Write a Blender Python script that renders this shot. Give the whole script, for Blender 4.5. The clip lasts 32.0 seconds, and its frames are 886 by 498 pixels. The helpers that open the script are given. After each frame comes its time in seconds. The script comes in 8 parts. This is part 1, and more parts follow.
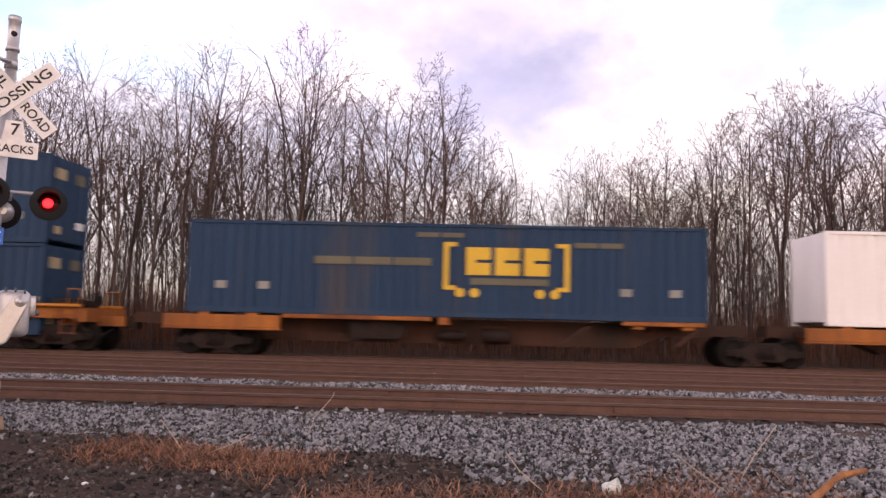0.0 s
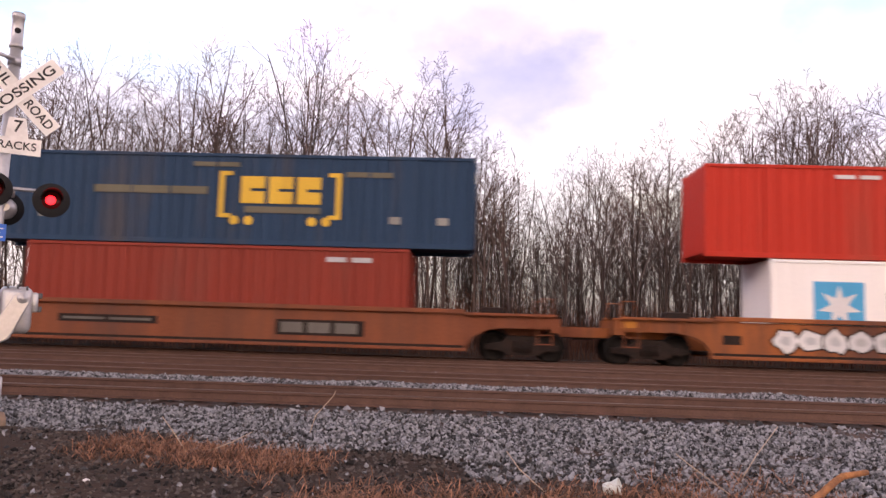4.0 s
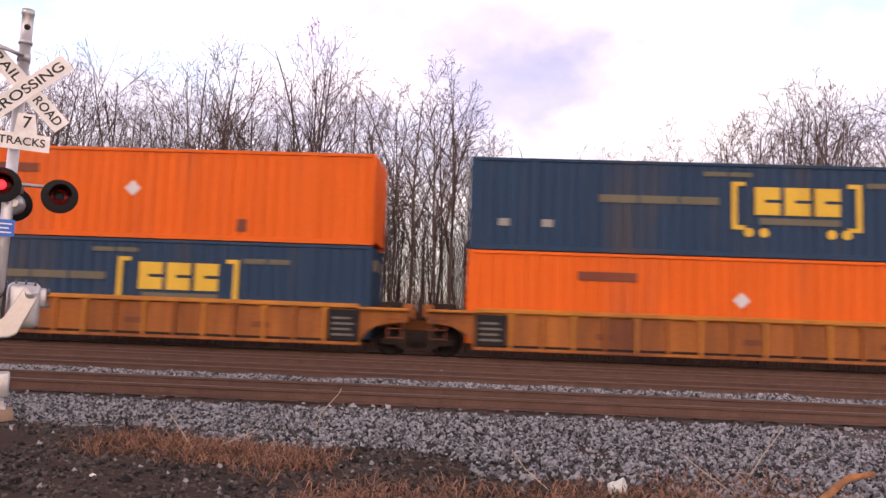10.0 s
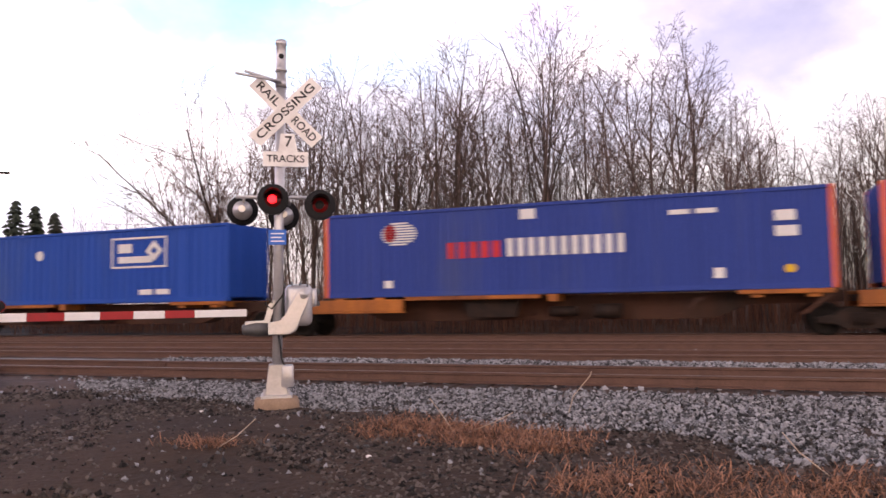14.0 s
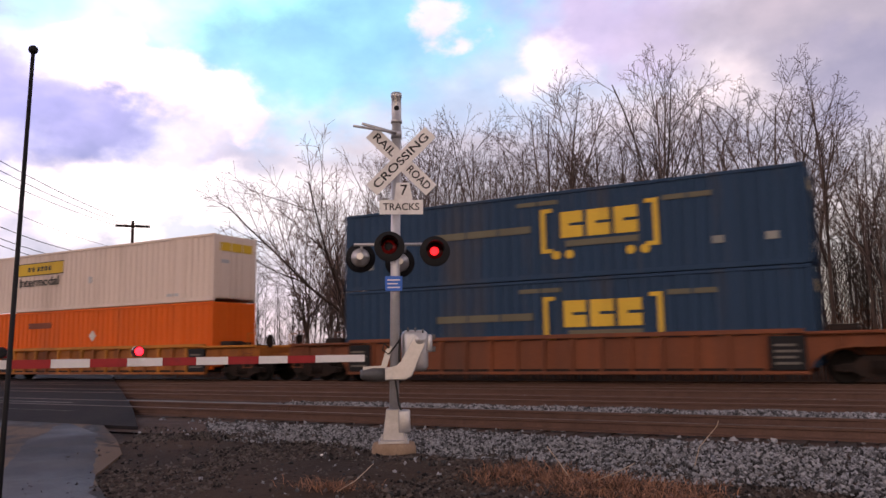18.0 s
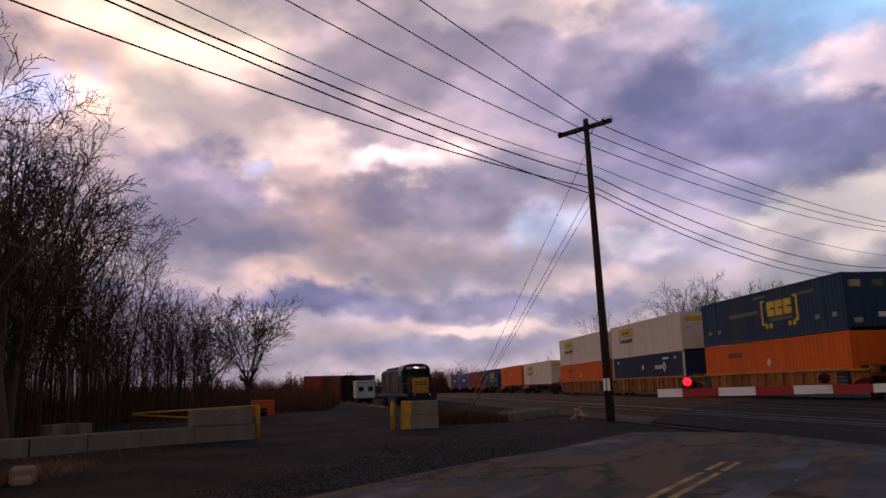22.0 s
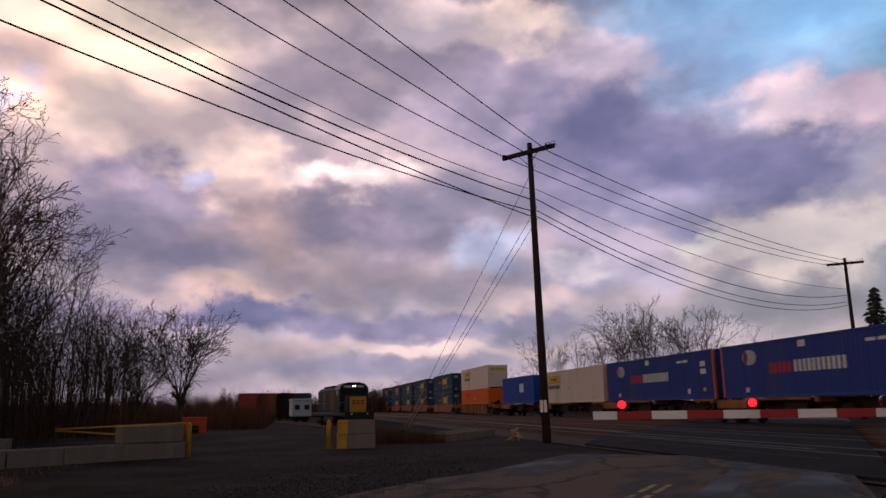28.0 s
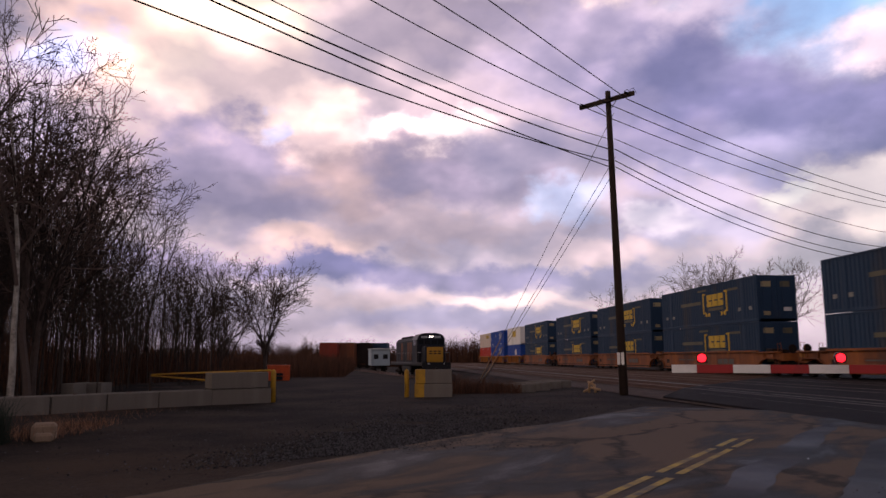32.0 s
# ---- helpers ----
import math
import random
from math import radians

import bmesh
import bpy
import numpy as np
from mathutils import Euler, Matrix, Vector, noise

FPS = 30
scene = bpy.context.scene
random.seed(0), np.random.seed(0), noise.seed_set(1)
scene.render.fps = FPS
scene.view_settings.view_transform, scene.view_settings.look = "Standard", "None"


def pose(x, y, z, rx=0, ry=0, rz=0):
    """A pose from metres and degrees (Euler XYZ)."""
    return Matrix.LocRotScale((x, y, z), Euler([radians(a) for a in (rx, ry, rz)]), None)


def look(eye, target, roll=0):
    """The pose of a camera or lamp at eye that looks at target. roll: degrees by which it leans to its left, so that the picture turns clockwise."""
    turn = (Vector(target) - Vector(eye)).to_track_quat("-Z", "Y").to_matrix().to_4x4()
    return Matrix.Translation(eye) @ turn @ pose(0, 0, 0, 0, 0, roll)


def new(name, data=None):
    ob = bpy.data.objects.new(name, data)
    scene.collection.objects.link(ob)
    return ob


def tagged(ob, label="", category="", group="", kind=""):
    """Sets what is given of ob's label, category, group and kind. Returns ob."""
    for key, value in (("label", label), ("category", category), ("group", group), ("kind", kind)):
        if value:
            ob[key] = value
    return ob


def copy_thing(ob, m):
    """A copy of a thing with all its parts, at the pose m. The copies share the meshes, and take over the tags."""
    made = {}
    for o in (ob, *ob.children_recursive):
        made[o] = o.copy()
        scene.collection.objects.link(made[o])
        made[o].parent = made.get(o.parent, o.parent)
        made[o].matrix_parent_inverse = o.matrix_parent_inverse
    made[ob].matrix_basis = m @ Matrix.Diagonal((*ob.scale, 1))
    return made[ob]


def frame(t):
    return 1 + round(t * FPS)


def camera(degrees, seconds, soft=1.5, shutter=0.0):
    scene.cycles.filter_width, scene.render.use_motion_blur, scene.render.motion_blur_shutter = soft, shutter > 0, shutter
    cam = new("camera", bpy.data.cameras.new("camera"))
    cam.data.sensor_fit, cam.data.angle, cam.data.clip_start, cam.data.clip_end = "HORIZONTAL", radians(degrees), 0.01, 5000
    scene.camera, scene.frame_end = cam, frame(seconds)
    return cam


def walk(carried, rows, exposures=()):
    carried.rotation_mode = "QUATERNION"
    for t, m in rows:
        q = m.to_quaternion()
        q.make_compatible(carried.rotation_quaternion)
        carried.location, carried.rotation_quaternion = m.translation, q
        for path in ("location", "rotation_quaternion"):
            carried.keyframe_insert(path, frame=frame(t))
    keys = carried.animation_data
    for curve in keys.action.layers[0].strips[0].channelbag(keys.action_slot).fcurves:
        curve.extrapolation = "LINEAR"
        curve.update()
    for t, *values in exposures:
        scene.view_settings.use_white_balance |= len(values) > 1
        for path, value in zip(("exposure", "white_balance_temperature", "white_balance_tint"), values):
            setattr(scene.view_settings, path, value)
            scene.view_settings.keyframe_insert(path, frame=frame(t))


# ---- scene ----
cam = camera(59.8, 32.0, soft=1.5, shutter=0.22)
# seconds, place, then yaw, pitch and roll of the hand-held camera
PATH = [
    (0, 0.000, -0.000, 1.090, 2.22, 5.64, -1.38),
    (0.5, 0.000, -0.000, 1.090, 2.36, 5.47, -1.63),
    (1, 0.000, -0.000, 1.090, 2.44, 5.38, -1.83),
    (1.5, 0.000, -0.000, 1.090, 2.49, 5.36, -1.73),
    (2, 0.000, -0.000, 1.090, 2.45, 5.43, -1.70),
    (2.5, 0.000, -0.000, 1.090, 2.39, 5.53, -1.64),
    (3, 0.000, -0.000, 1.090, 2.33, 5.58, -1.71),
    (3.5, 0.000, -0.000, 1.090, 2.32, 5.58, -1.70),
    (5.5, 0.000, -0.000, 1.090, 2.45, 5.41, -1.78),
    (6, 0.000, -0.000, 1.090, 2.48, 5.36, -1.81),
    (6.5, 0.000, -0.000, 1.090, 2.56, 5.32, -1.93),
    (7, 0.000, -0.000, 1.090, 2.60, 5.26, -2.10),
    (7.5, 0.000, -0.000, 1.090, 2.62, 5.28, -2.17),
    (8, 0.000, -0.000, 1.090, 2.60, 5.34, -2.11),
    (8.5, 0.000, -0.000, 1.090, 2.60, 5.38, -2.05),
    (9, 0.000, -0.000, 1.090, 2.58, 5.43, -2.07),
    (9.5, 0.000, -0.000, 1.090, 2.64, 5.42, -2.13),
    (10, 0.000, -0.000, 1.090, 2.78, 5.42, -2.11),
    (10.5, 0.000, -0.000, 1.090, 2.88, 5.42, -1.86),
    (11, 0.000, -0.000, 1.090, 2.92, 5.34, -1.39),
    (11.5, 0.000, -0.000, 1.090, 2.74, 5.23, -0.71),
    (12, 0.000, -0.000, 1.090, 2.36, 5.05, -0.29),
    (12.5, 0.000, -0.000, 1.090, 1.97, 4.84, 0.04),
    (13, 0.000, -0.000, 1.090, 1.75, 4.55, 0.63),
    (13.2, 0.000, -0.000, 1.090, 1.85, 4.56, 0.65),
    (13.4, 0.000, -0.000, 1.090, 4.20, 4.58, 0.65),
    (13.5, 0.000, -0.000, 1.090, 7.34, 4.55, 0.63),
    (13.6, 0.000, -0.000, 1.090, 12.15, 4.48, 0.22),
    (13.7, 0.000, -0.000, 1.090, 15.16, 4.19, 0.49),
    (13.8, 0.000, -0.000, 1.090, 17.44, 4.27, 0.82),
    (14, 0.000, -0.000, 1.090, 20.76, 4.05, 1.03),
    (14.2, 0.000, -0.000, 1.090, 22.21, 4.92, 1.66),
    (14.5, 0.000, -0.000, 1.090, 27.74, 6.71, 1.99),
    (16.5, 0.000, -0.000, 1.090, 29.38, 8.09, 2.00),
    (17, 0.000, -0.000, 1.090, 28.95, 8.00, 1.60),
    (17.5, 0.000, -0.000, 1.090, 29.07, 7.81, 1.17),
    (18, 0.000, -0.000, 1.090, 29.26, 7.55, 0.94),
    (18.5, 0.000, -0.000, 1.090, 29.36, 7.25, 0.83),
    (19, 0.000, -0.000, 1.090, 29.37, 6.92, 0.87),
    (19.5, 0.000, -0.000, 1.090, 30.12, 6.56, 0.92),
    (19.6, 0.000, -0.000, 1.090, 32.18, 6.97, 1.73),
    (19.7, 0.000, -0.002, 1.090, 36.98, 7.74, 3.56),
    (20, 0.012, -0.040, 1.100, 48.75, 9.01, 4.5),
    (20.1, 0.018, -0.062, 1.105, 51.87, 9.74, 3.0),
    (20.2, 0.025, -0.088, 1.113, 55.99, 10.88, 1.37),
    (20.4, 0.046, -0.160, 1.136, 67.47, 11.36, 3.37),
    (20.5, 0.055, -0.190, 1.146, 72.22, 11.35, 2.61),
    (20.6, 0.062, -0.214, 1.152, 74.45, 10.99, 1.57),
    (20.9, 0.070, -0.240, 1.160, 81.21, 10.29, 1.70),
    (21, 0.070, -0.240, 1.160, 82.08, 10.15, 2.04),
    (21.5, 0.070, -0.240, 1.160, 84.49, 10.15, 1.25),
    (22, 0.070, -0.240, 1.160, 83.81, 10.26, 1.77),
    (22.5, 0.070, -0.240, 1.160, 82.00, 10.51, 2.06),
    (23, 0.070, -0.240, 1.160, 80.37, 10.74, 2.09),
    (23.5, 0.070, -0.240, 1.160, 79.29, 10.90, 2.12),
    (24, 0.070, -0.240, 1.160, 79.34, 10.77, 1.73),
    (24.5, 0.070, -0.240, 1.160, 78.27, 10.70, 1.66),
    (26.5, 0.070, -0.240, 1.160, 77.44, 10.52, 0.68),
    (27, 0.070, -0.240, 1.160, 77.49, 10.78, 0.05),
    (27.5, 0.070, -0.240, 1.160, 79.08, 11.54, -0.06),
    (28, 0.070, -0.240, 1.160, 79.28, 11.57, 0.97),
    (28.5, 0.070, -0.240, 1.160, 79.57, 11.06, 2.23),
    (29, 0.070, -0.240, 1.160, 83.63, 11.26, 1.54),
    (29.5, 0.070, -0.240, 1.160, 84.39, 10.97, 1.32),
    (30, 0.070, -0.240, 1.160, 84.95, 10.28, 1.17),
    (30.5, 0.070, -0.240, 1.160, 85.16, 9.51, 0.86),
    (31, 0.070, -0.240, 1.160, 85.14, 8.84, 0.40),
    (31.5, 0.070, -0.240, 1.160, 85.03, 8.35, 0.29),
    (32, 0.070, -0.240, 1.160, 84.86, 8.07, 0.27),
]
EXPOSURES = [(0, 1.05, 6900, 21), (1, 1.2, 6900, 21), (6, 1.08, 6900, 21), (7, 0.85, 6900, 21), (7.8, 0.9, 6900, 21), (9, 1.2, 6900, 21), (11, 1.05, 6900, 21), (12, 0.85, 6900, 21), (13, 1.0, 6900, 21), (14, 1.15, 6900, 21), (14.6, 0.85, 6900, 21), (17, 0.18, 6900, 20), (18, 0.28, 6900, 20), (19.4, 0.15, 6900, 20), (20, -0.28, 6900, 20), (20.6, -0.85, 6900, 20), (21.5, -1.0, 6900, 20), (24, -1.08, 6900, 20), (28.4, -1.12, 6900, 20), (29.5, -1.08, 6900, 20), (31, -0.75, 6900, 20), (32, -0.65, 6900, 20)]
walk(cam, [(t, pose(x, y, z, 90 + p, r, w)) for t, x, y, z, w, p, r in PATH], EXPOSURES)

# ---- light ----
world = bpy.data.worlds.new("world")
scene.world = world
world.use_nodes = True


def node(tree, kind, **values):
    n = tree.nodes.new(kind)
    for key, value in values.items():
        if key in n.inputs:
            n.inputs[key].default_value = value
    return n


def bearing(az, el):
    """A direction from degrees left of north and degrees up."""
    a, e = radians(az), radians(el)
    return (-math.sin(a) * math.cos(e), math.cos(a) * math.cos(e), math.sin(e))


# clouds and one low haze band in view, in order from the back: bearing, height, reach across and up in degrees, colour,
# stops of the exposure it is given for, amount
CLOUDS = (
    # entry (0, 0.5): grey band standing for the haze of the distant wood
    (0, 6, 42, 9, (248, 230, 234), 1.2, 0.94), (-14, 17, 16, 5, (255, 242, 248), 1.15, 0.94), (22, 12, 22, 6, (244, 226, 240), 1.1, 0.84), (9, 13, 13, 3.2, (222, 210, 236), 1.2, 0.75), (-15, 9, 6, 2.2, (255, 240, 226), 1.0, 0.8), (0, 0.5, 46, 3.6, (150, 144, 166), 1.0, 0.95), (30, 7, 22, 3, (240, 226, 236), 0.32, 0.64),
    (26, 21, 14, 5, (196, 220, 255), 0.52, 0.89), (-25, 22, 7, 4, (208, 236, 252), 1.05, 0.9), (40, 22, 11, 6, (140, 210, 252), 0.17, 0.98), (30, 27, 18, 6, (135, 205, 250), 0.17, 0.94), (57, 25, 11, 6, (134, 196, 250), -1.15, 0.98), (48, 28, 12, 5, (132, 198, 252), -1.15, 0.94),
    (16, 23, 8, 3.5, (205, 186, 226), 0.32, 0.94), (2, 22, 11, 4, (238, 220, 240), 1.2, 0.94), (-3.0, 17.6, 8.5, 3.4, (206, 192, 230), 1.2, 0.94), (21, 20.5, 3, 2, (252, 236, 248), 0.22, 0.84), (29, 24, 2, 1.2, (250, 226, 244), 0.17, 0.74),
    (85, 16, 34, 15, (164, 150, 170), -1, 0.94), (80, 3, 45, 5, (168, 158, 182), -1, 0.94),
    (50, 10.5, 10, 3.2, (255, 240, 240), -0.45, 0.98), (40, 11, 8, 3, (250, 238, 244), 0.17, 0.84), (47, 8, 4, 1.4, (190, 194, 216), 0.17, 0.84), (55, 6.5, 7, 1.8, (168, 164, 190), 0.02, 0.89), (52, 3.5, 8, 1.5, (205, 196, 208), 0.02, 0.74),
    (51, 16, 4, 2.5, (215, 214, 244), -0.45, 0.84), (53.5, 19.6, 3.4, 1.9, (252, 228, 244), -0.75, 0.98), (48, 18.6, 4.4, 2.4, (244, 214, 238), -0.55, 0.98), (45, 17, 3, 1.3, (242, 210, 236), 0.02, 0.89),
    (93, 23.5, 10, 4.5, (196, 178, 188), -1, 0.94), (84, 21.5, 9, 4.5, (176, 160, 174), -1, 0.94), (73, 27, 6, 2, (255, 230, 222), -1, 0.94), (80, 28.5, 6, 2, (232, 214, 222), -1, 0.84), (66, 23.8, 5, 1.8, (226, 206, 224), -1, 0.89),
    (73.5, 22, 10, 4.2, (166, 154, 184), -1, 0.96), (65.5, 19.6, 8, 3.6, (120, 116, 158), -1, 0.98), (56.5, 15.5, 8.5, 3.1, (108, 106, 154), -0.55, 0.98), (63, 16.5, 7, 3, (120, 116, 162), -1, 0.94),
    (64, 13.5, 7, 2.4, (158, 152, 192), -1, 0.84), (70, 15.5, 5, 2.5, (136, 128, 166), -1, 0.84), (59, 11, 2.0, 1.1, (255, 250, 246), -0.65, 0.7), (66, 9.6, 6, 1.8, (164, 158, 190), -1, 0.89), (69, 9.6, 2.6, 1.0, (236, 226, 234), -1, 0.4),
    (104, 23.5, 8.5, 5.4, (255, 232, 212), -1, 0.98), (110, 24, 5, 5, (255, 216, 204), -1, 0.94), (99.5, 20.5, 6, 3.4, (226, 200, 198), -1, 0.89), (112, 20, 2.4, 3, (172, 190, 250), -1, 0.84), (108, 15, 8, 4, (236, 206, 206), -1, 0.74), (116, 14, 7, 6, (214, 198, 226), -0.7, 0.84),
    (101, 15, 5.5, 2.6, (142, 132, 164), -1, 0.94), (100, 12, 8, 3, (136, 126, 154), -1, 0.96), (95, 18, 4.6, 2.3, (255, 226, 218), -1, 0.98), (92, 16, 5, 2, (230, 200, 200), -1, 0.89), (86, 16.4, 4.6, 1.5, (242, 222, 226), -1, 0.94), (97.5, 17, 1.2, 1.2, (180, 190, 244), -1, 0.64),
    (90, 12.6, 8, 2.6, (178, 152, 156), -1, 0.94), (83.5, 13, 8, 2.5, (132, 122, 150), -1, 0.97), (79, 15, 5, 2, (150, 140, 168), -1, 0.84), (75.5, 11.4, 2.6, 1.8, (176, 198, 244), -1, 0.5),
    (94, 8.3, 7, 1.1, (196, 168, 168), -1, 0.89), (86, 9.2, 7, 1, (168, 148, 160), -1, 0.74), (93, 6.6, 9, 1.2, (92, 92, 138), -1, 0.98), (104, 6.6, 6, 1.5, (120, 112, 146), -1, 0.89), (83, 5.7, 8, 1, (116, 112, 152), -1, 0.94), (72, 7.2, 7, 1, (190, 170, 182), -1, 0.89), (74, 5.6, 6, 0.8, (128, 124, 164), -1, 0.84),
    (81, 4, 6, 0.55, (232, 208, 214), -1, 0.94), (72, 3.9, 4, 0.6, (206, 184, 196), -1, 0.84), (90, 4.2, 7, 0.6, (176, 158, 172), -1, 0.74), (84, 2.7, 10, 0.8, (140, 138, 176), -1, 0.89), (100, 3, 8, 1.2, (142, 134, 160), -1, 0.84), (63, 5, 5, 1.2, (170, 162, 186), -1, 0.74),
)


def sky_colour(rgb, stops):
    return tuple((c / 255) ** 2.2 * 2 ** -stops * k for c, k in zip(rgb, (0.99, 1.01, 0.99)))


def sky_light():
    """A low sun behind broken stratocumulus: lavender undersides, cream and pink lit faces, blue gaps."""
    tree = world.node_tree
    tree.nodes.clear()
    link = tree.links.new
    out = node(tree, "ShaderNodeOutputWorld")
    bg = node(tree, "ShaderNodeBackground")
    sky = node(tree, "ShaderNodeTexSky")
    sky.sky_type, sky.sun_disc = "NISHITA", False
    sky.sun_elevation, sky.sun_rotation = radians(9), radians(150)
    coord = node(tree, "ShaderNodeTexCoord")
    sep = node(tree, "ShaderNodeSeparateXYZ")
    link(coord.outputs["Generated"], sep.inputs[0])

    def math_(op, a, b=None, clamp=False):
        m = node(tree, "ShaderNodeMath")
        m.operation, m.use_clamp = op, clamp
        for i, v in enumerate((a, b)):
            if v is None:
                continue
            if isinstance(v, (int, float)):
                m.inputs[i].default_value = v
            else:
                link(v, m.inputs[i])
        return m.outputs[0]

    def vector(op, a, b):
        m = node(tree, "ShaderNodeVectorMath")
        m.operation = op
        for i, v in enumerate((a, b)):
            if isinstance(v, tuple):
                m.inputs[i].default_value = v
            elif v is not None:
                link(v, m.inputs[i])
        return m.outputs["Value"] if op == "LENGTH" else m.outputs[0]

    def ramp(fac, *stops):
        r = node(tree, "ShaderNodeValToRGB")
        r.color_ramp.elements.remove(r.color_ramp.elements[1])
        for i, (p, c) in enumerate(stops):
            e = r.color_ramp.elements[0] if i == 0 else r.color_ramp.elements.new(p)
            e.position, e.color = p, (*c, 1)
        link(fac, r.inputs[0])
        return r.outputs[0]

    def mix(fac, a, b, how="MIX"):
        m = node(tree, "ShaderNodeMix")
        m.data_type, m.blend_type = "RGBA", how
        for i, v in ((0, fac), (6, a), (7, b)):
            if isinstance(v, float):
                m.inputs[i].default_value = v
            elif isinstance(v, tuple):
                m.inputs[i].default_value = (*v, 1)
            else:
                link(v, m.inputs[i])
        return m.outputs[2]

    def noise_(vec, scale, detail, rough, shift, distort=0.0):
        n = node(tree, "ShaderNodeTexNoise", Scale=scale, Detail=detail, Roughness=rough, Distortion=distort)
        link(vector("ADD", vec, shift), n.inputs["Vector"])
        return n.outputs

    up = math_("MAXIMUM", sep.outputs[2], 0.0)
    az = math_("MULTIPLY", math_("ARCTAN2", math_("MULTIPLY", sep.outputs[0], -1.0), sep.outputs[1]), 57.2958)
    el = math_("MULTIPLY", math_("ARCSINE", sep.outputs[2]), 57.2958)
    place = node(tree, "ShaderNodeCombineXYZ")
    link(az, place.inputs[0])
    link(el, place.inputs[1])
    # billowed edges: the place is pushed about by noise, less so in the flat layers near the horizon
    flat = vector("MULTIPLY", coord.outputs["Generated"], (1.0, 1.0, 1.5))
    big = vector("SUBTRACT", noise_(flat, 7.0, 2, 0.5, (3.1, 1.2, 0.5))[1], (0.5, 0.5, 0.5))
    fine = vector("SUBTRACT", noise_(flat, 15.0, 5, 0.54, (1.1, 4.2, 2.5))[1], (0.5, 0.5, 0.5))
    push = vector("ADD", vector("MULTIPLY", big, (8.0, 4.0, 0.0)), vector("MULTIPLY", fine, (8.0, 6.0, 0.0)))
    near = math_("ADD", math_("MULTIPLY", up, 4.2), 0.22, True)
    scale = node(tree, "ShaderNodeVectorMath")
    scale.operation = "SCALE"
    link(push, scale.inputs[0])
    link(near, scale.inputs["Scale"])
    spot = vector("ADD", place.outputs[0], scale.outputs[0])
    form = noise_(flat, 3.2, 6, 0.52, (0.4, 2.2, 1.3))[0]
    shown = ramp(form, (0.34, (0.34, 0.33, 0.46)), (0.46, (0.60, 0.54, 0.64)), (0.58, (0.86, 0.74, 0.74)), (0.68, (1.15, 0.98, 0.90)))
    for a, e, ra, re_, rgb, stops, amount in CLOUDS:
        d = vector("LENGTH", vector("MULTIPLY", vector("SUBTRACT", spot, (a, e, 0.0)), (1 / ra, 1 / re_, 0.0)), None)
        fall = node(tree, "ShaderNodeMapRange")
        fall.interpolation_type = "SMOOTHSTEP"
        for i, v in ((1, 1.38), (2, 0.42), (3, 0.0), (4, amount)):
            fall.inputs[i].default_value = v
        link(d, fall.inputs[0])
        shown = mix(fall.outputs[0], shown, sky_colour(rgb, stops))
    # small billows shade every cloud a little
    puff = noise_(flat, 15.0, 6, 0.55, (5.0, 0.7, 1.9))[0]
    grain = ramp(puff, (0.3, (0.72, 0.73, 0.78)), (0.5, (1.0, 1.0, 1.0)), (0.7, (1.28, 1.25, 1.2)))
    shown = mix(0.45, shown, grain, "MULTIPLY")
    # lit tops and shaded feet: how much thinner the cloud grows just above
    squat = vector("MULTIPLY", coord.outputs["Generated"], (1.0, 1.0, 1.7))
    here = noise_(squat, 5.0, 4, 0.45, (2.0, 5.0, 0.3))[0]
    above = noise_(squat, 5.0, 4, 0.45, (2.0, 5.0, 0.355))[0]
    heap = math_("ADD", math_("MULTIPLY", math_("SUBTRACT", here, above), 3.0), 0.5, True)
    shade = ramp(heap, (0.2, (0.66, 0.68, 0.76)), (0.5, (1.0, 1.0, 1.0)), (0.8, (1.65, 1.56, 1.46)))
    heaped = node(tree, "ShaderNodeMapRange")
    for i, v in ((1, 44.0), (2, 66.0), (3, 0.2), (4, 0.9)):
        heaped.inputs[i].default_value = v
    link(az, heaped.inputs[0])
    shown = mix(heaped.outputs[0], shown, shade, "MULTIPLY")
    shown = mix(0.04, shown, sky.outputs[0], "ADD")
    # the unseen sky overhead is dimmed, to keep light off the ground
    over = node(tree, "ShaderNodeMapRange")
    for i, v in ((1, 0.42), (2, 0.8), (3, 1.0), (4, 0.24)):
        over.inputs[i].default_value = v
    link(up, over.inputs[0])
    link(over.outputs[0], bg.inputs["Strength"])
    link(shown, bg.inputs["Color"])
    link(bg.outputs[0], out.inputs["Surface"])


sky_light()
sun = new("sun", bpy.data.lights.new("sun", "SUN"))
sun.data.energy, sun.data.angle, sun.data.color = 0.4, radians(16), (1.0, 0.80, 0.66)
sun.matrix_basis = look((0, 0, 60), (25, 40, 42))


# ---- materials ----
MATS = {}


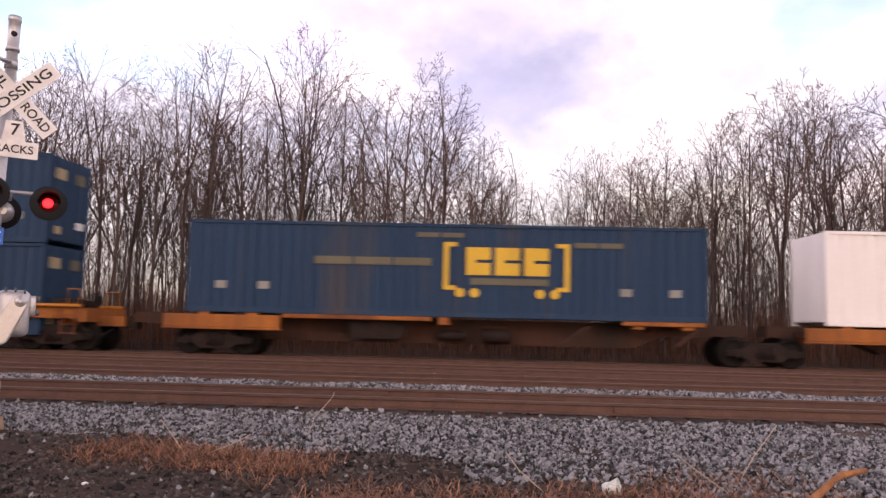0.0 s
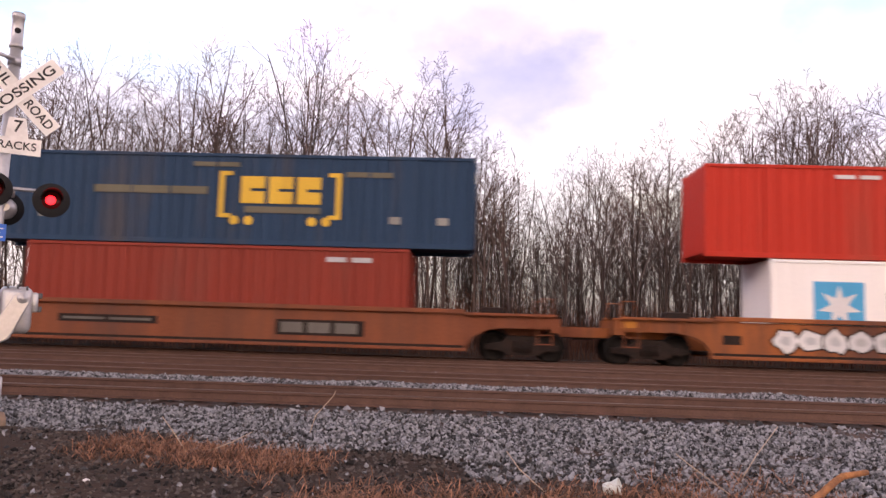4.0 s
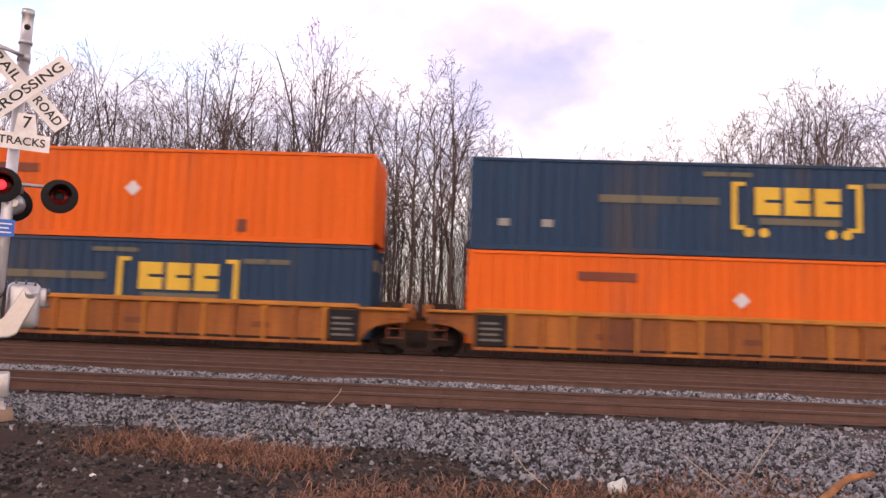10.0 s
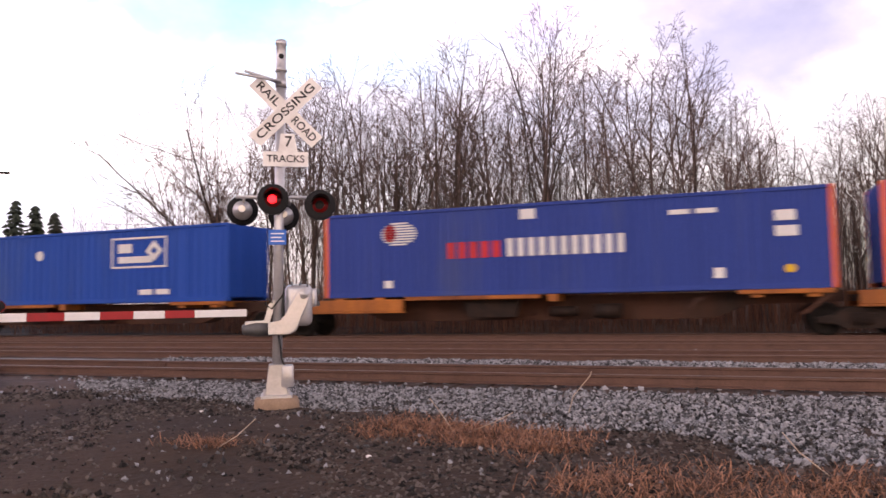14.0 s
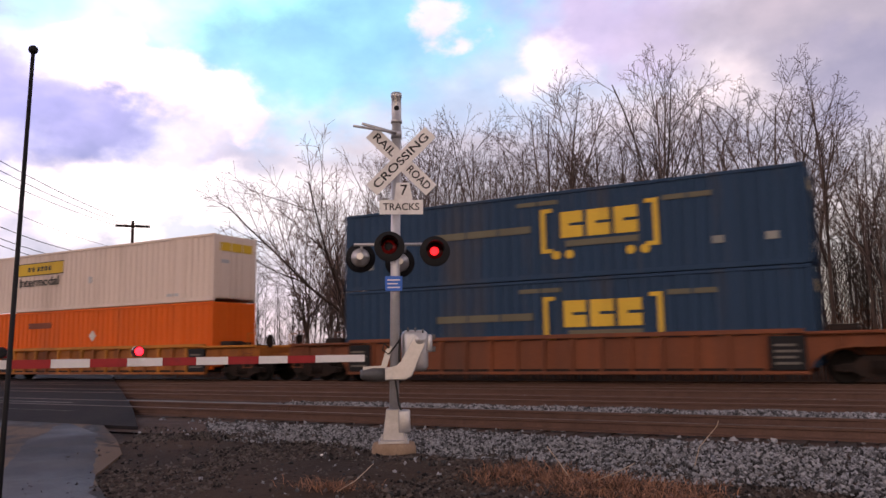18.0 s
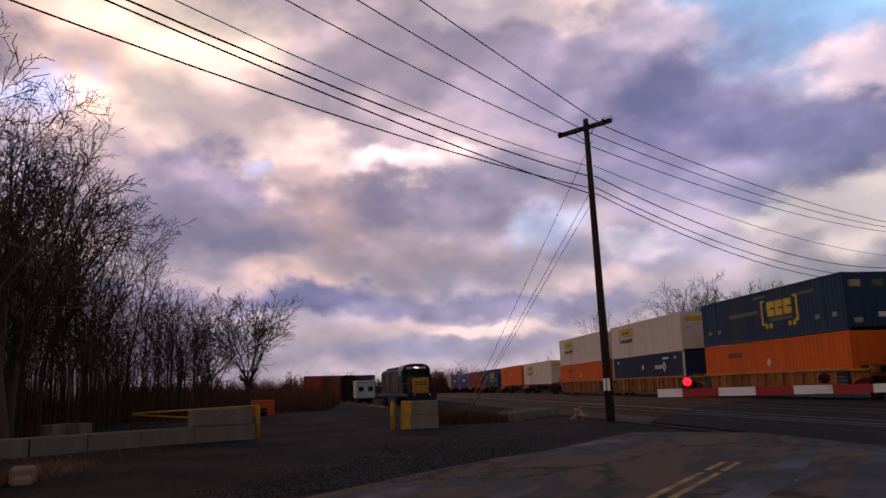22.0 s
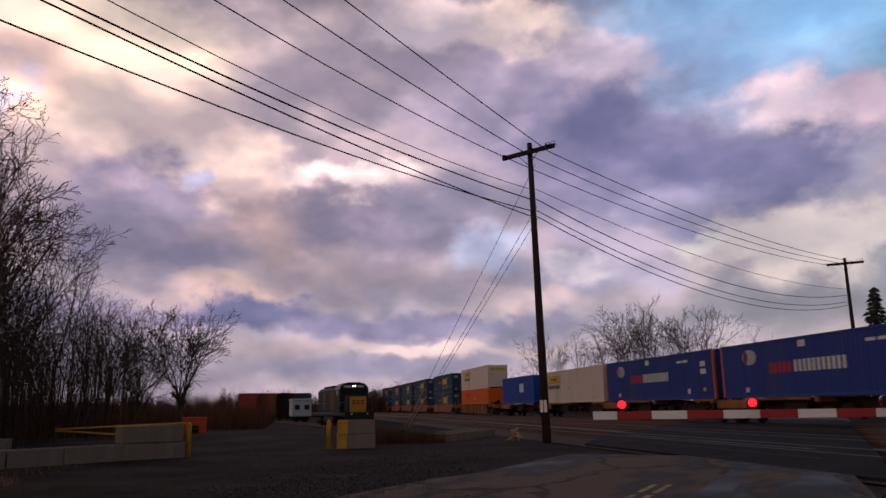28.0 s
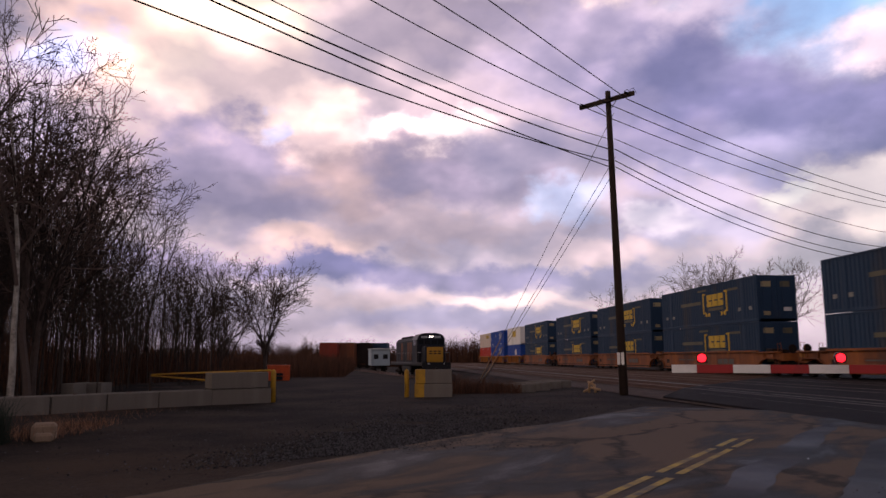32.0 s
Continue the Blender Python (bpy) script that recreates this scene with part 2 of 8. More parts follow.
def surface(name, color, rough=0.7, metal=0.0, vary=0.25, scale=6.0, fine=60.0, bump=0.15, dirt=None, dirt_amount=0.35, streak=False, emit=0.0, island=False, obj=False, wet=0.0, shine=0.35):
    """A worn surface: two scales of variation, stains and fine relief. Scales are per metre."""
    if name in MATS:
        return MATS[name]
    m = bpy.data.materials.new(name)
    m.use_nodes = True
    tree = m.node_tree
    link = tree.links.new
    bsdf = tree.nodes["Principled BSDF"]
    coord = node(tree, "ShaderNodeTexCoord")
    source = coord.outputs["Object"]
    if streak:
        mp = node(tree, "ShaderNodeMapping")
        mp.inputs["Scale"].default_value = (1.0, 1.0, 0.12)
        link(source, mp.inputs[0])
        stained = mp.outputs[0]
    else:
        stained = source
    large = node(tree, "ShaderNodeTexNoise", Scale=scale, Detail=4.0, Roughness=0.6)
    small = node(tree, "ShaderNodeTexNoise", Scale=fine, Detail=3.0, Roughness=0.6)
    link(stained, large.inputs["Vector"])
    link(source, small.inputs["Vector"])
    dark = tuple(c * (1 - vary) for c in color)
    light = tuple(min(1.0, c * (1 + vary * 0.8)) for c in color)
    ramp = node(tree, "ShaderNodeValToRGB")
    ramp.color_ramp.elements[0].color, ramp.color_ramp.elements[0].position = (*dark, 1), 0.3
    ramp.color_ramp.elements[1].color, ramp.color_ramp.elements[1].position = (*light, 1), 0.72
    blend = node(tree, "ShaderNodeMath")
    blend.operation = "MULTIPLY_ADD"
    blend.inputs[1].default_value = 0.55
    half = node(tree, "ShaderNodeMath")
    half.operation = "MULTIPLY"
    half.inputs[1].default_value = 0.45
    link(small.outputs["Fac"], half.inputs[0])
    link(large.outputs["Fac"], blend.inputs[0])
    link(half.outputs[0], blend.inputs[2])
    fac = blend.outputs[0]
    if island or obj:
        if island:
            pick = node(tree, "ShaderNodeNewGeometry").outputs["Random Per Island"]
        else:
            pick = node(tree, "ShaderNodeObjectInfo").outputs["Random"]
        more = node(tree, "ShaderNodeMath")
        more.operation = "MULTIPLY_ADD"
        more.inputs[1].default_value, more.inputs[2].default_value = 0.6, -0.3
        link(pick, more.inputs[0])
        add = node(tree, "ShaderNodeMath")
        add.operation = "ADD"
        link(fac, add.inputs[0])
        link(more.outputs[0], add.inputs[1])
        fac = add.outputs[0]
    link(fac, ramp.inputs[0])
    shown = ramp.outputs[0]
    if dirt:
        spots = node(tree, "ShaderNodeTexNoise", Scale=scale * 0.6, Detail=6.0, Roughness=0.7)
        shift = node(tree, "ShaderNodeMapping")
        shift.inputs["Location"].default_value = (7.3, 2.9, 5.1)
        link(stained, shift.inputs[0])
        link(shift.outputs[0], spots.inputs["Vector"])
        mask = node(tree, "ShaderNodeValToRGB")
        mask.color_ramp.elements[0].position, mask.color_ramp.elements[1].position = 0.62 - dirt_amount * 0.35, 0.86 - dirt_amount * 0.3
        link(spots.outputs["Fac"], mask.inputs[0])
        over = node(tree, "ShaderNodeMix")
        over.data_type = "RGBA"
        over.inputs[7].default_value = (*dirt, 1)
        link(mask.outputs[0], over.inputs[0])
        link(shown, over.inputs[6])
        shown = over.outputs[2]
    link(shown, bsdf.inputs["Base Color"])
    bsdf.inputs["Roughness"].default_value = rough
    bsdf.inputs["Specular IOR Level"].default_value = shine
    if wet:
        damp = node(tree, "ShaderNodeTexNoise", Scale=0.35, Detail=5.0, Roughness=0.6)
        link(source, damp.inputs["Vector"])
        to = node(tree, "ShaderNodeMapRange")
        to.inputs[1].default_value, to.inputs[2].default_value = 0.42, 0.62
        to.inputs[3].default_value, to.inputs[4].default_value = rough, wet
        link(damp.outputs["Fac"], to.inputs[0])
        link(to.outputs[0], bsdf.inputs["Roughness"])
    bsdf.inputs["Metallic"].default_value = metal
    if bump:
        relief = node(tree, "ShaderNodeBump", Strength=bump, Distance=0.02)
        link(small.outputs["Fac"], relief.inputs["Height"])
        link(relief.outputs[0], bsdf.inputs["Normal"])
    if emit:
        bsdf.inputs["Emission Color"].default_value = (*color, 1)
        bsdf.inputs["Emission Strength"].default_value = emit
    MATS[name] = m
    return m


def cracked(name, color, stain, crack_scale=0.35):
    """Old asphalt: pale worn film over dark repairs, long cracks, damp streaks and grit."""
    m = bpy.data.materials.new(name)
    m.use_nodes = True
    tree = m.node_tree
    link = tree.links.new
    bsdf = tree.nodes["Principled BSDF"]
    coord = node(tree, "ShaderNodeTexCoord").outputs["Object"]
    turn = node(tree, "ShaderNodeMapping")
    turn.inputs["Rotation"].default_value = (0, 0, radians(37))
    link(coord, turn.inputs[0])
    stretch = node(tree, "ShaderNodeMapping")
    stretch.inputs["Scale"].default_value = (0.4, 1.0, 1.0)
    link(turn.outputs[0], stretch.inputs[0])
    film = node(tree, "ShaderNodeTexNoise", Scale=0.55, Detail=7.0, Roughness=0.62, Distortion=0.4)
    link(stretch.outputs[0], film.inputs["Vector"])
    grit = node(tree, "ShaderNodeTexNoise", Scale=55.0, Detail=3.0, Roughness=0.7)
    link(coord, grit.inputs["Vector"])
    wave = node(tree, "ShaderNodeTexNoise", Scale=1.3, Detail=4.0, Roughness=0.6)
    link(coord, wave.inputs["Vector"])
    bend = node(tree, "ShaderNodeVectorMath")
    bend.operation = "MULTIPLY_ADD"
    link(wave.outputs["Color"], bend.inputs[0])
    bend.inputs[1].default_value = (1.1, 1.1, 0.0)
    link(stretch.outputs[0], bend.inputs[2])
    cell = node(tree, "ShaderNodeTexVoronoi", Scale=crack_scale)
    cell.feature = "DISTANCE_TO_EDGE"
    link(bend.outputs[0], cell.inputs["Vector"])
    line = node(tree, "ShaderNodeMapRange")
    for i, v in ((1, 0.0), (2, 0.045), (3, 0.9), (4, 0.0)):
        line.inputs[i].default_value = v
    link(cell.outputs["Distance"], line.inputs[0])
    tone = node(tree, "ShaderNodeValToRGB")
    tone.color_ramp.elements[0].color, tone.color_ramp.elements[0].position = (*stain, 1), 0.45
    tone.color_ramp.elements[1].color, tone.color_ramp.elements[1].position = (*color, 1), 0.54
    link(film.outputs["Fac"], tone.inputs[0])
    fleck = node(tree, "ShaderNodeValToRGB")
    fleck.color_ramp.elements[0].color, fleck.color_ramp.elements[0].position = (0.6, 0.6, 0.6, 1), 0.35
    fleck.color_ramp.elements[1].color, fleck.color_ramp.elements[1].position = (1.25, 1.25, 1.25, 1), 0.65
    link(grit.outputs["Fac"], fleck.inputs[0])
    a = node(tree, "ShaderNodeMix")
    a.data_type, a.blend_type = "RGBA", "MULTIPLY"
    a.inputs[0].default_value = 1.0
    link(tone.outputs[0], a.inputs[6])
    link(fleck.outputs[0], a.inputs[7])
    c = node(tree, "ShaderNodeMix")
    c.data_type = "RGBA"
    c.inputs[7].default_value = (0.010, 0.009, 0.009, 1)
    link(line.outputs[0], c.inputs[0])
    link(a.outputs[2], c.inputs[6])
    link(c.outputs[2], bsdf.inputs["Base Color"])
    gloss = node(tree, "ShaderNodeMapRange")
    for i, v in ((1, 0.36), (2, 0.52), (3, 0.5), (4, 0.85)):
        gloss.inputs[i].default_value = v
    link(film.outputs["Fac"], gloss.inputs[0])
    link(gloss.outputs[0], bsdf.inputs["Roughness"])
    bsdf.inputs["Specular IOR Level"].default_value = 0.25
    relief = node(tree, "ShaderNodeBump", Strength=0.5, Distance=0.01)
    link(grit.outputs["Fac"], relief.inputs["Height"])
    link(relief.outputs[0], bsdf.inputs["Normal"])
    MATS[name] = m
    return m


def glow(name, color, strength):
    m = bpy.data.materials.new(name)
    m.use_nodes = True
    b = m.node_tree.nodes["Principled BSDF"]
    b.inputs["Base Color"].default_value = (*color, 1)
    b.inputs["Emission Color"].default_value = (*color, 1)
    b.inputs["Emission Strength"].default_value = strength
    return m


RUST = (0.11, 0.05, 0.03)
GRIME = (0.07, 0.06, 0.055)
m_dirt = surface("wet_dirt", (0.054, 0.038, 0.030), 0.85, vary=0.65, scale=0.4, fine=16, bump=0.9, dirt=(0.072, 0.045, 0.030), dirt_amount=0.5, shine=0.06)


def lot_ground(m):
    """West of the crossing the brown dirt gives way to a lot of rolled cinder and old asphalt, its colour darkened for
    the underexposed yard.
    """
    tree = m.node_tree
    link = tree.links.new
    bsdf = tree.nodes["Principled BSDF"]
    soil = bsdf.inputs["Base Color"].links[0].from_socket
    coord = node(tree, "ShaderNodeTexCoord").outputs["Object"]
    sep = node(tree, "ShaderNodeSeparateXYZ")
    link(coord, sep.inputs[0])
    patch = node(tree, "ShaderNodeTexNoise", Scale=0.28, Detail=6.0, Roughness=0.62)
    grit = node(tree, "ShaderNodeTexNoise", Scale=22.0, Detail=5.0, Roughness=0.75)
    link(coord, patch.inputs["Vector"])
    link(coord, grit.inputs["Vector"])
    both = node(tree, "ShaderNodeMath")
    both.operation = "MULTIPLY_ADD"
    both.inputs[1].default_value = 0.5
    half = node(tree, "ShaderNodeMath")
    half.operation = "MULTIPLY"
    half.inputs[1].default_value = 0.5
    link(grit.outputs["Fac"], half.inputs[0])
    link(patch.outputs["Fac"], both.inputs[0])
    link(half.outputs[0], both.inputs[2])
    tone = node(tree, "ShaderNodeValToRGB")
    tone.color_ramp.elements[0].color, tone.color_ramp.elements[0].position = (0.008, 0.0068, 0.0067, 1), 0.44
    tone.color_ramp.elements[1].color, tone.color_ramp.elements[1].position = (0.052, 0.037, 0.030, 1), 0.58
    link(both.outputs[0], tone.inputs[0])
    edge = node(tree, "ShaderNodeMath")
    edge.operation = "MULTIPLY_ADD"
    edge.inputs[1].default_value = 7.0
    link(patch.outputs["Fac"], edge.inputs[0])
    link(sep.outputs[0], edge.inputs[2])
    where = node(tree, "ShaderNodeMapRange")
    for i, v in ((1, -6.5), (2, -9.0), (3, 0.0), (4, 1.0)):
        where.inputs[i].default_value = v
    link(edge.outputs[0], where.inputs[0])
    mix = node(tree, "ShaderNodeMix")
    mix.data_type = "RGBA"
    link(where.outputs[0], mix.inputs[0])
    link(soil, mix.inputs[6])
    link(tone.outputs[0], mix.inputs[7])
    link(mix.outputs[2], bsdf.inputs["Base Color"])


lot_ground(m_dirt)
m_ballast = surface("ballast_bed", (0.2, 0.196, 0.196), 0.85, vary=0.6, scale=3, fine=26, bump=1.0, dirt=(0.10, 0.085, 0.075), dirt_amount=0.4)
m_ballast_rust = surface("rusty_ballast_bed", (0.092, 0.056, 0.043), 0.9, vary=0.45, scale=3, fine=26, bump=1.0, dirt=(0.035, 0.02, 0.016), dirt_amount=0.6)
m_stone = surface("crushed_stone", (0.18, 0.184, 0.196), 0.8, vary=0.85, scale=5, fine=70, bump=0.3, island=True)
m_rail = surface("rusty_rail_steel", (0.110, 0.060, 0.045), 0.75, 0.1, vary=0.4, scale=3, fine=50, bump=0.2)
m_railtop = surface("worn_rail_head", (0.13, 0.095, 0.08), 0.5, 0.6, vary=0.3, scale=4, fine=50, bump=0.05)
m_tie = surface("creosoted_tie_wood", (0.036, 0.024, 0.019), 0.9, vary=0.4, scale=5, fine=40, bump=0.6, obj=True)
m_asphalt = cracked("old_asphalt", (0.142, 0.093, 0.060), (0.018, 0.0165, 0.016), 0.45)
m_newasphalt = surface("dark_crossing_asphalt", (0.020, 0.0185, 0.022), 0.85, vary=0.35, scale=0.8, fine=50, bump=0.4, dirt=(0.036, 0.030, 0.028), dirt_amount=0.3, shine=0.1)
m_wet = surface("wet_asphalt_puddle", (0.020, 0.020, 0.026), 0.7, vary=0.5, scale=1.0, fine=30, bump=0.3, dirt=(0.045, 0.035, 0.03), dirt_amount=0.5, wet=0.5, shine=0.2)
m_yellowline = surface("worn_yellow_road_paint", (0.55, 0.36, 0.05), 0.7, vary=0.3, scale=3, fine=30, bump=0.2, dirt=(0.09, 0.08, 0.07), dirt_amount=0.7)
m_faint = surface("pale_crossing_line", (0.24, 0.22, 0.20), 0.7, vary=0.3, scale=3, fine=30, bump=0.2, dirt=(0.06, 0.055, 0.05), dirt_amount=0.5)
m_concrete = surface("grey_concrete", (0.175, 0.155, 0.135), 0.9, vary=0.3, scale=2.0, fine=40, bump=0.3, dirt=(0.15, 0.13, 0.11), dirt_amount=0.5, streak=True, shine=0.1)
m_conc_brown = surface("stained_concrete_footing", (0.30, 0.21, 0.145), 0.9, vary=0.3, scale=4, fine=40, bump=0.4)
m_silver = surface("aluminium_paint", (0.47, 0.47, 0.49), 0.36, 0.5, vary=0.16, scale=2.5, fine=24, bump=0.03, dirt=(0.30, 0.30, 0.31), dirt_amount=0.35)
m_white = surface("white_sign_sheet", (0.80, 0.78, 0.76), 0.5, vary=0.08, scale=3, fine=30, bump=0.03, dirt=(0.55, 0.52, 0.50), dirt_amount=0.3)
m_black = surface("black_paint", (0.010, 0.010, 0.012), 0.6, vary=0.3, scale=5, fine=40, bump=0.05, shine=0.2)
m_blacksign = surface("black_sign_letters", (0.02, 0.02, 0.022), 0.6, vary=0.2, bump=0.0)
m_red = surface("red_reflective_sheet", (0.36, 0.022, 0.022), 0.5, vary=0.12, scale=4, fine=30, bump=0.03, dirt=(0.2, 0.03, 0.03), dirt_amount=0.3)
m_bluesign = surface("blue_sign_sheet", (0.03, 0.14, 0.55), 0.5, vary=0.1, bump=0.02)
m_lens = surface("dark_red_lens", (0.10, 0.008, 0.008), 0.15, vary=0.2, bump=0.0)
m_cable = surface("black_rubber_cable", (0.02, 0.02, 0.02), 0.6, bump=0.0)
m_polewood = surface("dark_pole_wood", (0.035, 0.021, 0.016), 0.9, vary=0.4, scale=4, fine=50, bump=0.5, streak=True)
m_yellow = surface("yellow_post_paint", (0.50, 0.27, 0.02), 0.6, vary=0.25, scale=4, fine=30, bump=0.1, dirt=(0.25, 0.13, 0.03), dirt_amount=0.4)
m_faded = surface("faded_guard_plastic", (0.42, 0.27, 0.15), 0.7, vary=0.2, bump=0.1)
m_bark = surface("bare_grey_brown_bark", (0.078, 0.056, 0.048), 0.95, vary=0.45, scale=3, fine=25, bump=0.3, obj=True)
m_twig = surface("reddish_bare_twigs", (0.100, 0.066, 0.057), 0.95, vary=0.4, scale=0.5, fine=6, bump=0.0, obj=True)
m_brush = surface("russet_brush_stems", (0.092, 0.040, 0.023), 0.95, vary=0.6, scale=0.4, fine=4, bump=0.0, island=True)
m_drygrass = surface("dry_straw_grass", (0.25, 0.125, 0.075), 0.9, vary=0.7, scale=2, fine=8, bump=0.0, island=True)
m_needle = surface("dark_conifer_needles", (0.03, 0.042, 0.03), 0.9, vary=0.4, scale=2, fine=10, bump=0.0)
m_birch = surface("pale_birch_bark", (0.42, 0.38, 0.34), 0.85, vary=0.3, scale=4, fine=30, bump=0.2, dirt=(0.08, 0.07, 0.06), dirt_amount=0.5)
m_clod = surface("dark_earth_clods", (0.064, 0.053, 0.048), 0.9, vary=0.9, scale=6, fine=60, bump=0.4, island=True)
m_lotstone = surface("dark_lot_gravel", (0.056, 0.053, 0.058), 0.85, vary=0.8, scale=6, fine=60, bump=0.3, island=True)
m_leafmould = surface("leaf_litter_ground", (0.10, 0.07, 0.05), 0.95, vary=0.5, scale=0.4, fine=10, bump=0.8)


# ---- mesh helpers ----
def box(bm, x0, x1, y0, y1, z0, z1):
    v = [bm.verts.new((x, y, z)) for x in (x0, x1) for y in (y0, y1) for z in (z0, z1)]
    for f in ((0, 1, 3, 2), (4, 6, 7, 5), (0, 4, 5, 1), (2, 3, 7, 6), (0, 2, 6, 4), (1, 5, 7, 3)):
        bm.faces.new([v[i] for i in f])
    return v


def bevelbox(bm, x0, x1, y0, y1, z0, z1, b=0.01):
    tmp = bmesh.new()
    box(tmp, x0, x1, y0, y1, z0, z1)
    bmesh.ops.bevel(tmp, geom=tmp.edges[:], offset=b, segments=1, affect="EDGES")
    merge(bm, tmp)


def roundbox(bm, x0, x1, y0, y1, z0, z1, b, seg=4):
    tmp = bmesh.new()
    box(tmp, x0, x1, y0, y1, z0, z1)
    bmesh.ops.bevel(tmp, geom=tmp.edges[:], offset=b, segments=seg, profile=0.5, affect="EDGES")
    for f in tmp.faces:
        f.smooth = True
    merge(bm, tmp)


def soften(bm, b, seg=2):
    bmesh.ops.bevel(bm, geom=bm.edges[:], offset=b, segments=seg, profile=0.5, affect="EDGES", clamp_overlap=True)


def prism_x(bm, outline, x0, x1):
    """An outline of (y, z) points drawn out from x0 to x1."""
    a = [bm.verts.new((x0, y, z)) for y, z in outline]
    b = [bm.verts.new((x1, y, z)) for y, z in outline]
    n = len(a)
    bm.faces.new(a)
    bm.faces.new(b[::-1])
    for i in range(n):
        bm.faces.new((a[i], b[i], b[(i + 1) % n], a[(i + 1) % n]))


def merge(bm, tmp, m=None):
    me = bpy.data.meshes.new("tmp")
    tmp.to_mesh(me)
    tmp.free()
    if m is not None:
        me.transform(m)
    bm.from_mesh(me)
    bpy.data.meshes.remove(me)


def tube(bm, p0, p1, r0, r1=None, seg=10, caps=True):
    """A round bar from p0 to p1, tapering from r0 to r1."""
    r1 = r0 if r1 is None else r1
    p0, p1 = Vector(p0), Vector(p1)
    q = (p1 - p0).to_track_quat("Z", "Y")
    rings = []
    for p, r in ((p0, r0), (p1, r1)):
        rings.append([bm.verts.new(p + q @ Vector((r * math.cos(a), r * math.sin(a), 0))) for a in (2 * math.pi * i / seg for i in range(seg))])
    for i in range(seg):
        f = bm.faces.new((rings[0][i], rings[0][(i + 1) % seg], rings[1][(i + 1) % seg], rings[1][i]))
        f.smooth = seg > 6
    if caps:
        bm.faces.new(rings[0][::-1])
        bm.faces.new(rings[1])


def polytube(bm, pts, r, seg=6):
    """One unbroken round bar through all the points."""
    pts = [Vector(p) for p in pts]
    rings = []
    for i, p in enumerate(pts):
        d = (pts[min(i + 1, len(pts) - 1)] - pts[max(i - 1, 0)]).normalized()
        q = d.to_track_quat("Z", "Y")
        rr = r[i] if isinstance(r, (list, tuple)) else r
        rings.append([bm.verts.new(p + q @ Vector((rr * math.cos(a), rr * math.sin(a), 0))) for a in (2 * math.pi * k / seg for k in range(seg))])
    for a, b in zip(rings, rings[1:]):
        for i in range(seg):
            bm.faces.new((a[i], a[(i + 1) % seg], b[(i + 1) % seg], b[i])).smooth = True
    bm.faces.new(rings[0][::-1])
    bm.faces.new(rings[-1])


def lathe(bm, origin, axis, profile, seg=24):
    """Turns a profile of (distance along the axis, radius) round the axis."""
    q = Vector(axis).to_track_quat("Z", "Y")
    o = Vector(origin)
    rings = []
    for h, r in profile:
        rings.append([bm.verts.new(o + q @ Vector((r * math.cos(a), r * math.sin(a), h))) for a in (2 * math.pi * i / seg for i in range(seg))])
    for a, b in zip(rings, rings[1:]):
        for i in range(seg):
            f = bm.faces.new((a[i], a[(i + 1) % seg], b[(i + 1) % seg], b[i]))
            f.smooth = True
    bm.faces.new(rings[0][::-1])
    bm.faces.new(rings[-1])


def prism(bm, outline, y0, y1):
    """An outline of (x, z) points drawn out from y0 to y1."""
    a = [bm.verts.new((x, y0, z)) for x, z in outline]
    b = [bm.verts.new((x, y1, z)) for x, z in outline]
    n = len(a)
    bm.faces.new(a)
    bm.faces.new(b[::-1])
    for i in range(n):
        bm.faces.new((a[i], b[i], b[(i + 1) % n], a[(i + 1) % n]))


def mesh_of(bm, name, material):
    bmesh.ops.recalc_face_normals(bm, faces=bm.faces[:])
    me = bpy.data.meshes.new(name)
    bm.to_mesh(me)
    bm.free()
    me.materials.append(material)
    return me


def part(name, bm, material, parent=None, label="", m=None):
    """Links a bmesh, or a mesh that is shared, as one object under a thing or a part."""
    me = bm if isinstance(bm, bpy.types.Mesh) else mesh_of(bm, name, material)
    ob = new(name, me)
    if parent is not None:
        ob.parent = parent
    if m is not None:
        ob.matrix_basis = m
    if label:
        ob["label"] = label
    return ob


def thing(name, label, category, group="", m=None):
    ob = new(name)
    if m is not None:
        ob.matrix_basis = m
    return tagged(ob, label, category, group)


def raw(name, verts, faces, material):
    me = bpy.data.meshes.new(name)
    me.from_pydata(verts, [], faces)
    me.materials.append(material)
    return me


def letters(name, body, size, material, parent, m, depth=0.004, label="", width=None):
    cu = bpy.data.curves.new(name, "FONT")
    cu.body, cu.size, cu.extrude, cu.align_x, cu.align_y = body, size, depth, "CENTER", "CENTER"
    cu.offset = size * 0.012
    tmp = bpy.data.objects.new("tmp", cu)
    scene.collection.objects.link(tmp)
    bpy.context.view_layer.update()
    me = bpy.data.meshes.new_from_object(tmp.evaluated_get(bpy.context.evaluated_depsgraph_get()))
    bpy.data.objects.remove(tmp)
    bpy.data.curves.remove(cu)
    if width:
        xs = [v.co.x for v in me.vertices]
        me.transform(Matrix.Diagonal((width / (max(xs) - min(xs)), 1, 1, 1)))
    me.name = name
    me.materials.clear()
    me.materials.append(material)
    return part(name, me, None, parent, label, m)

# ---- ground, road and tracks ----
GROUND = -0.22
TRACKS = (12.4, 16.7, 20.95, 25.15)
EAST, WEST = 60.0, -420.0


def ground_z(x, y):
    """Level by the crossing; the yard to the west lies a little lower."""
    d = min(max((-x - 42) / 45, 0), 1) * (1 - min(max((y - 7.5) / 2.5, 0), 1))
    return GROUND - 0.75 * d * d * (3 - 2 * d)


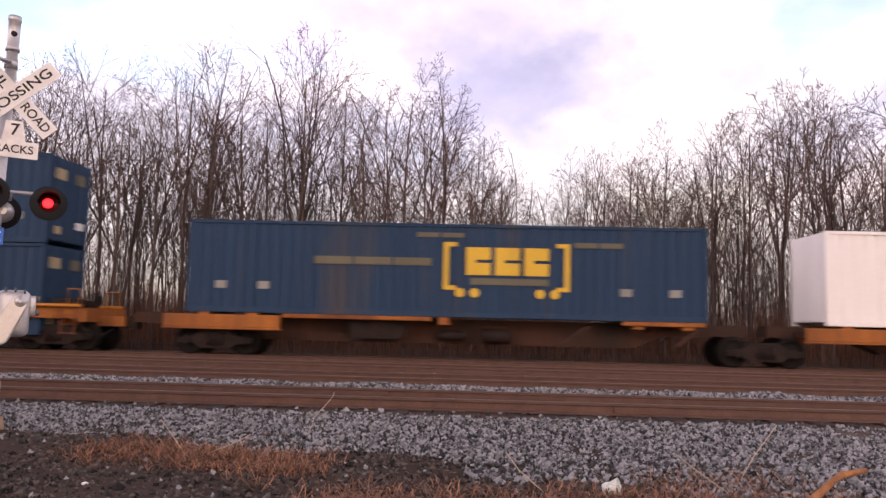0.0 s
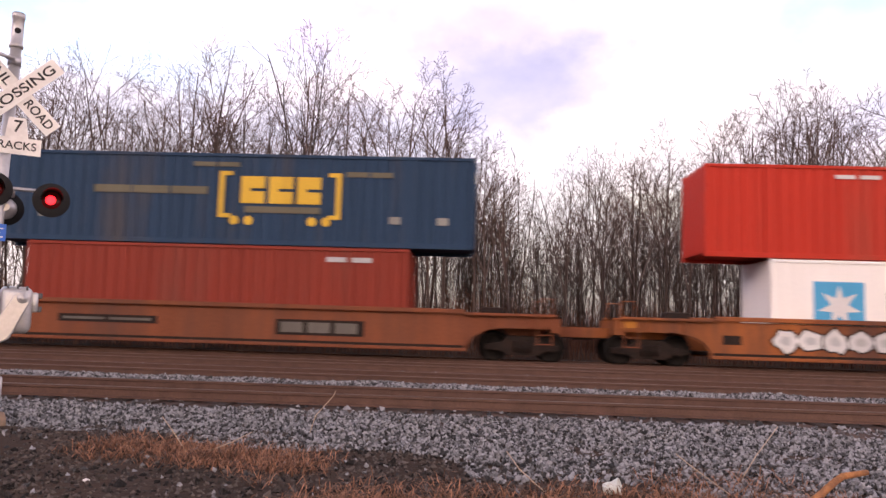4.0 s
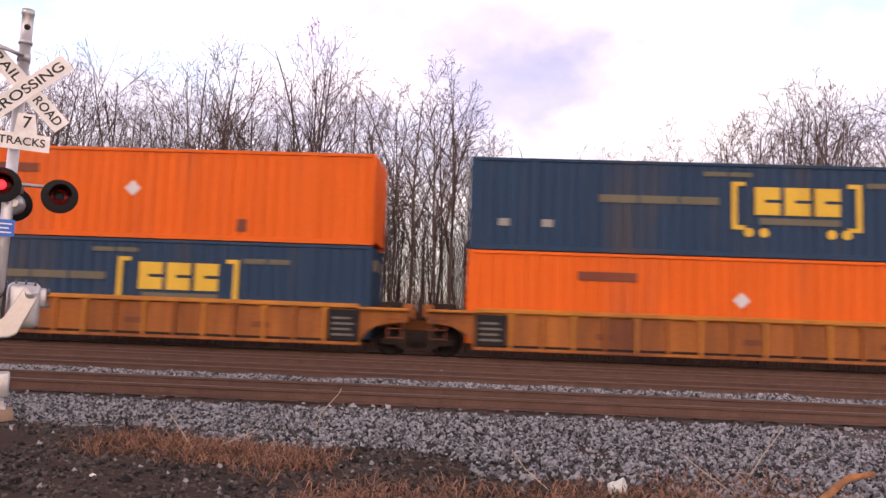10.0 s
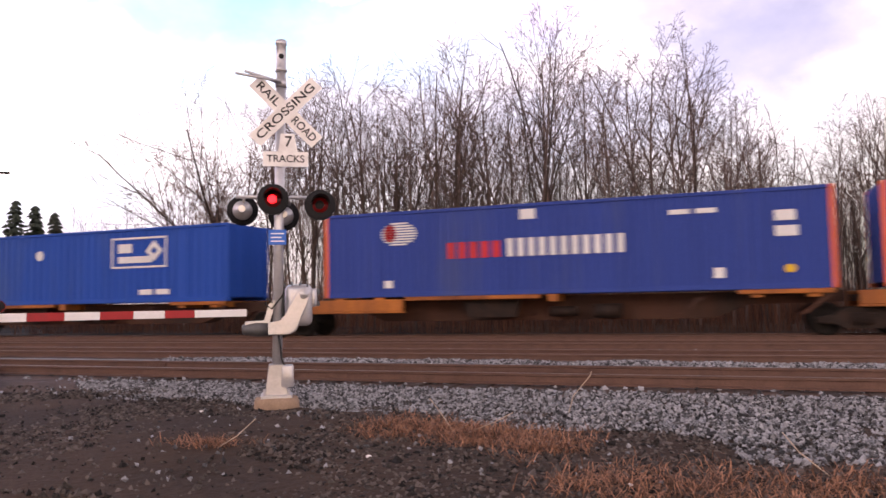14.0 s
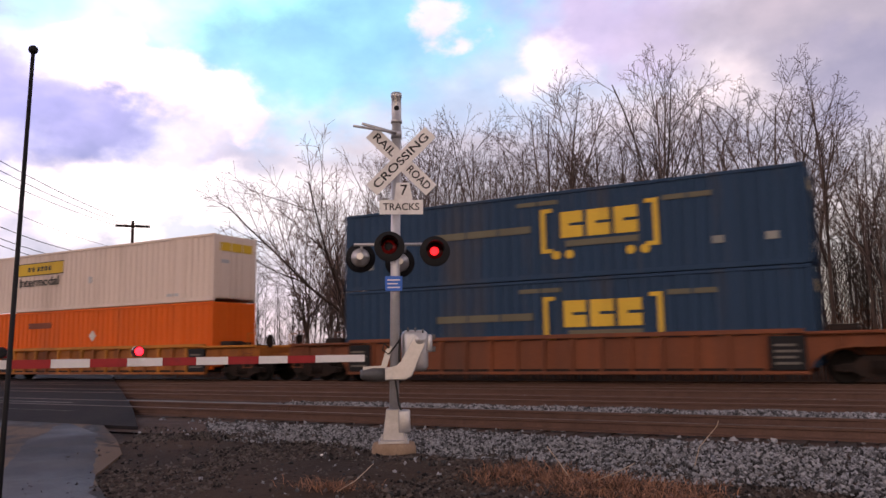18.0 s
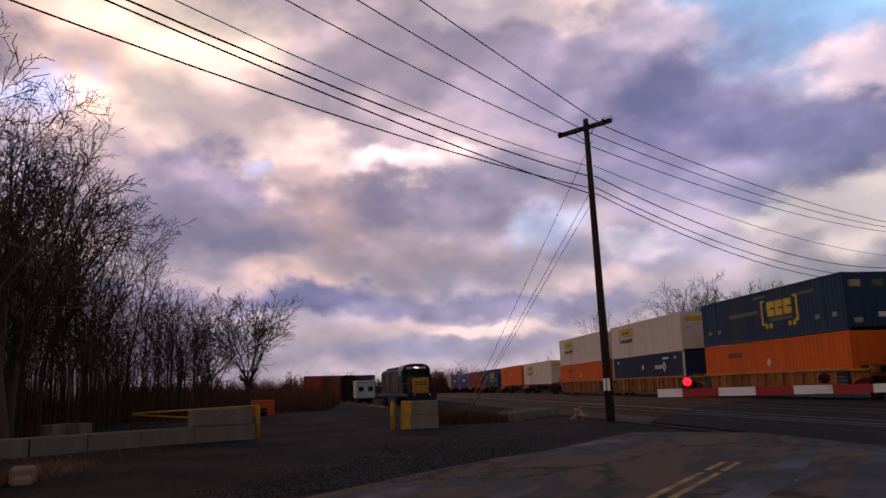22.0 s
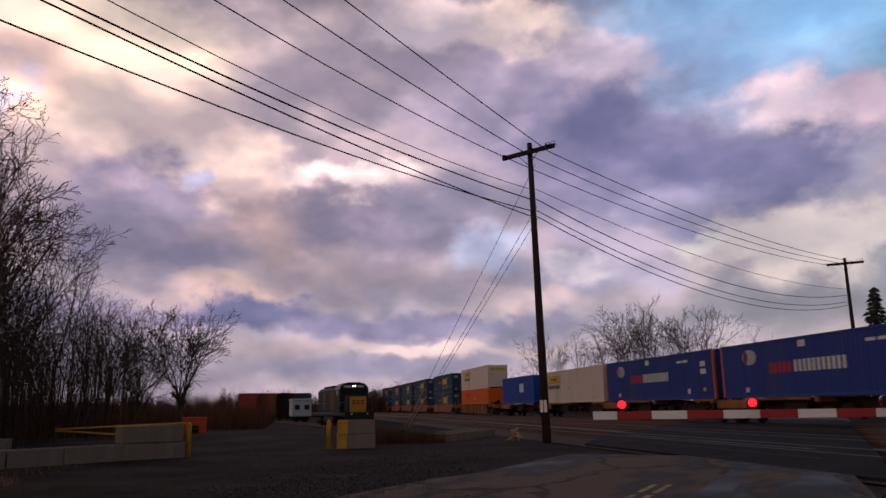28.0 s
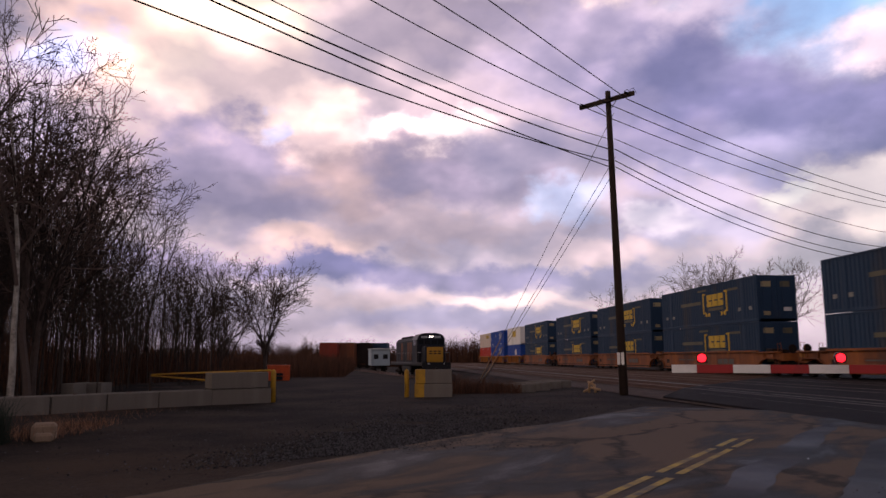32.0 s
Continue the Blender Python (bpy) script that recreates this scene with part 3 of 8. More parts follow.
def axis_steps(near, far, fine, coarse):
    out = [i * fine for i in range(int(near / fine) + 1)]
    while out[-1] < far:
        out.append(out[-1] + max(coarse, out[-1] * 0.25))
    return [-v for v in out[:0:-1]] + out


def build_ground():
    xs, ys = axis_steps(90, 2400, 1.5, 10), axis_steps(30, 2400, 1.25, 10)
    rnd = random.Random(3)
    verts, faces = [], []
    for y in ys:
        for x in xs:
            rough = 0.035 * noise.noise(Vector((x * 0.5, y * 0.5, 0))) if abs(x) < 90 and -30 < y < 9.5 else 0
            if 9.5 < y < 31:
                rough = -0.12
            verts.append((x, y, ground_z(x, y) + min(rough, 0.0)))
    n = len(xs)
    for j in range(len(ys) - 1):
        for i in range(n - 1):
            faces.append((j * n + i, j * n + i + 1, (j + 1) * n + i + 1, (j + 1) * n + i))
    g = new("ground", raw("ground", verts, faces, m_dirt))
    tagged(g, "bare dark wet dirt with gravel beside the tracks", "ground", kind="structure")
    bm = bmesh.new()
    y0 = 9.7
    for x0, x1 in ((WEST, -60), (-60, -24), (-24, -10), (-10, 12), (12, EAST)):
        prof = ((y0, GROUND - 0.06), (y0 + 0.75, -0.2), (30.2, -0.2), (31.2, -0.45))
        for (ya, za), (yb, zb) in zip(prof, prof[1:]):
            bm.faces.new([bm.verts.new(p) for p in ((x0, ya, za), (x1, ya, za), (x1, yb, zb), (x0, yb, zb))])
    b = part("ballast_bed", bm, m_ballast_rust)
    tagged(b, "rust-stained crushed stone bed under the railway tracks", "ballast", kind="structure")
    bm = bmesh.new()
    for x0, x1 in ((WEST, -30), (-30, -13.2), (-13.2, EAST)):
        for ya, yb, z in ((13.6, 15.5, -0.165),):
            bm.faces.new([bm.verts.new(p) for p in ((x0, ya, z), (x1, ya, z), (x1, yb, z), (x0, yb, z))])
    b = part("grey_ballast_strip", bm, m_ballast)
    tagged(b, "clean grey crushed stone strip between two tracks", "ballast", kind="structure")


def stones(name, spots, rnd, label, mat=None):
    """Crushed stones as small uneven lumps, in one mesh."""
    base = np.array([(1, 0, 0), (-1, 0, 0), (0, 1, 0), (0, -1, 0), (0, 0, 1), (0, 0, -1)], float)
    tri = np.array([(0, 2, 4), (2, 1, 4), (1, 3, 4), (3, 0, 4), (2, 0, 5), (1, 2, 5), (3, 1, 5), (0, 3, 5)])
    gen = np.random.default_rng(rnd)
    n = len(spots)
    spots = np.asarray(spots, float)
    r = gen.uniform(0.6, 1.35, (n, 1, 3)) * spots[:, None, 3:4]
    v = base[None] * r + gen.normal(0, 0.22, (n, 6, 3)) * spots[:, None, 3:4]
    a, b = gen.uniform(0, 6.28, n), gen.uniform(-0.9, 0.9, n)
    ca, sa, cb, sb = np.cos(a), np.sin(a), np.cos(b), np.sin(b)
    x, y, z = v[..., 0], v[..., 1], v[..., 2]
    y, z = y * cb[:, None] - z * sb[:, None], y * sb[:, None] + z * cb[:, None]
    x, y = x * ca[:, None] - y * sa[:, None], x * sa[:, None] + y * ca[:, None]
    v = np.stack([x, y, z], -1) + spots[:, None, :3]
    f = tri[None] + 6 * np.arange(n)[:, None, None]
    ob = new(name, raw(name, v.reshape(-1, 3).tolist(), f.reshape(-1, 3).tolist(), mat or m_stone))
    return tagged(ob, label, "gravel", kind="stuff")


def scatter_stones():
    gen = np.random.default_rng(11)
    near, strip, clods, lot = [], [], [], []
    for _ in range(105000):
        x, y = gen.uniform(-11.5, 12.5), gen.uniform(4.6, 10.95)
        if x < -6.5 and y < 9.2:
            continue
        edge = 0.9 * noise.noise(Vector((x * 0.7, y * 0.7, 5)))
        # the gravel thins out toward the dirt on the west side
        if y < 7.6 - 0.34 * (x + 1.5) + edge and gen.random() > 0.012:
            continue
        if y < 5.9 + edge and gen.random() > 0.45:
            continue
        k = min(max((y - 9.7) / 0.75, 0), 1)
        z = GROUND - 0.012 + 0.035 * gen.random() + 0.03 * k + 0.05 * noise.noise(Vector((x * 1.1, y * 1.1, 9)))
        near.append((x, y, z, abs(gen.normal(0.0145, 0.006)) + 0.007))
    for _ in range(6500):
        x, y = gen.uniform(-13.2, -4.5), 10.1 + 0.45 * gen.normal(0, 1)
        if x + 1.25 * y > 2.2 and y < 11.3:
            near.append((x, y, GROUND - 0.02 + 0.05 * min(max((y - 9.7) / 0.75, 0), 1), abs(gen.normal(0.015, 0.006)) + 0.008))
    stones("shoulder_gravel", near, 5, "grey crushed stone piled beside the nearest track")
    for _ in range(24000):
        x, o = gen.uniform(-12.5, 20), gen.uniform(-1, 1)
        y = 14.55 + 1.05 * o
        z = -0.17 + 0.14 * (1 - o * o) * (0.7 + 0.5 * noise.noise(Vector((x * 0.8, y, 3))))
        strip.append((x, y, z, abs(gen.normal(0.020, 0.008)) + 0.012))
    for _ in range(7000):
        x, y = gen.uniform(-13, 20), gen.uniform(10.9, 30)
        if min(abs(y - c) for c in TRACKS) > 0.55:
            strip.append((x, y, -0.19, abs(gen.normal(0.024, 0.008)) + 0.01))
    stones("track_gravel", strip, 6, "grey crushed stone between the tracks")
    for _ in range(40000):
        x, y = gen.uniform(-12, 3), gen.uniform(4.2, 10.2)
        if y > 8.8 - 0.34 * (x + 1.5) or x + 0.9 * y < -3.0 + 0.8 * noise.noise(Vector((x, y, 4))):
            continue
        if noise.noise(Vector((x * 0.5, y * 0.5, 8))) < -0.08 and x < -3.0 and gen.random() > 0.12:
            continue
        clods.append((x, y, GROUND - 0.004, abs(gen.normal(0.010, 0.010)) + 0.006))
    stones("earth_clods", clods, 7, "dark crumbled earth and cinders on the ground", m_clod)
    # one confined heap of loose dark stone, the rest only grit
    for _ in range(24000):
        s, o = abs(gen.normal(0, 5.5)), gen.normal(0, 1.25)
        x, y = -10.9 - 0.92 * s - 0.3 * o, 0.15 + 0.26 * s + 0.9 * o - 0.5
        n_ = noise.noise(Vector((x * 0.6, y * 0.6, 2)))
        if n_ > -0.25 and x > -30:
            lot.append((x, y, GROUND + 0.004 + 0.02 * n_, abs(gen.normal(0.008, 0.005)) + 0.005))
    for _ in range(5000):
        x, y = gen.uniform(-34, -8), gen.uniform(-9, 8)
        lot.append((x, y, GROUND - 0.003, abs(gen.normal(0.008, 0.006)) + 0.004))
    stones("lot_gravel", lot, 8, "loose dark gravel spread over the dirt lot", m_lotstone)


def rail_mesh(x0, x1, head):
    bm = bmesh.new()
    half = [(0.068, -0.171), (0.068, -0.155), (0.012, -0.135), (0.010, -0.05), (0.034, -0.038), (0.034, -0.006), (0.026, 0.0)]
    out = half + [(-a, b) for a, b in half[::-1]]
    va = [bm.verts.new((x0, a, b)) for a, b in out]
    vb = [bm.verts.new((x1, a, b)) for a, b in out]
    for i in range(len(out)):
        bm.faces.new((va[i], va[(i + 1) % len(out)], vb[(i + 1) % len(out)], vb[i]))
    bm.faces.new(va)
    bm.faces.new(vb[::-1])
    me = mesh_of(bm, "rail", m_rail)
    me.materials.append(m_railtop)
    for p in me.polygons:
        if p.normal.z > 0.8 and p.center.z > -0.01:
            p.material_index = 1
    return me


def build_tracks():
    me = rail_mesh(WEST, EAST, True)
    bm = bmesh.new()
    box(bm, -0.3, 0.3, -0.018, 0.018, -0.14, -0.05)
    for i in range(6):
        tube(bm, (-0.25 + 0.1 * i, -0.035, -0.095), (-0.25 + 0.1 * i, 0.035, -0.095), 0.014, seg=6)
    plate = mesh_of(bm, "joint_bar", m_rail)
    for k, c in enumerate(TRACKS):
        t = thing("railway_track", ("rusty, seldom used track of brown rails on dark ties", "brown rails on dark wooden ties with rusty stone", "brown rails on dark wooden ties with rusty stone", "main track with worn bright rails under the freight train")[k], "track", "tracks at the crossing")
        t["kind"] = "structure"
        for s in (-0.7525, 0.7525):
            r = part("rail", me, None, t, m=pose(0, c + s, 0))
            if k == 0:
                for x in ((2.4, -7.5, 12) if s < 0 else (-1.7, -11.5, 8.2)):
                    part("joint_bar", plate, None, t, "bolted steel joint bar", pose(x, c + s - 0.03, 0))
    bm = bmesh.new()
    bevelbox(bm, -0.115, 0.115, -1.3, 1.3, -0.36, -0.172, 0.012)
    tie = mesh_of(bm, "tie", m_tie)
    rnd = random.Random(8)
    tracks = [o for o in scene.objects if o.name.startswith("railway_track")]
    for k, c in enumerate(TRACKS):
        x, count = -28.0, 0
        while x < EAST:
            if -24.5 + 0.8 * c < 9 and not (-31 + 0.0 * c < x < -10.2 - (c - 12.4) * 1.15):
                if -12 < x < 22 and k < 2 or -12 < x < 16:
                    part("tie", tie, None, tracks[k], m=pose(x + rnd.uniform(-0.04, 0.04), c + rnd.uniform(-0.06, 0.06), rnd.uniform(-0.012, 0.004), 0, 0, rnd.uniform(-1.5, 1.5)))
            x += 0.54
    return tie


def strip_mesh(points_left, points_right, z0, z1):
    bm = bmesh.new()
    a = [bm.verts.new((x, y, z1)) for x, y in points_left]
    b = [bm.verts.new((x, y, z1)) for x, y in points_right]
    c = [bm.verts.new((x, y, z0)) for x, y in points_left]
    d = [bm.verts.new((x, y, z0)) for x, y in points_right]
    for i in range(len(a) - 1):
        bm.faces.new((a[i], a[i + 1], b[i + 1], b[i]))
        bm.faces.new((c[i], c[i + 1], a[i + 1], a[i]))
        bm.faces.new((d[i], d[i + 1], b[i + 1], b[i]))
    bm.faces.new((a[0], b[0], d[0], c[0]))
    bm.faces.new((a[-1], b[-1], d[-1], c[-1]))
    return bm


# the road runs north-west over the tracks; its middle line and half width
ROAD = Vector((-0.80, 0.60, 0)).normalized()
ROAD_MID = Vector((-7.4, 2.5, 0))
ACROSS = Vector((ROAD.y, -ROAD.x, 0))


def along(s, o):
    p = ROAD_MID + ROAD * s + ACROSS * o
    return p.x, p.y


def build_road():
    rnd = random.Random(4)
    ss = [-22 + 2 * i for i in range(19)]
    left = [along(s, -4.6 + rnd.uniform(-0.25, 0.25)) for s in ss]
    right = [along(s, 2.6 + rnd.uniform(-0.2, 0.2)) for s in ss]
    r = part("road", strip_mesh(left, right, GROUND - 0.3, GROUND + 0.02), m_asphalt)
    tagged(r, "worn and patched old asphalt road, wet in places", "road", kind="structure")
    # crossing panels of newer dark asphalt laid up to the rails
    bands = [(9.9, TRACKS[0] - 0.79)]
    for c, d in zip(TRACKS, TRACKS[1:]):
        bands += [(c - 0.68, c + 0.68), (c + 0.79, d - 0.79)]
    bands += [(TRACKS[-1] - 0.68, TRACKS[-1] + 0.68), (TRACKS[-1] + 0.79, 31.5)]
    bm = bmesh.new()
    for y0, y1 in bands:
        def xr(y, off):
            s = (y - ROAD_MID.y - ACROSS.y * off) / ROAD.y
            return ROAD_MID.x + ROAD.x * s + ACROSS.x * off
        z0, z1 = -0.4, -0.005
        za = GROUND + 0.024 if y0 < 10 else z1
        a = [bm.verts.new(p) for p in ((xr(y0, -5.6), y0, za), (xr(y0, 3.15), y0, za), (xr(y1, 3.15), y1, z1), (xr(y1, -5.6), y1, z1))]
        b = [bm.verts.new((v.co.x, v.co.y, z0)) for v in a]
        bm.faces.new(a)
        for i in range(4):
            bm.faces.new((a[i], a[(i + 1) % 4], b[(i + 1) % 4], b[i]))
    c = part("crossing_pavement", bm, m_newasphalt)
    tagged(c, "dark asphalt laid between the rails at the crossing", "road", kind="structure")
    bm = bmesh.new()
    z = GROUND + 0.026
    for off in (-0.50, -0.26):
        for s0, s1 in ((-18, 1.4), (1.75, 4.6), (4.9, 6.2)):
            q = [along(s0, off - 0.05), along(s1, off - 0.05), along(s1, off + 0.05), along(s0, off + 0.05)]
            bm.faces.new([bm.verts.new((x, y, z)) for x, y in q])
    l = part("road_marking", bm, m_yellowline)
    tagged(l, "worn double yellow centre line on the asphalt", "road marking", kind="structure")
    # thin pale strips laid parallel to the nearest track
    bm = bmesh.new()
    for y0, z, runs in ((11.05, -0.070, ((-26, -22.6), (-22.2, -18.9), (-18.7, -15.4))), (12.2, -0.0, ((-28, -23.9), (-23.5, -17.2)))):
        for xa, xb in runs:
            bm.faces.new([bm.verts.new((x, y, z + 0.02 * (y - y0))) for x, y in ((xa, y0 - 0.045), (xb, y0 - 0.045), (xb, y0 + 0.045), (xa, y0 + 0.045))])
    l = part("road_marking", bm, m_faint)
    tagged(l, "thin pale lines along the rails on asphalt", "road marking", kind="structure")
    # far road beyond the tracks
    left = [along(s, -4.4) for s in (47, 80, 130, 200)]
    right = [along(s, 3.4) for s in (47, 80, 130, 200)]
    r = part("road", strip_mesh(left, right, GROUND - 0.5, GROUND + 0.03), m_asphalt)
    tagged(r, "asphalt road going on beyond the tracks", "road", kind="structure")


def wet_lane():
    """Damp wheel lanes on the north half of the road, with ragged edges."""
    ss = [-12 + 0.3 * i for i in range(76)]
    for lo, hi, seed, last in ((0.32, 0.80, 1, 10.4), (1.48, 2.45, 7, 9.6)):
        run = [s for s in ss if s < last]
        def edge(s, base, k):
            end = min(1.0, (last - s) / 2.5)
            return base + 0.16 * noise.noise(Vector((s * 0.6, seed + k, 0))) + 0.07 * noise.noise(Vector((s * 2.7, seed + k + 4, 0))) + (hi - lo) * 0.45 * (1 - end) * (1 if base == lo else -1)
        bm = bmesh.new()
        z = GROUND + 0.0245
        a = [bm.verts.new((*along(s, edge(s, lo, 0)), z)) for s in run]
        b = [bm.verts.new((*along(s, edge(s, hi, 3)), z)) for s in run]
        for i in range(len(a) - 1):
            bm.faces.new((a[i], a[i + 1], b[i + 1], b[i]))
        tagged(part("wet_lane", bm, m_wet), "damp dark wheel lane on the asphalt", "road", kind="structure")


build_ground()
build_road()
build_tracks()
wet_lane()

# ---- the freight train ----
SILL = 25.15


def paint(name, color, dirt=GRIME, amount=0.3, vary=0.14):
    return surface(name, color, 0.68, vary=vary, shine=0.22, scale=0.9, fine=14, bump=0.06, dirt=dirt, dirt_amount=amount, streak=True)


P_TEAL = paint("faded_teal_blue_paint", (0.017, 0.044, 0.090))
P_NAVY = paint("navy_paint", (0.019, 0.026, 0.070), (0.034, 0.038, 0.066))
P_CREAM = paint("dirty_white_paint", (0.66, 0.55, 0.48), (0.45, 0.36, 0.30), 0.3, 0.08)
P_WHITE = paint("white_paint", (0.78, 0.76, 0.74), (0.5, 0.46, 0.42), 0.25, 0.08)
P_ORANGE = paint("orange_paint", (0.67, 0.120, 0.010), (0.42, 0.10, 0.03), 0.3)
P_SALMON = paint("sun-faded_orange_paint", (0.70, 0.20, 0.075), (0.45, 0.13, 0.06), 0.3)
P_MUSTARD = paint("mustard_yellow_paint", (0.46, 0.27, 0.03), (0.35, 0.20, 0.06), 0.25)
P_GREY = paint("light_grey_paint", (0.42, 0.43, 0.45), (0.3, 0.28, 0.26), 0.25)
P_MAROON = paint("red-brown_paint", (0.22, 0.034, 0.020), (0.16, 0.05, 0.035), 0.3)
P_RED = paint("bright_red_paint", (0.45, 0.032, 0.016), (0.32, 0.05, 0.03), 0.3)
P_BLUE = paint("royal_blue_paint", (0.022, 0.048, 0.23), (0.05, 0.07, 0.18), 0.3)
P_BLUE2 = paint("bright_blue_paint", (0.010, 0.060, 0.32), (0.03, 0.07, 0.22), 0.3)
P_CAR = paint("ochre_wagon_paint", (0.37, 0.128, 0.026), (0.13, 0.046, 0.022), 0.65, 0.35)
P_CAR2 = paint("rust-orange_wagon_paint", (0.34, 0.105, 0.026), (0.11, 0.045, 0.028), 0.7, 0.3)
P_CAR3 = paint("red-brown_wagon_paint", (0.19, 0.060, 0.026), (0.10, 0.045, 0.03), 0.5, 0.25)
# rusty brown, with the shade under the wagon put into the colour
P_UNDER = paint("shaded_rusty_underframe", (0.060, 0.024, 0.014), (0.02, 0.013, 0.011), 0.7, 0.4)
P_SANDY = paint("sandy_label_sheet", (0.34, 0.28, 0.17), (0.2, 0.17, 0.1), 0.3)
P_STENCIL2 = paint("dull_pale_label", (0.26, 0.26, 0.24), (0.12, 0.12, 0.12), 0.5)
P_TAN = paint("tan_post_paint", (0.52, 0.19, 0.035), (0.36, 0.13, 0.04), 0.3)
P_STENCIL = paint("dull_stencil_lettering", (0.13, 0.12, 0.105), (0.07, 0.065, 0.06), 0.4)
P_CHORD = paint("yellow_wagon_paint", (0.46, 0.185, 0.03), (0.25, 0.11, 0.035), 0.45, 0.25)
P_POST = paint("orange_post_paint", (0.62, 0.13, 0.05), (0.4, 0.1, 0.05), 0.2)
P_LETTER = paint("yellow_lettering", (0.62, 0.40, 0.05), (0.4, 0.26, 0.06), 0.2)
P_DIM = paint("faded_yellow_lettering", (0.125, 0.115, 0.080), (0.15, 0.14, 0.10), 0.3)
P_SIGN = paint("yellow_sign_sheet", (0.60, 0.39, 0.035), (0.42, 0.27, 0.05), 0.3)
P_LABEL = paint("pale_label_sheet", (0.60, 0.60, 0.60), (0.4, 0.4, 0.42), 0.3)
P_DARK = paint("dark_lettering", (0.03, 0.04, 0.04), (0.06, 0.06, 0.06), 0.2)
P_DARKRED = paint("brown_lettering", (0.16, 0.05, 0.03), (0.2, 0.06, 0.03), 0.3)
P_SKY = paint("sky_blue_lettering", (0.06, 0.32, 0.55), (0.08, 0.3, 0.5), 0.2)
P_REDLET = paint("red_lettering", (0.45, 0.03, 0.04), (0.3, 0.04, 0.05), 0.2)
# greasy steel; truck and wheel colours also hold the shade under the wagons
P_TRUCK = surface("greasy_wagon_steel", (0.020, 0.014, 0.012), 0.75, 0.15, vary=0.5, scale=5, fine=30, bump=0.3, dirt=(0.034, 0.019, 0.014), dirt_amount=0.5, shine=0.2)
P_WHEEL = surface("wheel_steel", (0.012, 0.010, 0.009), 0.8, 0.1, vary=0.4, scale=5, fine=30, bump=0.2, shine=0.15)

W = 2.59


def corrugated(bm, x0, x1, z0, z1, y, out, pitch, depth):
    """A side sheet with pressed vertical ribs: x from end to end, out is the sign of y outward."""
    n = max(4, round((x1 - x0) / pitch))
    p = (x1 - x0) / n
    xs, ys = [], []
    for i in range(n):
        a = x0 + i * p
        xs += [a, a + 0.58 * p, a + 0.66 * p, a + 0.92 * p]
        ys += [0, 0, -depth, -depth]
    xs.append(x1)
    ys.append(0)
    lo = [bm.verts.new((a, y + out * b, z0)) for a, b in zip(xs, ys)]
    hi = [bm.verts.new((a, y + out * b, z1)) for a, b in zip(xs, ys)]
    for i in range(len(xs) - 1):
        bm.faces.new((lo[i], lo[i + 1], hi[i + 1], hi[i]))


def end_ribs(bm, height):
    """A plain end wall with level pressed ribs."""
    box(bm, -W / 2 + 0.14, W / 2 - 0.14, -0.02, 0.0, 0.14, height - 0.1)
    for k in range(8):
        z = 0.3 + (height - 0.9) * k / 7
        box(bm, -W / 2 + 0.16, W / 2 - 0.16, 0.0, 0.035, z, z + 0.1)


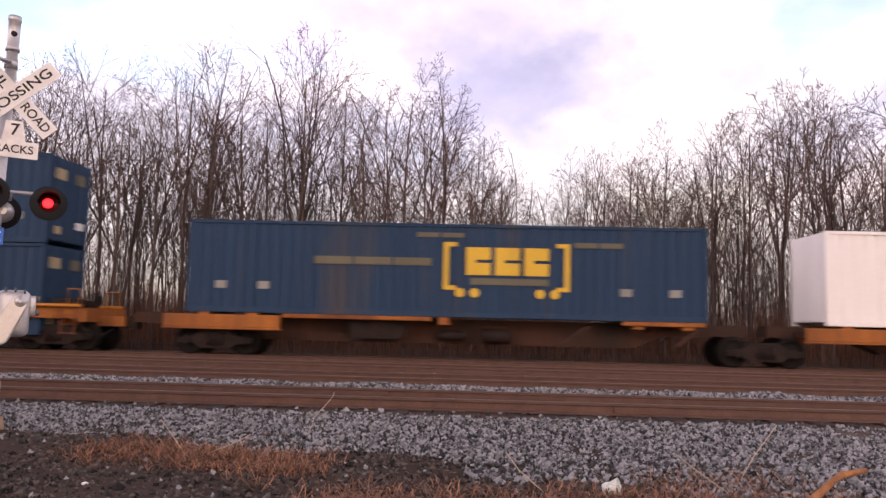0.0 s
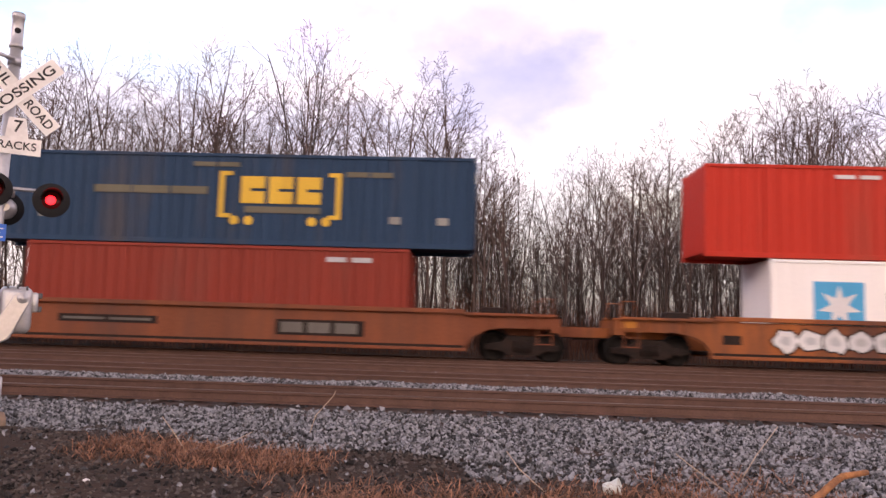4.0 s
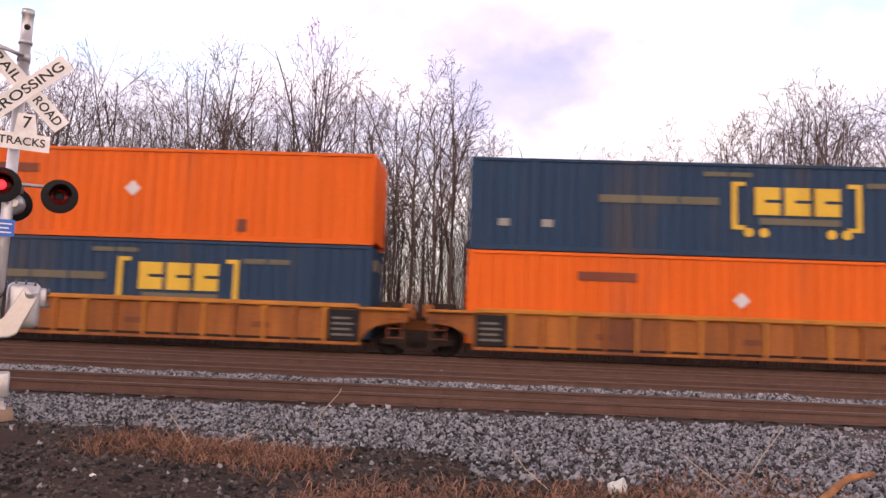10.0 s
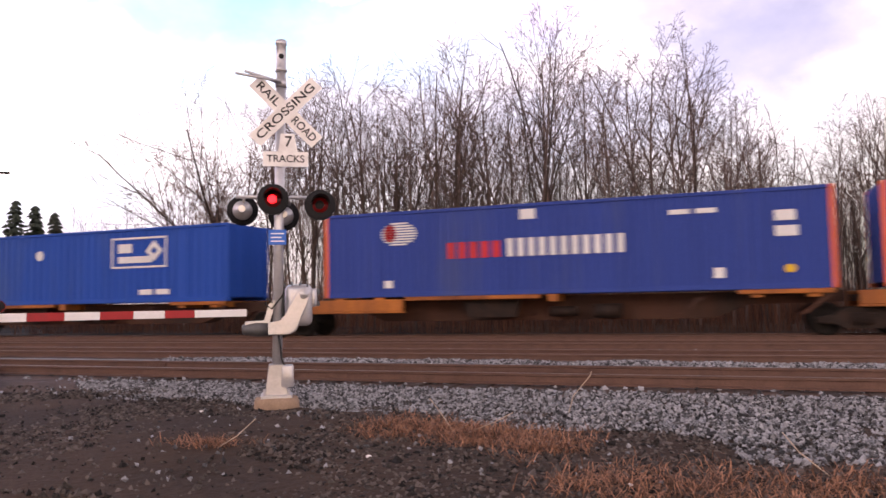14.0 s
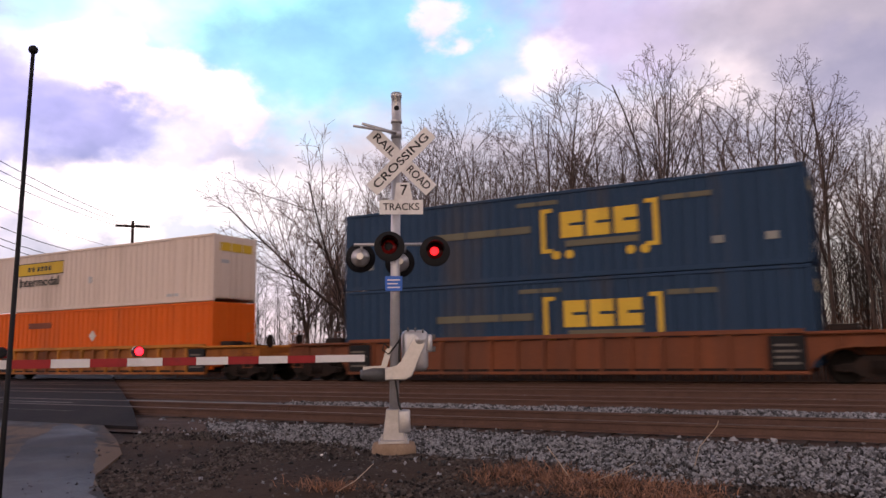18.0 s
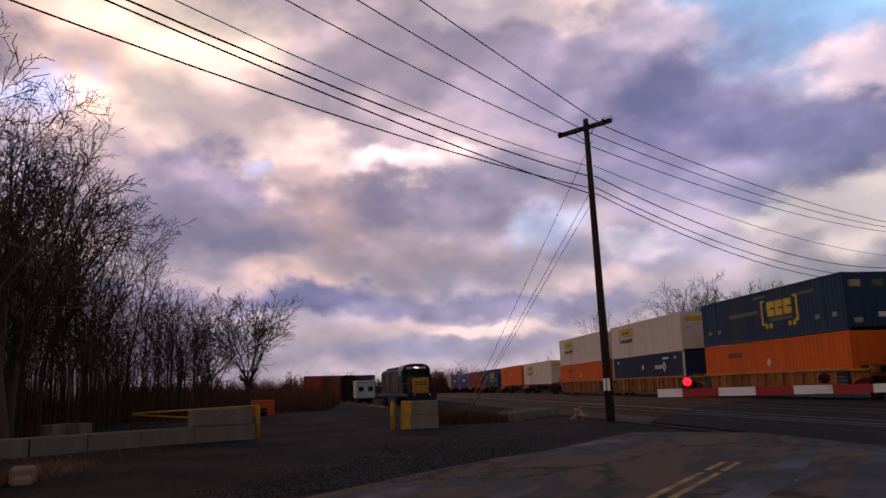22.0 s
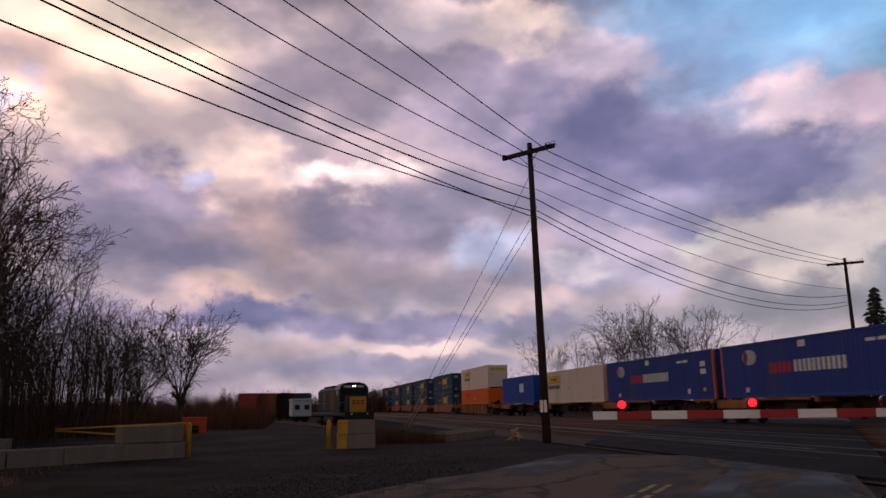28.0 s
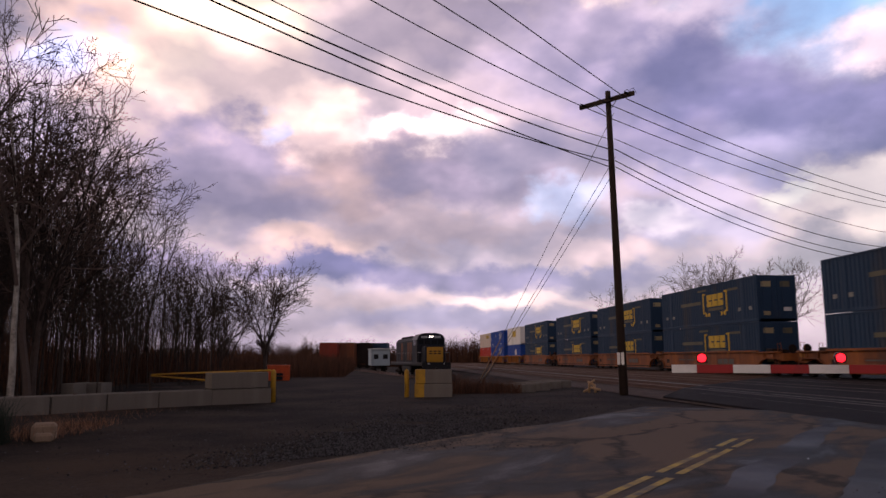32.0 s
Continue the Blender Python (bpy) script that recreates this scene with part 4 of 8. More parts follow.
def container(label, length, mat, marks=(), post=None, pitch=0.36, depth=0.038, height=2.9, doors="east", group="containers on the train", frame40=None, flat_ends=False, end_marks=(), lift=None):
    """A shipping container, its corner at the origin, its south side facing -y. marks: name, x and z from-to, material, shape."""
    c = thing("shipping_container", label, "container", group)
    y0, y1 = -W / 2, W / 2
    bm = bmesh.new()
    corrugated(bm, 0.14, length - 0.14, 0.16, height - 0.1, y0 + 0.02, -1, pitch, depth)
    part("side_sheet", bm, mat, c)
    bm = bmesh.new()
    corrugated(bm, 0.14, length - 0.14, 0.16, height - 0.1, y1 - 0.02, 1, pitch, depth)
    part("side_sheet", bm, mat, c)
    bm = bmesh.new()
    box(bm, 0.02, length - 0.02, y0 + 0.085, y1 - 0.085, 0.12, height - 0.02)
    part("box", bm, mat, c)
    for z0, z1 in ((0.0, 0.16), (height - 0.1, height)):
        for ya in (y0, y1 - 0.07):
            bm = bmesh.new()
            bevelbox(bm, 0.14, length - 0.14, ya - (0.016 if ya < 0 else -0.016), ya + 0.07, z0, z1, 0.008)
            part("rail_beam", bm, mat, c)
    for xa in (0.0, length - 0.14):
        for ya in (y0 - 0.004, y1 - 0.136):
            bm = bmesh.new()
            bevelbox(bm, xa, xa + 0.14, ya, ya + 0.14, 0, height + 0.01, 0.015)
            part("corner_post", bm, post or mat, c)
    if frame40:
        for xa in frame40:
            bm = bmesh.new()
            bevelbox(bm, xa - 0.13, xa + 0.13, y0 - 0.006, y0 + 0.1, 0.02, height + 0.005, 0.012)
            part("lift_post", bm, lift or mat, c)
            for z in (height - 0.12, 0.0):
                bm = bmesh.new()
                bevelbox(bm, xa - 0.09, xa + 0.09, y0 - 0.012, y0 + 0.1, z, z + 0.12, 0.015)
                part("corner_casting", bm, mat, c)
    for end, xa, s in (("west", 0.0, -1), ("east", length, 1)):
        if end == doors:
            for k in (-1, 1):
                bm = bmesh.new()
                bevelbox(bm, xa + s * 0.0 - 0.02, xa + s * 0.0 + 0.02, min(k * 0.03, k * (W / 2 - 0.15)), max(k * 0.03, k * (W / 2 - 0.15)), 0.14, height - 0.12, 0.01)
                d = part("door", bm, mat, c)
                for yy in (0.35, 0.95):
                    bm = bmesh.new()
                    tube(bm, (xa + s * 0.045, k * yy, 0.08), (xa + s * 0.045, k * yy, height - 0.08), 0.019, seg=6)
                    box(bm, xa + s * 0.03 - 0.02, xa + s * 0.03 + 0.03, k * yy - 0.16, k * yy + 0.16, 1.15, 1.19)
                    part("lock_rod", bm, mat, d)
                for zz in (0.45, 1.2, 2.0, 2.55):
                    bm = bmesh.new()
                    box(bm, xa + s * 0.01 - 0.02, xa + s * 0.01 + 0.03, k * (W / 2 - 0.32) - 0.14, k * (W / 2 - 0.32) + 0.14, zz, zz + 0.07)
                    part("hinge", bm, mat, d)
        else:
            bm = bmesh.new()
            tmp = bmesh.new()
            corrugated(tmp, y0 + 0.14, y1 - 0.14, 0.14, height - 0.1, 0.0, 1, 0.26, 0.03) if not flat_ends else end_ribs(tmp, height)
            merge(bm, tmp, Matrix.Translation((xa, 0, 0)) @ Matrix.Rotation(radians(-90 if s > 0 else 90), 4, "Z"))
            part("end_sheet", bm, mat, c)
    for name, ya, yb, z0, z1, mm in end_marks:
        for xa in ((-0.045, 0.0), (length + 0.02, length + 0.05)):
            bm = bmesh.new()
            box(bm, xa[0], xa[1], ya, yb, z0, z1)
            part(name, bm, mm, c)
    for name, x0, x1, z0, z1, mm, shape in marks:
        bm = bmesh.new()
        y = y0 - 0.005
        xm, zm = (x0 + x1) / 2, (z0 + z1) / 2
        if shape == "box":
            box(bm, x0, x1, y, y + 0.03, z0, z1)
        elif shape == "raised":
            box(bm, x0, x1, y - 0.006, y + 0.02, z0, z1)
        elif shape == "diamond":
            prism(bm, [(xm, z0), (x1, zm), (xm, z1), (x0, zm)], y, y + 0.03)
        elif shape == "ring":
            k = 0.42
            o = [(xm, z0), (x1, zm), (xm, z1), (x0, zm)]
            i = [(xm + (a - xm) * k, zm + (b - zm) * k) for a, b in o]
            for q in range(4):
                prism(bm, [o[q], o[(q + 1) % 4], i[(q + 1) % 4], i[q]], y, y + 0.03)
        elif shape == "round":
            prism(bm, [(xm + (x1 - x0) / 2 * math.cos(a), zm + (z1 - z0) / 2 * math.sin(a)) for a in (2 * math.pi * j / 18 for j in range(18))], y, y + 0.03)
        elif shape == "star":
            pts = []
            for j in range(14):
                a = math.pi / 2 + math.pi * j / 7
                r = (x1 - x0) / 2 * (1 if j % 2 == 0 else 0.42)
                pts.append((xm + r * math.cos(a), zm + r * math.sin(a)))
            hub = bm.verts.new((xm, y - 0.004, zm))
            ring = [bm.verts.new((a, y - 0.004, b)) for a, b in pts]
            for j in range(14):
                bm.faces.new((hub, ring[j], ring[(j + 1) % 14]))
        elif shape in ("bracket", "bracket_end"):
            t = 0.16
            s0, s1 = (x0, x0 + t) if shape == "bracket" else (x1 - t, x1)
            box(bm, s0, s1, y, y + 0.03, z0, z1)
            for za in (z0, z1 - t * 0.8):
                box(bm, x0 if shape == "bracket_end" else s1, s0 if shape == "bracket_end" else x1, y, y + 0.03, za, za + t * 0.8)
        elif shape == "frame":
            t = 0.07
            for a in ((x0, x1, z0, z0 + t), (x0, x1, z1 - t, z1), (x0, x0 + t, z0 + t, z1 - t), (x1 - t, x1, z0 + t, z1 - t)):
                box(bm, a[0], a[1], y, y + 0.03, a[2], a[3])
        elif shape == "hatch":
            for j in range(9):
                za = z0 + (z1 - z0) * j / 9
                w = math.sqrt(max(0.0, 1 - ((j + 0.5) / 4.5 - 1) ** 2))
                box(bm, xm - (x1 - x0) / 2 * w, xm + (x1 - x0) / 2 * w, y, y + 0.03, za, za + (z1 - z0) / 9 * 0.6)
        elif shape == "text":
            letters(name, "Intermodal", (z1 - z0) * 1.25, mm, c, Matrix.Translation((xm, y - 0.02, zm)) @ Matrix.Rotation(radians(90), 4, "X"), 0.004, "", x1 - x0)
            bm.free()
            continue
        part(name, bm, mm, c)
    return c


def bars(name, x0, x1, z0, z1, mat, n, gap=0.22):
    """A word that cannot be lettered: n plain bars."""
    w = (x1 - x0) / n
    return [(name, x0 + i * w, x0 + (i + 1 - gap) * w, z0, z1, mat, "box") for i in range(n)]


L53, L40, L20 = 16.15, 12.19, 6.06
POSTS53 = (1.98, 14.17)


def wide_logo():
    return (bars("slogan", 4.0, 7.75, 1.58, 1.82, P_DIM, 3, 0.06) + [("logo_bracket", 8.05, 8.45, 0.85, 2.33, P_LETTER, "bracket"), ("logo_bracket", 11.55, 11.95, 0.85, 2.33, P_LETTER, "bracket_end")]
            + [b for z0, z1 in ((1.32, 1.70), (1.80, 2.18)) for b in bars("logo_block", 8.75, 11.45, z0, z1, P_LETTER, 3, 0.16)] + [("logo_block", 8.75 + 0.9 * i, 9.05 + 0.9 * i, 1.70, 1.80, P_LETTER, "box") for i in range(3)] + [("logo_line", 8.9, 11.3, 1.02, 1.22, P_DIM, "box")]
            + [("logo_dot", a, a + 0.29, 0.62, 0.91, P_LETTER, "round") for a in (8.42, 8.88, 10.9, 11.36)]
            + bars("number", 7.2, 8.75, 2.48, 2.62, P_DIM, 2, 0.1) + bars("number", 12.1, 13.65, 2.22, 2.38, P_DIM, 2, 0.1)
            + [("label", a, a + 0.35, 0.75, 0.98, P_STENCIL2, "box") for a in (0.9, 2.25, 13.5, 15.0)]
            + [("reflector", a - 0.09, a + 0.09, 2.72, 2.89, P_REDLET, "box") for a in POSTS53])


def navy_logo(x, lab=True):
    return (bars("logo_block", x, x + 1.5, 1.70, 2.0, P_LABEL, 7, 0.45) + [("logo_ring", x + 1.5, x + 2.3, 1.45, 2.25, P_LABEL, "ring"), ("logo_diamond", x - 3.0 if x > 8 else x + 4.9, x - 2.55 if x > 8 else x + 5.35, 1.68, 2.13, P_LABEL, "diamond")]
            + bars("number", x + (1.7 if x > 8 else -0.3), x + (2.9 if x > 8 else 0.95), 2.42, 2.58, P_LABEL, 2, 0.1)
            + bars("number", x - 0.8, x + 0.4, 0.3, 0.5, P_LABEL, 3, 0.1) + [("label", a, a + 0.3, 2.4, 2.6, P_LABEL, "box") for a in (1.35, 14.4)])


def yellow_sign(x, words=False):
    m = [("sign_panel", x, x + 3.7, 1.85, 2.42, P_SIGN, "box")]
    m += [(n, a, b, c - 0.0, d, mm, s) for n, a, b, c, d, mm, s in [("sign_edge", x - 0.04, x + 3.74, 2.42, 2.46, P_DARK, "box"), ("sign_edge", x - 0.04, x + 3.74, 1.81, 1.85, P_DARK, "box")]]
    m += [("sign_word", x + a, x + a + 0.19, 2.02, 2.25, P_DARK, "raised") for a in (0.92, 1.25, 1.68, 1.98, 2.28, 2.58)]
    if words:
        m.append(("word", x + 0.25, x + 3.45, 1.22, 1.72, P_DARK, "text"))
    return m + bars("number", 13.3, 14.2, 0.28, 0.4, P_GREY, 2) + [("label", a, a + 0.22, 1.2, 1.5, P_GREY, "box") for a in (7.9,)]


def orange_marks(a, b, hi=True):
    z = 2.05 if hi else 1.6
    return bars("logo_block", a, a + 1.8, z, z + 0.28, P_DARKRED, 1, 0.0) + [("label_diamond", b, b + 0.5, 1.35, 1.85, P_LABEL, "diamond"), ("label", 3.9, 4.15, 0.35, 0.75, P_DARKRED, "box"), ("label", 11.8, 12.1, 0.3, 0.7, P_DARKRED, "box")]


def royal_marks():
    return ([("logo_oval", 2.2, 3.5, 1.75, 2.55, P_LABEL, "hatch"), ("logo_spot", 2.3, 2.75, 1.85, 2.45, P_REDLET, "round")] + bars("logo_block", 4.6, 6.55, 1.22, 1.75, P_REDLET, 5, 0.35) + bars("logo_block", 6.65, 10.5, 1.22, 1.80, P_LABEL, 11, 0.42)
            + [("label", 14.6, 15.15, 1.95, 2.25, P_LABEL, "box"), ("label", 14.6, 15.2, 1.5, 1.8, P_LABEL, "box"), ("label", 7.1, 7.6, 2.4, 2.72, P_LABEL, "box"), ("label", 12.9, 13.2, 0.35, 0.65, P_LABEL, "box"), ("label", 2.3, 2.6, 0.3, 0.55, P_LABEL, "box"), ("label", 14.8, 15.1, 0.45, 0.7, P_SIGN, "round")]
            + bars("number", 11.7, 13.2, 2.28, 2.42, P_LABEL, 2))


def star_marks(x, mat):
    return [("logo_square", x, x + 1.5, 0.75, 2.25, P_SKY, "box"), ("logo_star", x + 0.1, x + 1.4, 0.85, 2.15, P_LABEL, "star")] + bars("logo_block", x + 2.2, x + 8.7, 0.92, 1.96, P_DARK, 6, 0.2)


KINDS = {}
SIGN_ENDS = (("end_sign", -1.0, 1.0, 2.18, 2.56, P_SIGN), ("end_label", -0.95, -0.45, 1.65, 1.8, P_GREY))
TEAL_ENDS = (("end_label", -1.02, -0.38, 2.15, 2.5, P_SANDY), ("end_label", 0.25, 0.85, 2.15, 2.5, P_DIM), ("end_label", 0.4, 0.95, 0.62, 0.86, P_LABEL), ("end_label", -0.95, -0.5, 0.35, 0.6, P_SANDY))


def kinds():
    K = KINDS
    K["teal"] = lambda: container("teal blue ribbed container with faded yellow markings", L53, P_TEAL, wide_logo(), frame40=POSTS53, end_marks=TEAL_ENDS)
    K["navye"] = lambda: container("navy container with white markings and pale corner posts", L53, P_NAVY, navy_logo(10.45), P_LABEL, 0.4, 0.034, frame40=POSTS53)
    K["navyw"] = lambda: container("navy container with white markings and pale corner posts", L53, P_NAVY, navy_logo(3.3), P_LABEL, 0.4, 0.034, frame40=POSTS53)
    K["signed"] = lambda: container("dirty white ribbed container with a yellow sign", L53, P_CREAM, yellow_sign(9.55), frame40=POSTS53, flat_ends=True, end_marks=SIGN_ENDS)
    K["signword"] = lambda: container("white ribbed container with a yellow sign and dark lettering", L53, P_CREAM, yellow_sign(2.2, True), frame40=POSTS53, flat_ends=True, end_marks=SIGN_ENDS)
    K["signeast"] = lambda: container("white container with a yellow sign near its east end", L53, P_WHITE, yellow_sign(8.4), frame40=POSTS53, flat_ends=True, end_marks=SIGN_ENDS)
    K["or"] = lambda: container("orange container with small dark lettering", L53, P_ORANGE, orange_marks(3.4, 8.1), None, 0.36, 0.042, frame40=POSTS53, flat_ends=True)
    K["or2"] = lambda: container("orange container with small dark lettering", L53, P_ORANGE, orange_marks(11.0, 8.1), None, 0.36, 0.042, frame40=POSTS53, flat_ends=True)
    K["ortan"] = lambda: container("orange container with tan lift posts and small dark lettering", L53, P_ORANGE, orange_marks(11.4, 1.3)[:1], None, 0.36, 0.042, frame40=POSTS53, flat_ends=True, lift=P_TAN)
    K["ortan2"] = lambda: container("orange container with tan lift posts and small dark lettering", L53, P_ORANGE, orange_marks(11.0, 8.1), None, 0.36, 0.042, frame40=POSTS53, flat_ends=True, lift=P_TAN)
    K["sal"] = lambda: container("sun-faded orange steel container on a wagon", L53, P_SALMON, orange_marks(2.3, 8.3), None, 0.36, 0.042, frame40=POSTS53, flat_ends=True)
    K["mustard"] = lambda: container("mustard yellow ribbed forty-foot container", L40, P_MUSTARD, [("logo_block", 5.6, 6.9, 1.55, 2.3, P_DARK, "box"), ("logo_block", 5.7, 6.8, 1.0, 1.4, P_DARK, "box"), ("number", 1.3, 1.45, 1.0, 2.4, P_DARKRED, "box")])
    K["stargrey"] = lambda: container("light grey forty-foot container with blue square and dark lettering", L40, P_GREY, star_marks(1.3, P_GREY))
    K["starwhite"] = lambda: container("white forty-foot refrigerated container with dark lettering", L40, P_WHITE, star_marks(1.3, P_WHITE), None, 0.6, 0.006)
    K["mar"] = lambda: container("red-brown ribbed forty-foot container", L40, P_MAROON, bars("number", 9.6, 11.2, 2.45, 2.6, P_GREY, 2))
    K["mar20"] = lambda: container("red-brown ribbed twenty-foot container", L20, P_MAROON, bars("number", 0.6, 1.6, 2.2, 2.4, P_GREY, 2))
    K["navy20"] = lambda: container("navy twenty-foot container with a white lettered panel", L20, P_BLUE, [("logo_panel", 1.3, 5.6, 1.15, 2.1, P_LABEL, "box")] + [("sign_word", 1.45 + 0.52 * i, 1.87 + 0.52 * i, 1.3, 1.95, P_REDLET if i < 4 else P_NAVY, "raised") for i in range(8)])
    K["red"] = lambda: container("bright red ribbed steel container", L53, P_RED, bars("number", 11.8, 12.8, 2.5, 2.65, P_LABEL, 1) + bars("number", 4, 5.5, 2.5, 2.62, P_LABEL, 2) + [("label", 14.7, 15.1, 0.55, 0.8, P_LABEL, "box")], frame40=POSTS53)
    K["redl"] = lambda: container("red-brown ribbed steel container", L53, P_MAROON, [("logo_block", 9.0, 11.5, 1.2, 2.2, P_DIM, "diamond")], frame40=POSTS53)
    K["royal"] = lambda: container("royal blue container with orange end posts", L53, P_BLUE, royal_marks(), P_POST, 0.28, 0.03, frame40=POSTS53)
    K["emblem"] = lambda: container("bright blue container with a white framed emblem", L53, P_BLUE2, [("logo_frame", 10.6, 13.3, 1.35, 2.55, P_LABEL, "frame"), ("logo_block", 10.95, 11.6, 1.95, 2.3, P_LABEL, "box"), ("logo_block", 10.95, 12.6, 1.55, 1.8, P_LABEL, "box"), ("logo_arc", 12.3, 13.1, 1.6, 2.4, P_LABEL, "ring"), ("label", 0.5, 0.9, 1.3, 1.75, P_LABEL, "box"), ("label", 6.6, 7.0, 1.8, 2.2, P_LABEL, "round")] + bars("number", 2.0, 3.2, 0.3, 0.5, P_LABEL, 2) + bars("number", 12.0, 13.6, 0.3, 0.5, P_LABEL, 2), frame40=POSTS53)
    K["scrawl"] = lambda: container("dirty cream container with blue markings and scrawls", L53, P_CREAM, bars("logo_block", 2.3, 4.6, 1.6, 2.3, P_BLUE, 3, 0.08) + [("logo_line", 2.3, 4.6, 1.3, 1.5, P_GREY, "box")], frame40=POSTS53)
    K["lettered"] = lambda: container("white container with red and black lettering", L53, P_WHITE, bars("logo_block", 7.6, 8.9, 1.35, 1.9, P_REDLET, 3) + bars("logo_block", 9.0, 11.8, 1.35, 1.8, P_DARK, 9), frame40=POSTS53)
    K["blue40"] = lambda: container("bright blue ribbed forty-foot container", L40, P_BLUE2, [("label", 7, 8.5, 1.2, 2.1, P_LABEL, "box")])
    K["w40"] = lambda: container("white forty-foot container with yellow panel", L40, P_WHITE, [("sign_panel", 5, 8, 1.3, 2.3, P_SIGN, "box")])


# the train from its head to its tail: west end at the clip's start, what stands on the wagon (lower, upper), wagon
CONSIST = [
    (10.7, "lettered", None, "spine"), (-9.0, "teal", None, "spine"), (-29.8, "teal", "teal", "rib"), (-47.05, "stargrey", "mustard", "rib"), (-66.1, "navy20+mar20", "mar", "rib"),
    (-91.25, "starwhite", "red", "smooth_graffiti"), (-114.5, "mar", "teal", "brown"), (-137.75, "signword", "navyw", "brown"), (-161.2, "navye", "signed", "rib"), (-180.2, "or2", "or", "rib"),
    (-199.65, "ortan2", "ortan2", "rib_graffiti"), (-222.5, "navye", "navyw", "smooth"), (-245.45, "or", "teal", "rib"), (-264.6, "teal", "or", "rib"), (-283.6, "signwest", "sal", "rib"),
    (-303.8, "ortan", None, "spine"), (-321.6, "teal", None, "spine"), (-338.6, "royal", None, "spine"), (-355.9, "royal", None, "spine"), (-376.1, "emblem", None, "spine"),
    (-396.5, "teal", "teal", "rib"), (-415.2, "or", "or", "smooth"), (-434.1, "navye", "teal", "smooth"), (-457.15, "teal", "teal", "brown_rib"), (-480.25, "or", "signword", "rib"),
    (-500.9, "navye", None, "spine"), (-517.2, "scrawl", None, "spine"), (-534.25, "emblem", None, "spine"), (-550.9, "lettered", None, "spine"), (-568.8, "signeast", None, "spine"),
    (-588.2, "or", "teal", "rib"), (-608.05, "navye", "signword", "rib"), (-627.4, "or", "signword", "rib"), (-648.2, "signword", None, "spine"), (-666.3, "or", None, "spine"),
    (-685.9, "teal", None, "spine"), (-704.3, "redl", None, "spine"), (-721.9, "royal", None, "spine"), (-738.9, "royal", None, "spine"), (-755.6, "signword", None, "spine"),
    (-770.2, "blue40", None, "spine40"), (-793.3, "or", "signword", "rib"), (-816.3, "teal", "teal", "smooth"), (-839.6, "teal", "teal", "smooth"), (-858.5, "teal", "teal", "smooth"),
    (-877.4, "teal", "teal", "smooth"), (-898.8, "teal", "teal", "smooth"), (-914.8, "blue40", "w40", "rib"), (-935.0, "emblem", "emblem", "rib"), (-951.0, "red", "signed", "rib"),
]


def truck_mesh():
    out = {}
    bm = bmesh.new()
    for s in (-1, 1):
        y = s * 1.02
        prism(bm, [(-1.15, 0.52), (-1.15, 0.36), (-0.75, 0.36), (-0.45, 0.2), (0.45, 0.2), (0.75, 0.36), (1.15, 0.36), (1.15, 0.52), (0.7, 0.58), (0.45, 0.78), (-0.45, 0.78), (-0.7, 0.58)], y - 0.07, y + 0.07)
        for x in (-0.88, 0.88):
            tube(bm, (x, y - 0.1, 0.46), (x, y + s * 0.16 + 0.02, 0.46), 0.13, seg=12)
        for x in (-0.2, 0, 0.2):
            tube(bm, (x, y + s * 0.1, 0.3), (x, y + s * 0.1, 0.64), 0.075, seg=8)
    box(bm, -0.2, 0.2, -1.0, 1.0, 0.42, 0.74)
    out["frame"] = mesh_of(bm, "truck_frame", P_TRUCK)
    bm = bmesh.new()
    lathe(bm, (0, -0.8, 0), (0, 1, 0), [(0.0, 0.02), (0.0, 0.12), (0.03, 0.14), (0.04, 0.36), (0.0, 0.38), (0.0, 0.457), (0.10, 0.457), (0.13, 0.49), (0.16, 0.49), (0.16, 0.08), (1.44, 0.08), (1.44, 0.49), (1.47, 0.49), (1.5, 0.457), (1.6, 0.457), (1.6, 0.38), (1.56, 0.36), (1.57, 0.14), (1.6, 0.12), (1.6, 0.02)], 18)
    out["wheel"] = mesh_of(bm, "wheelset", P_WHEEL)
    return out


TRUCK = truck_mesh()


def add_truck(w, x):
    t = part("truck", TRUCK["frame"], None, w, "dark greasy steel two-axle truck", pose(x, 0, 0))
    for a in (-0.88, 0.88):
        part("wheelset", TRUCK["wheel"], None, t, "", pose(a, 0, 0.46))


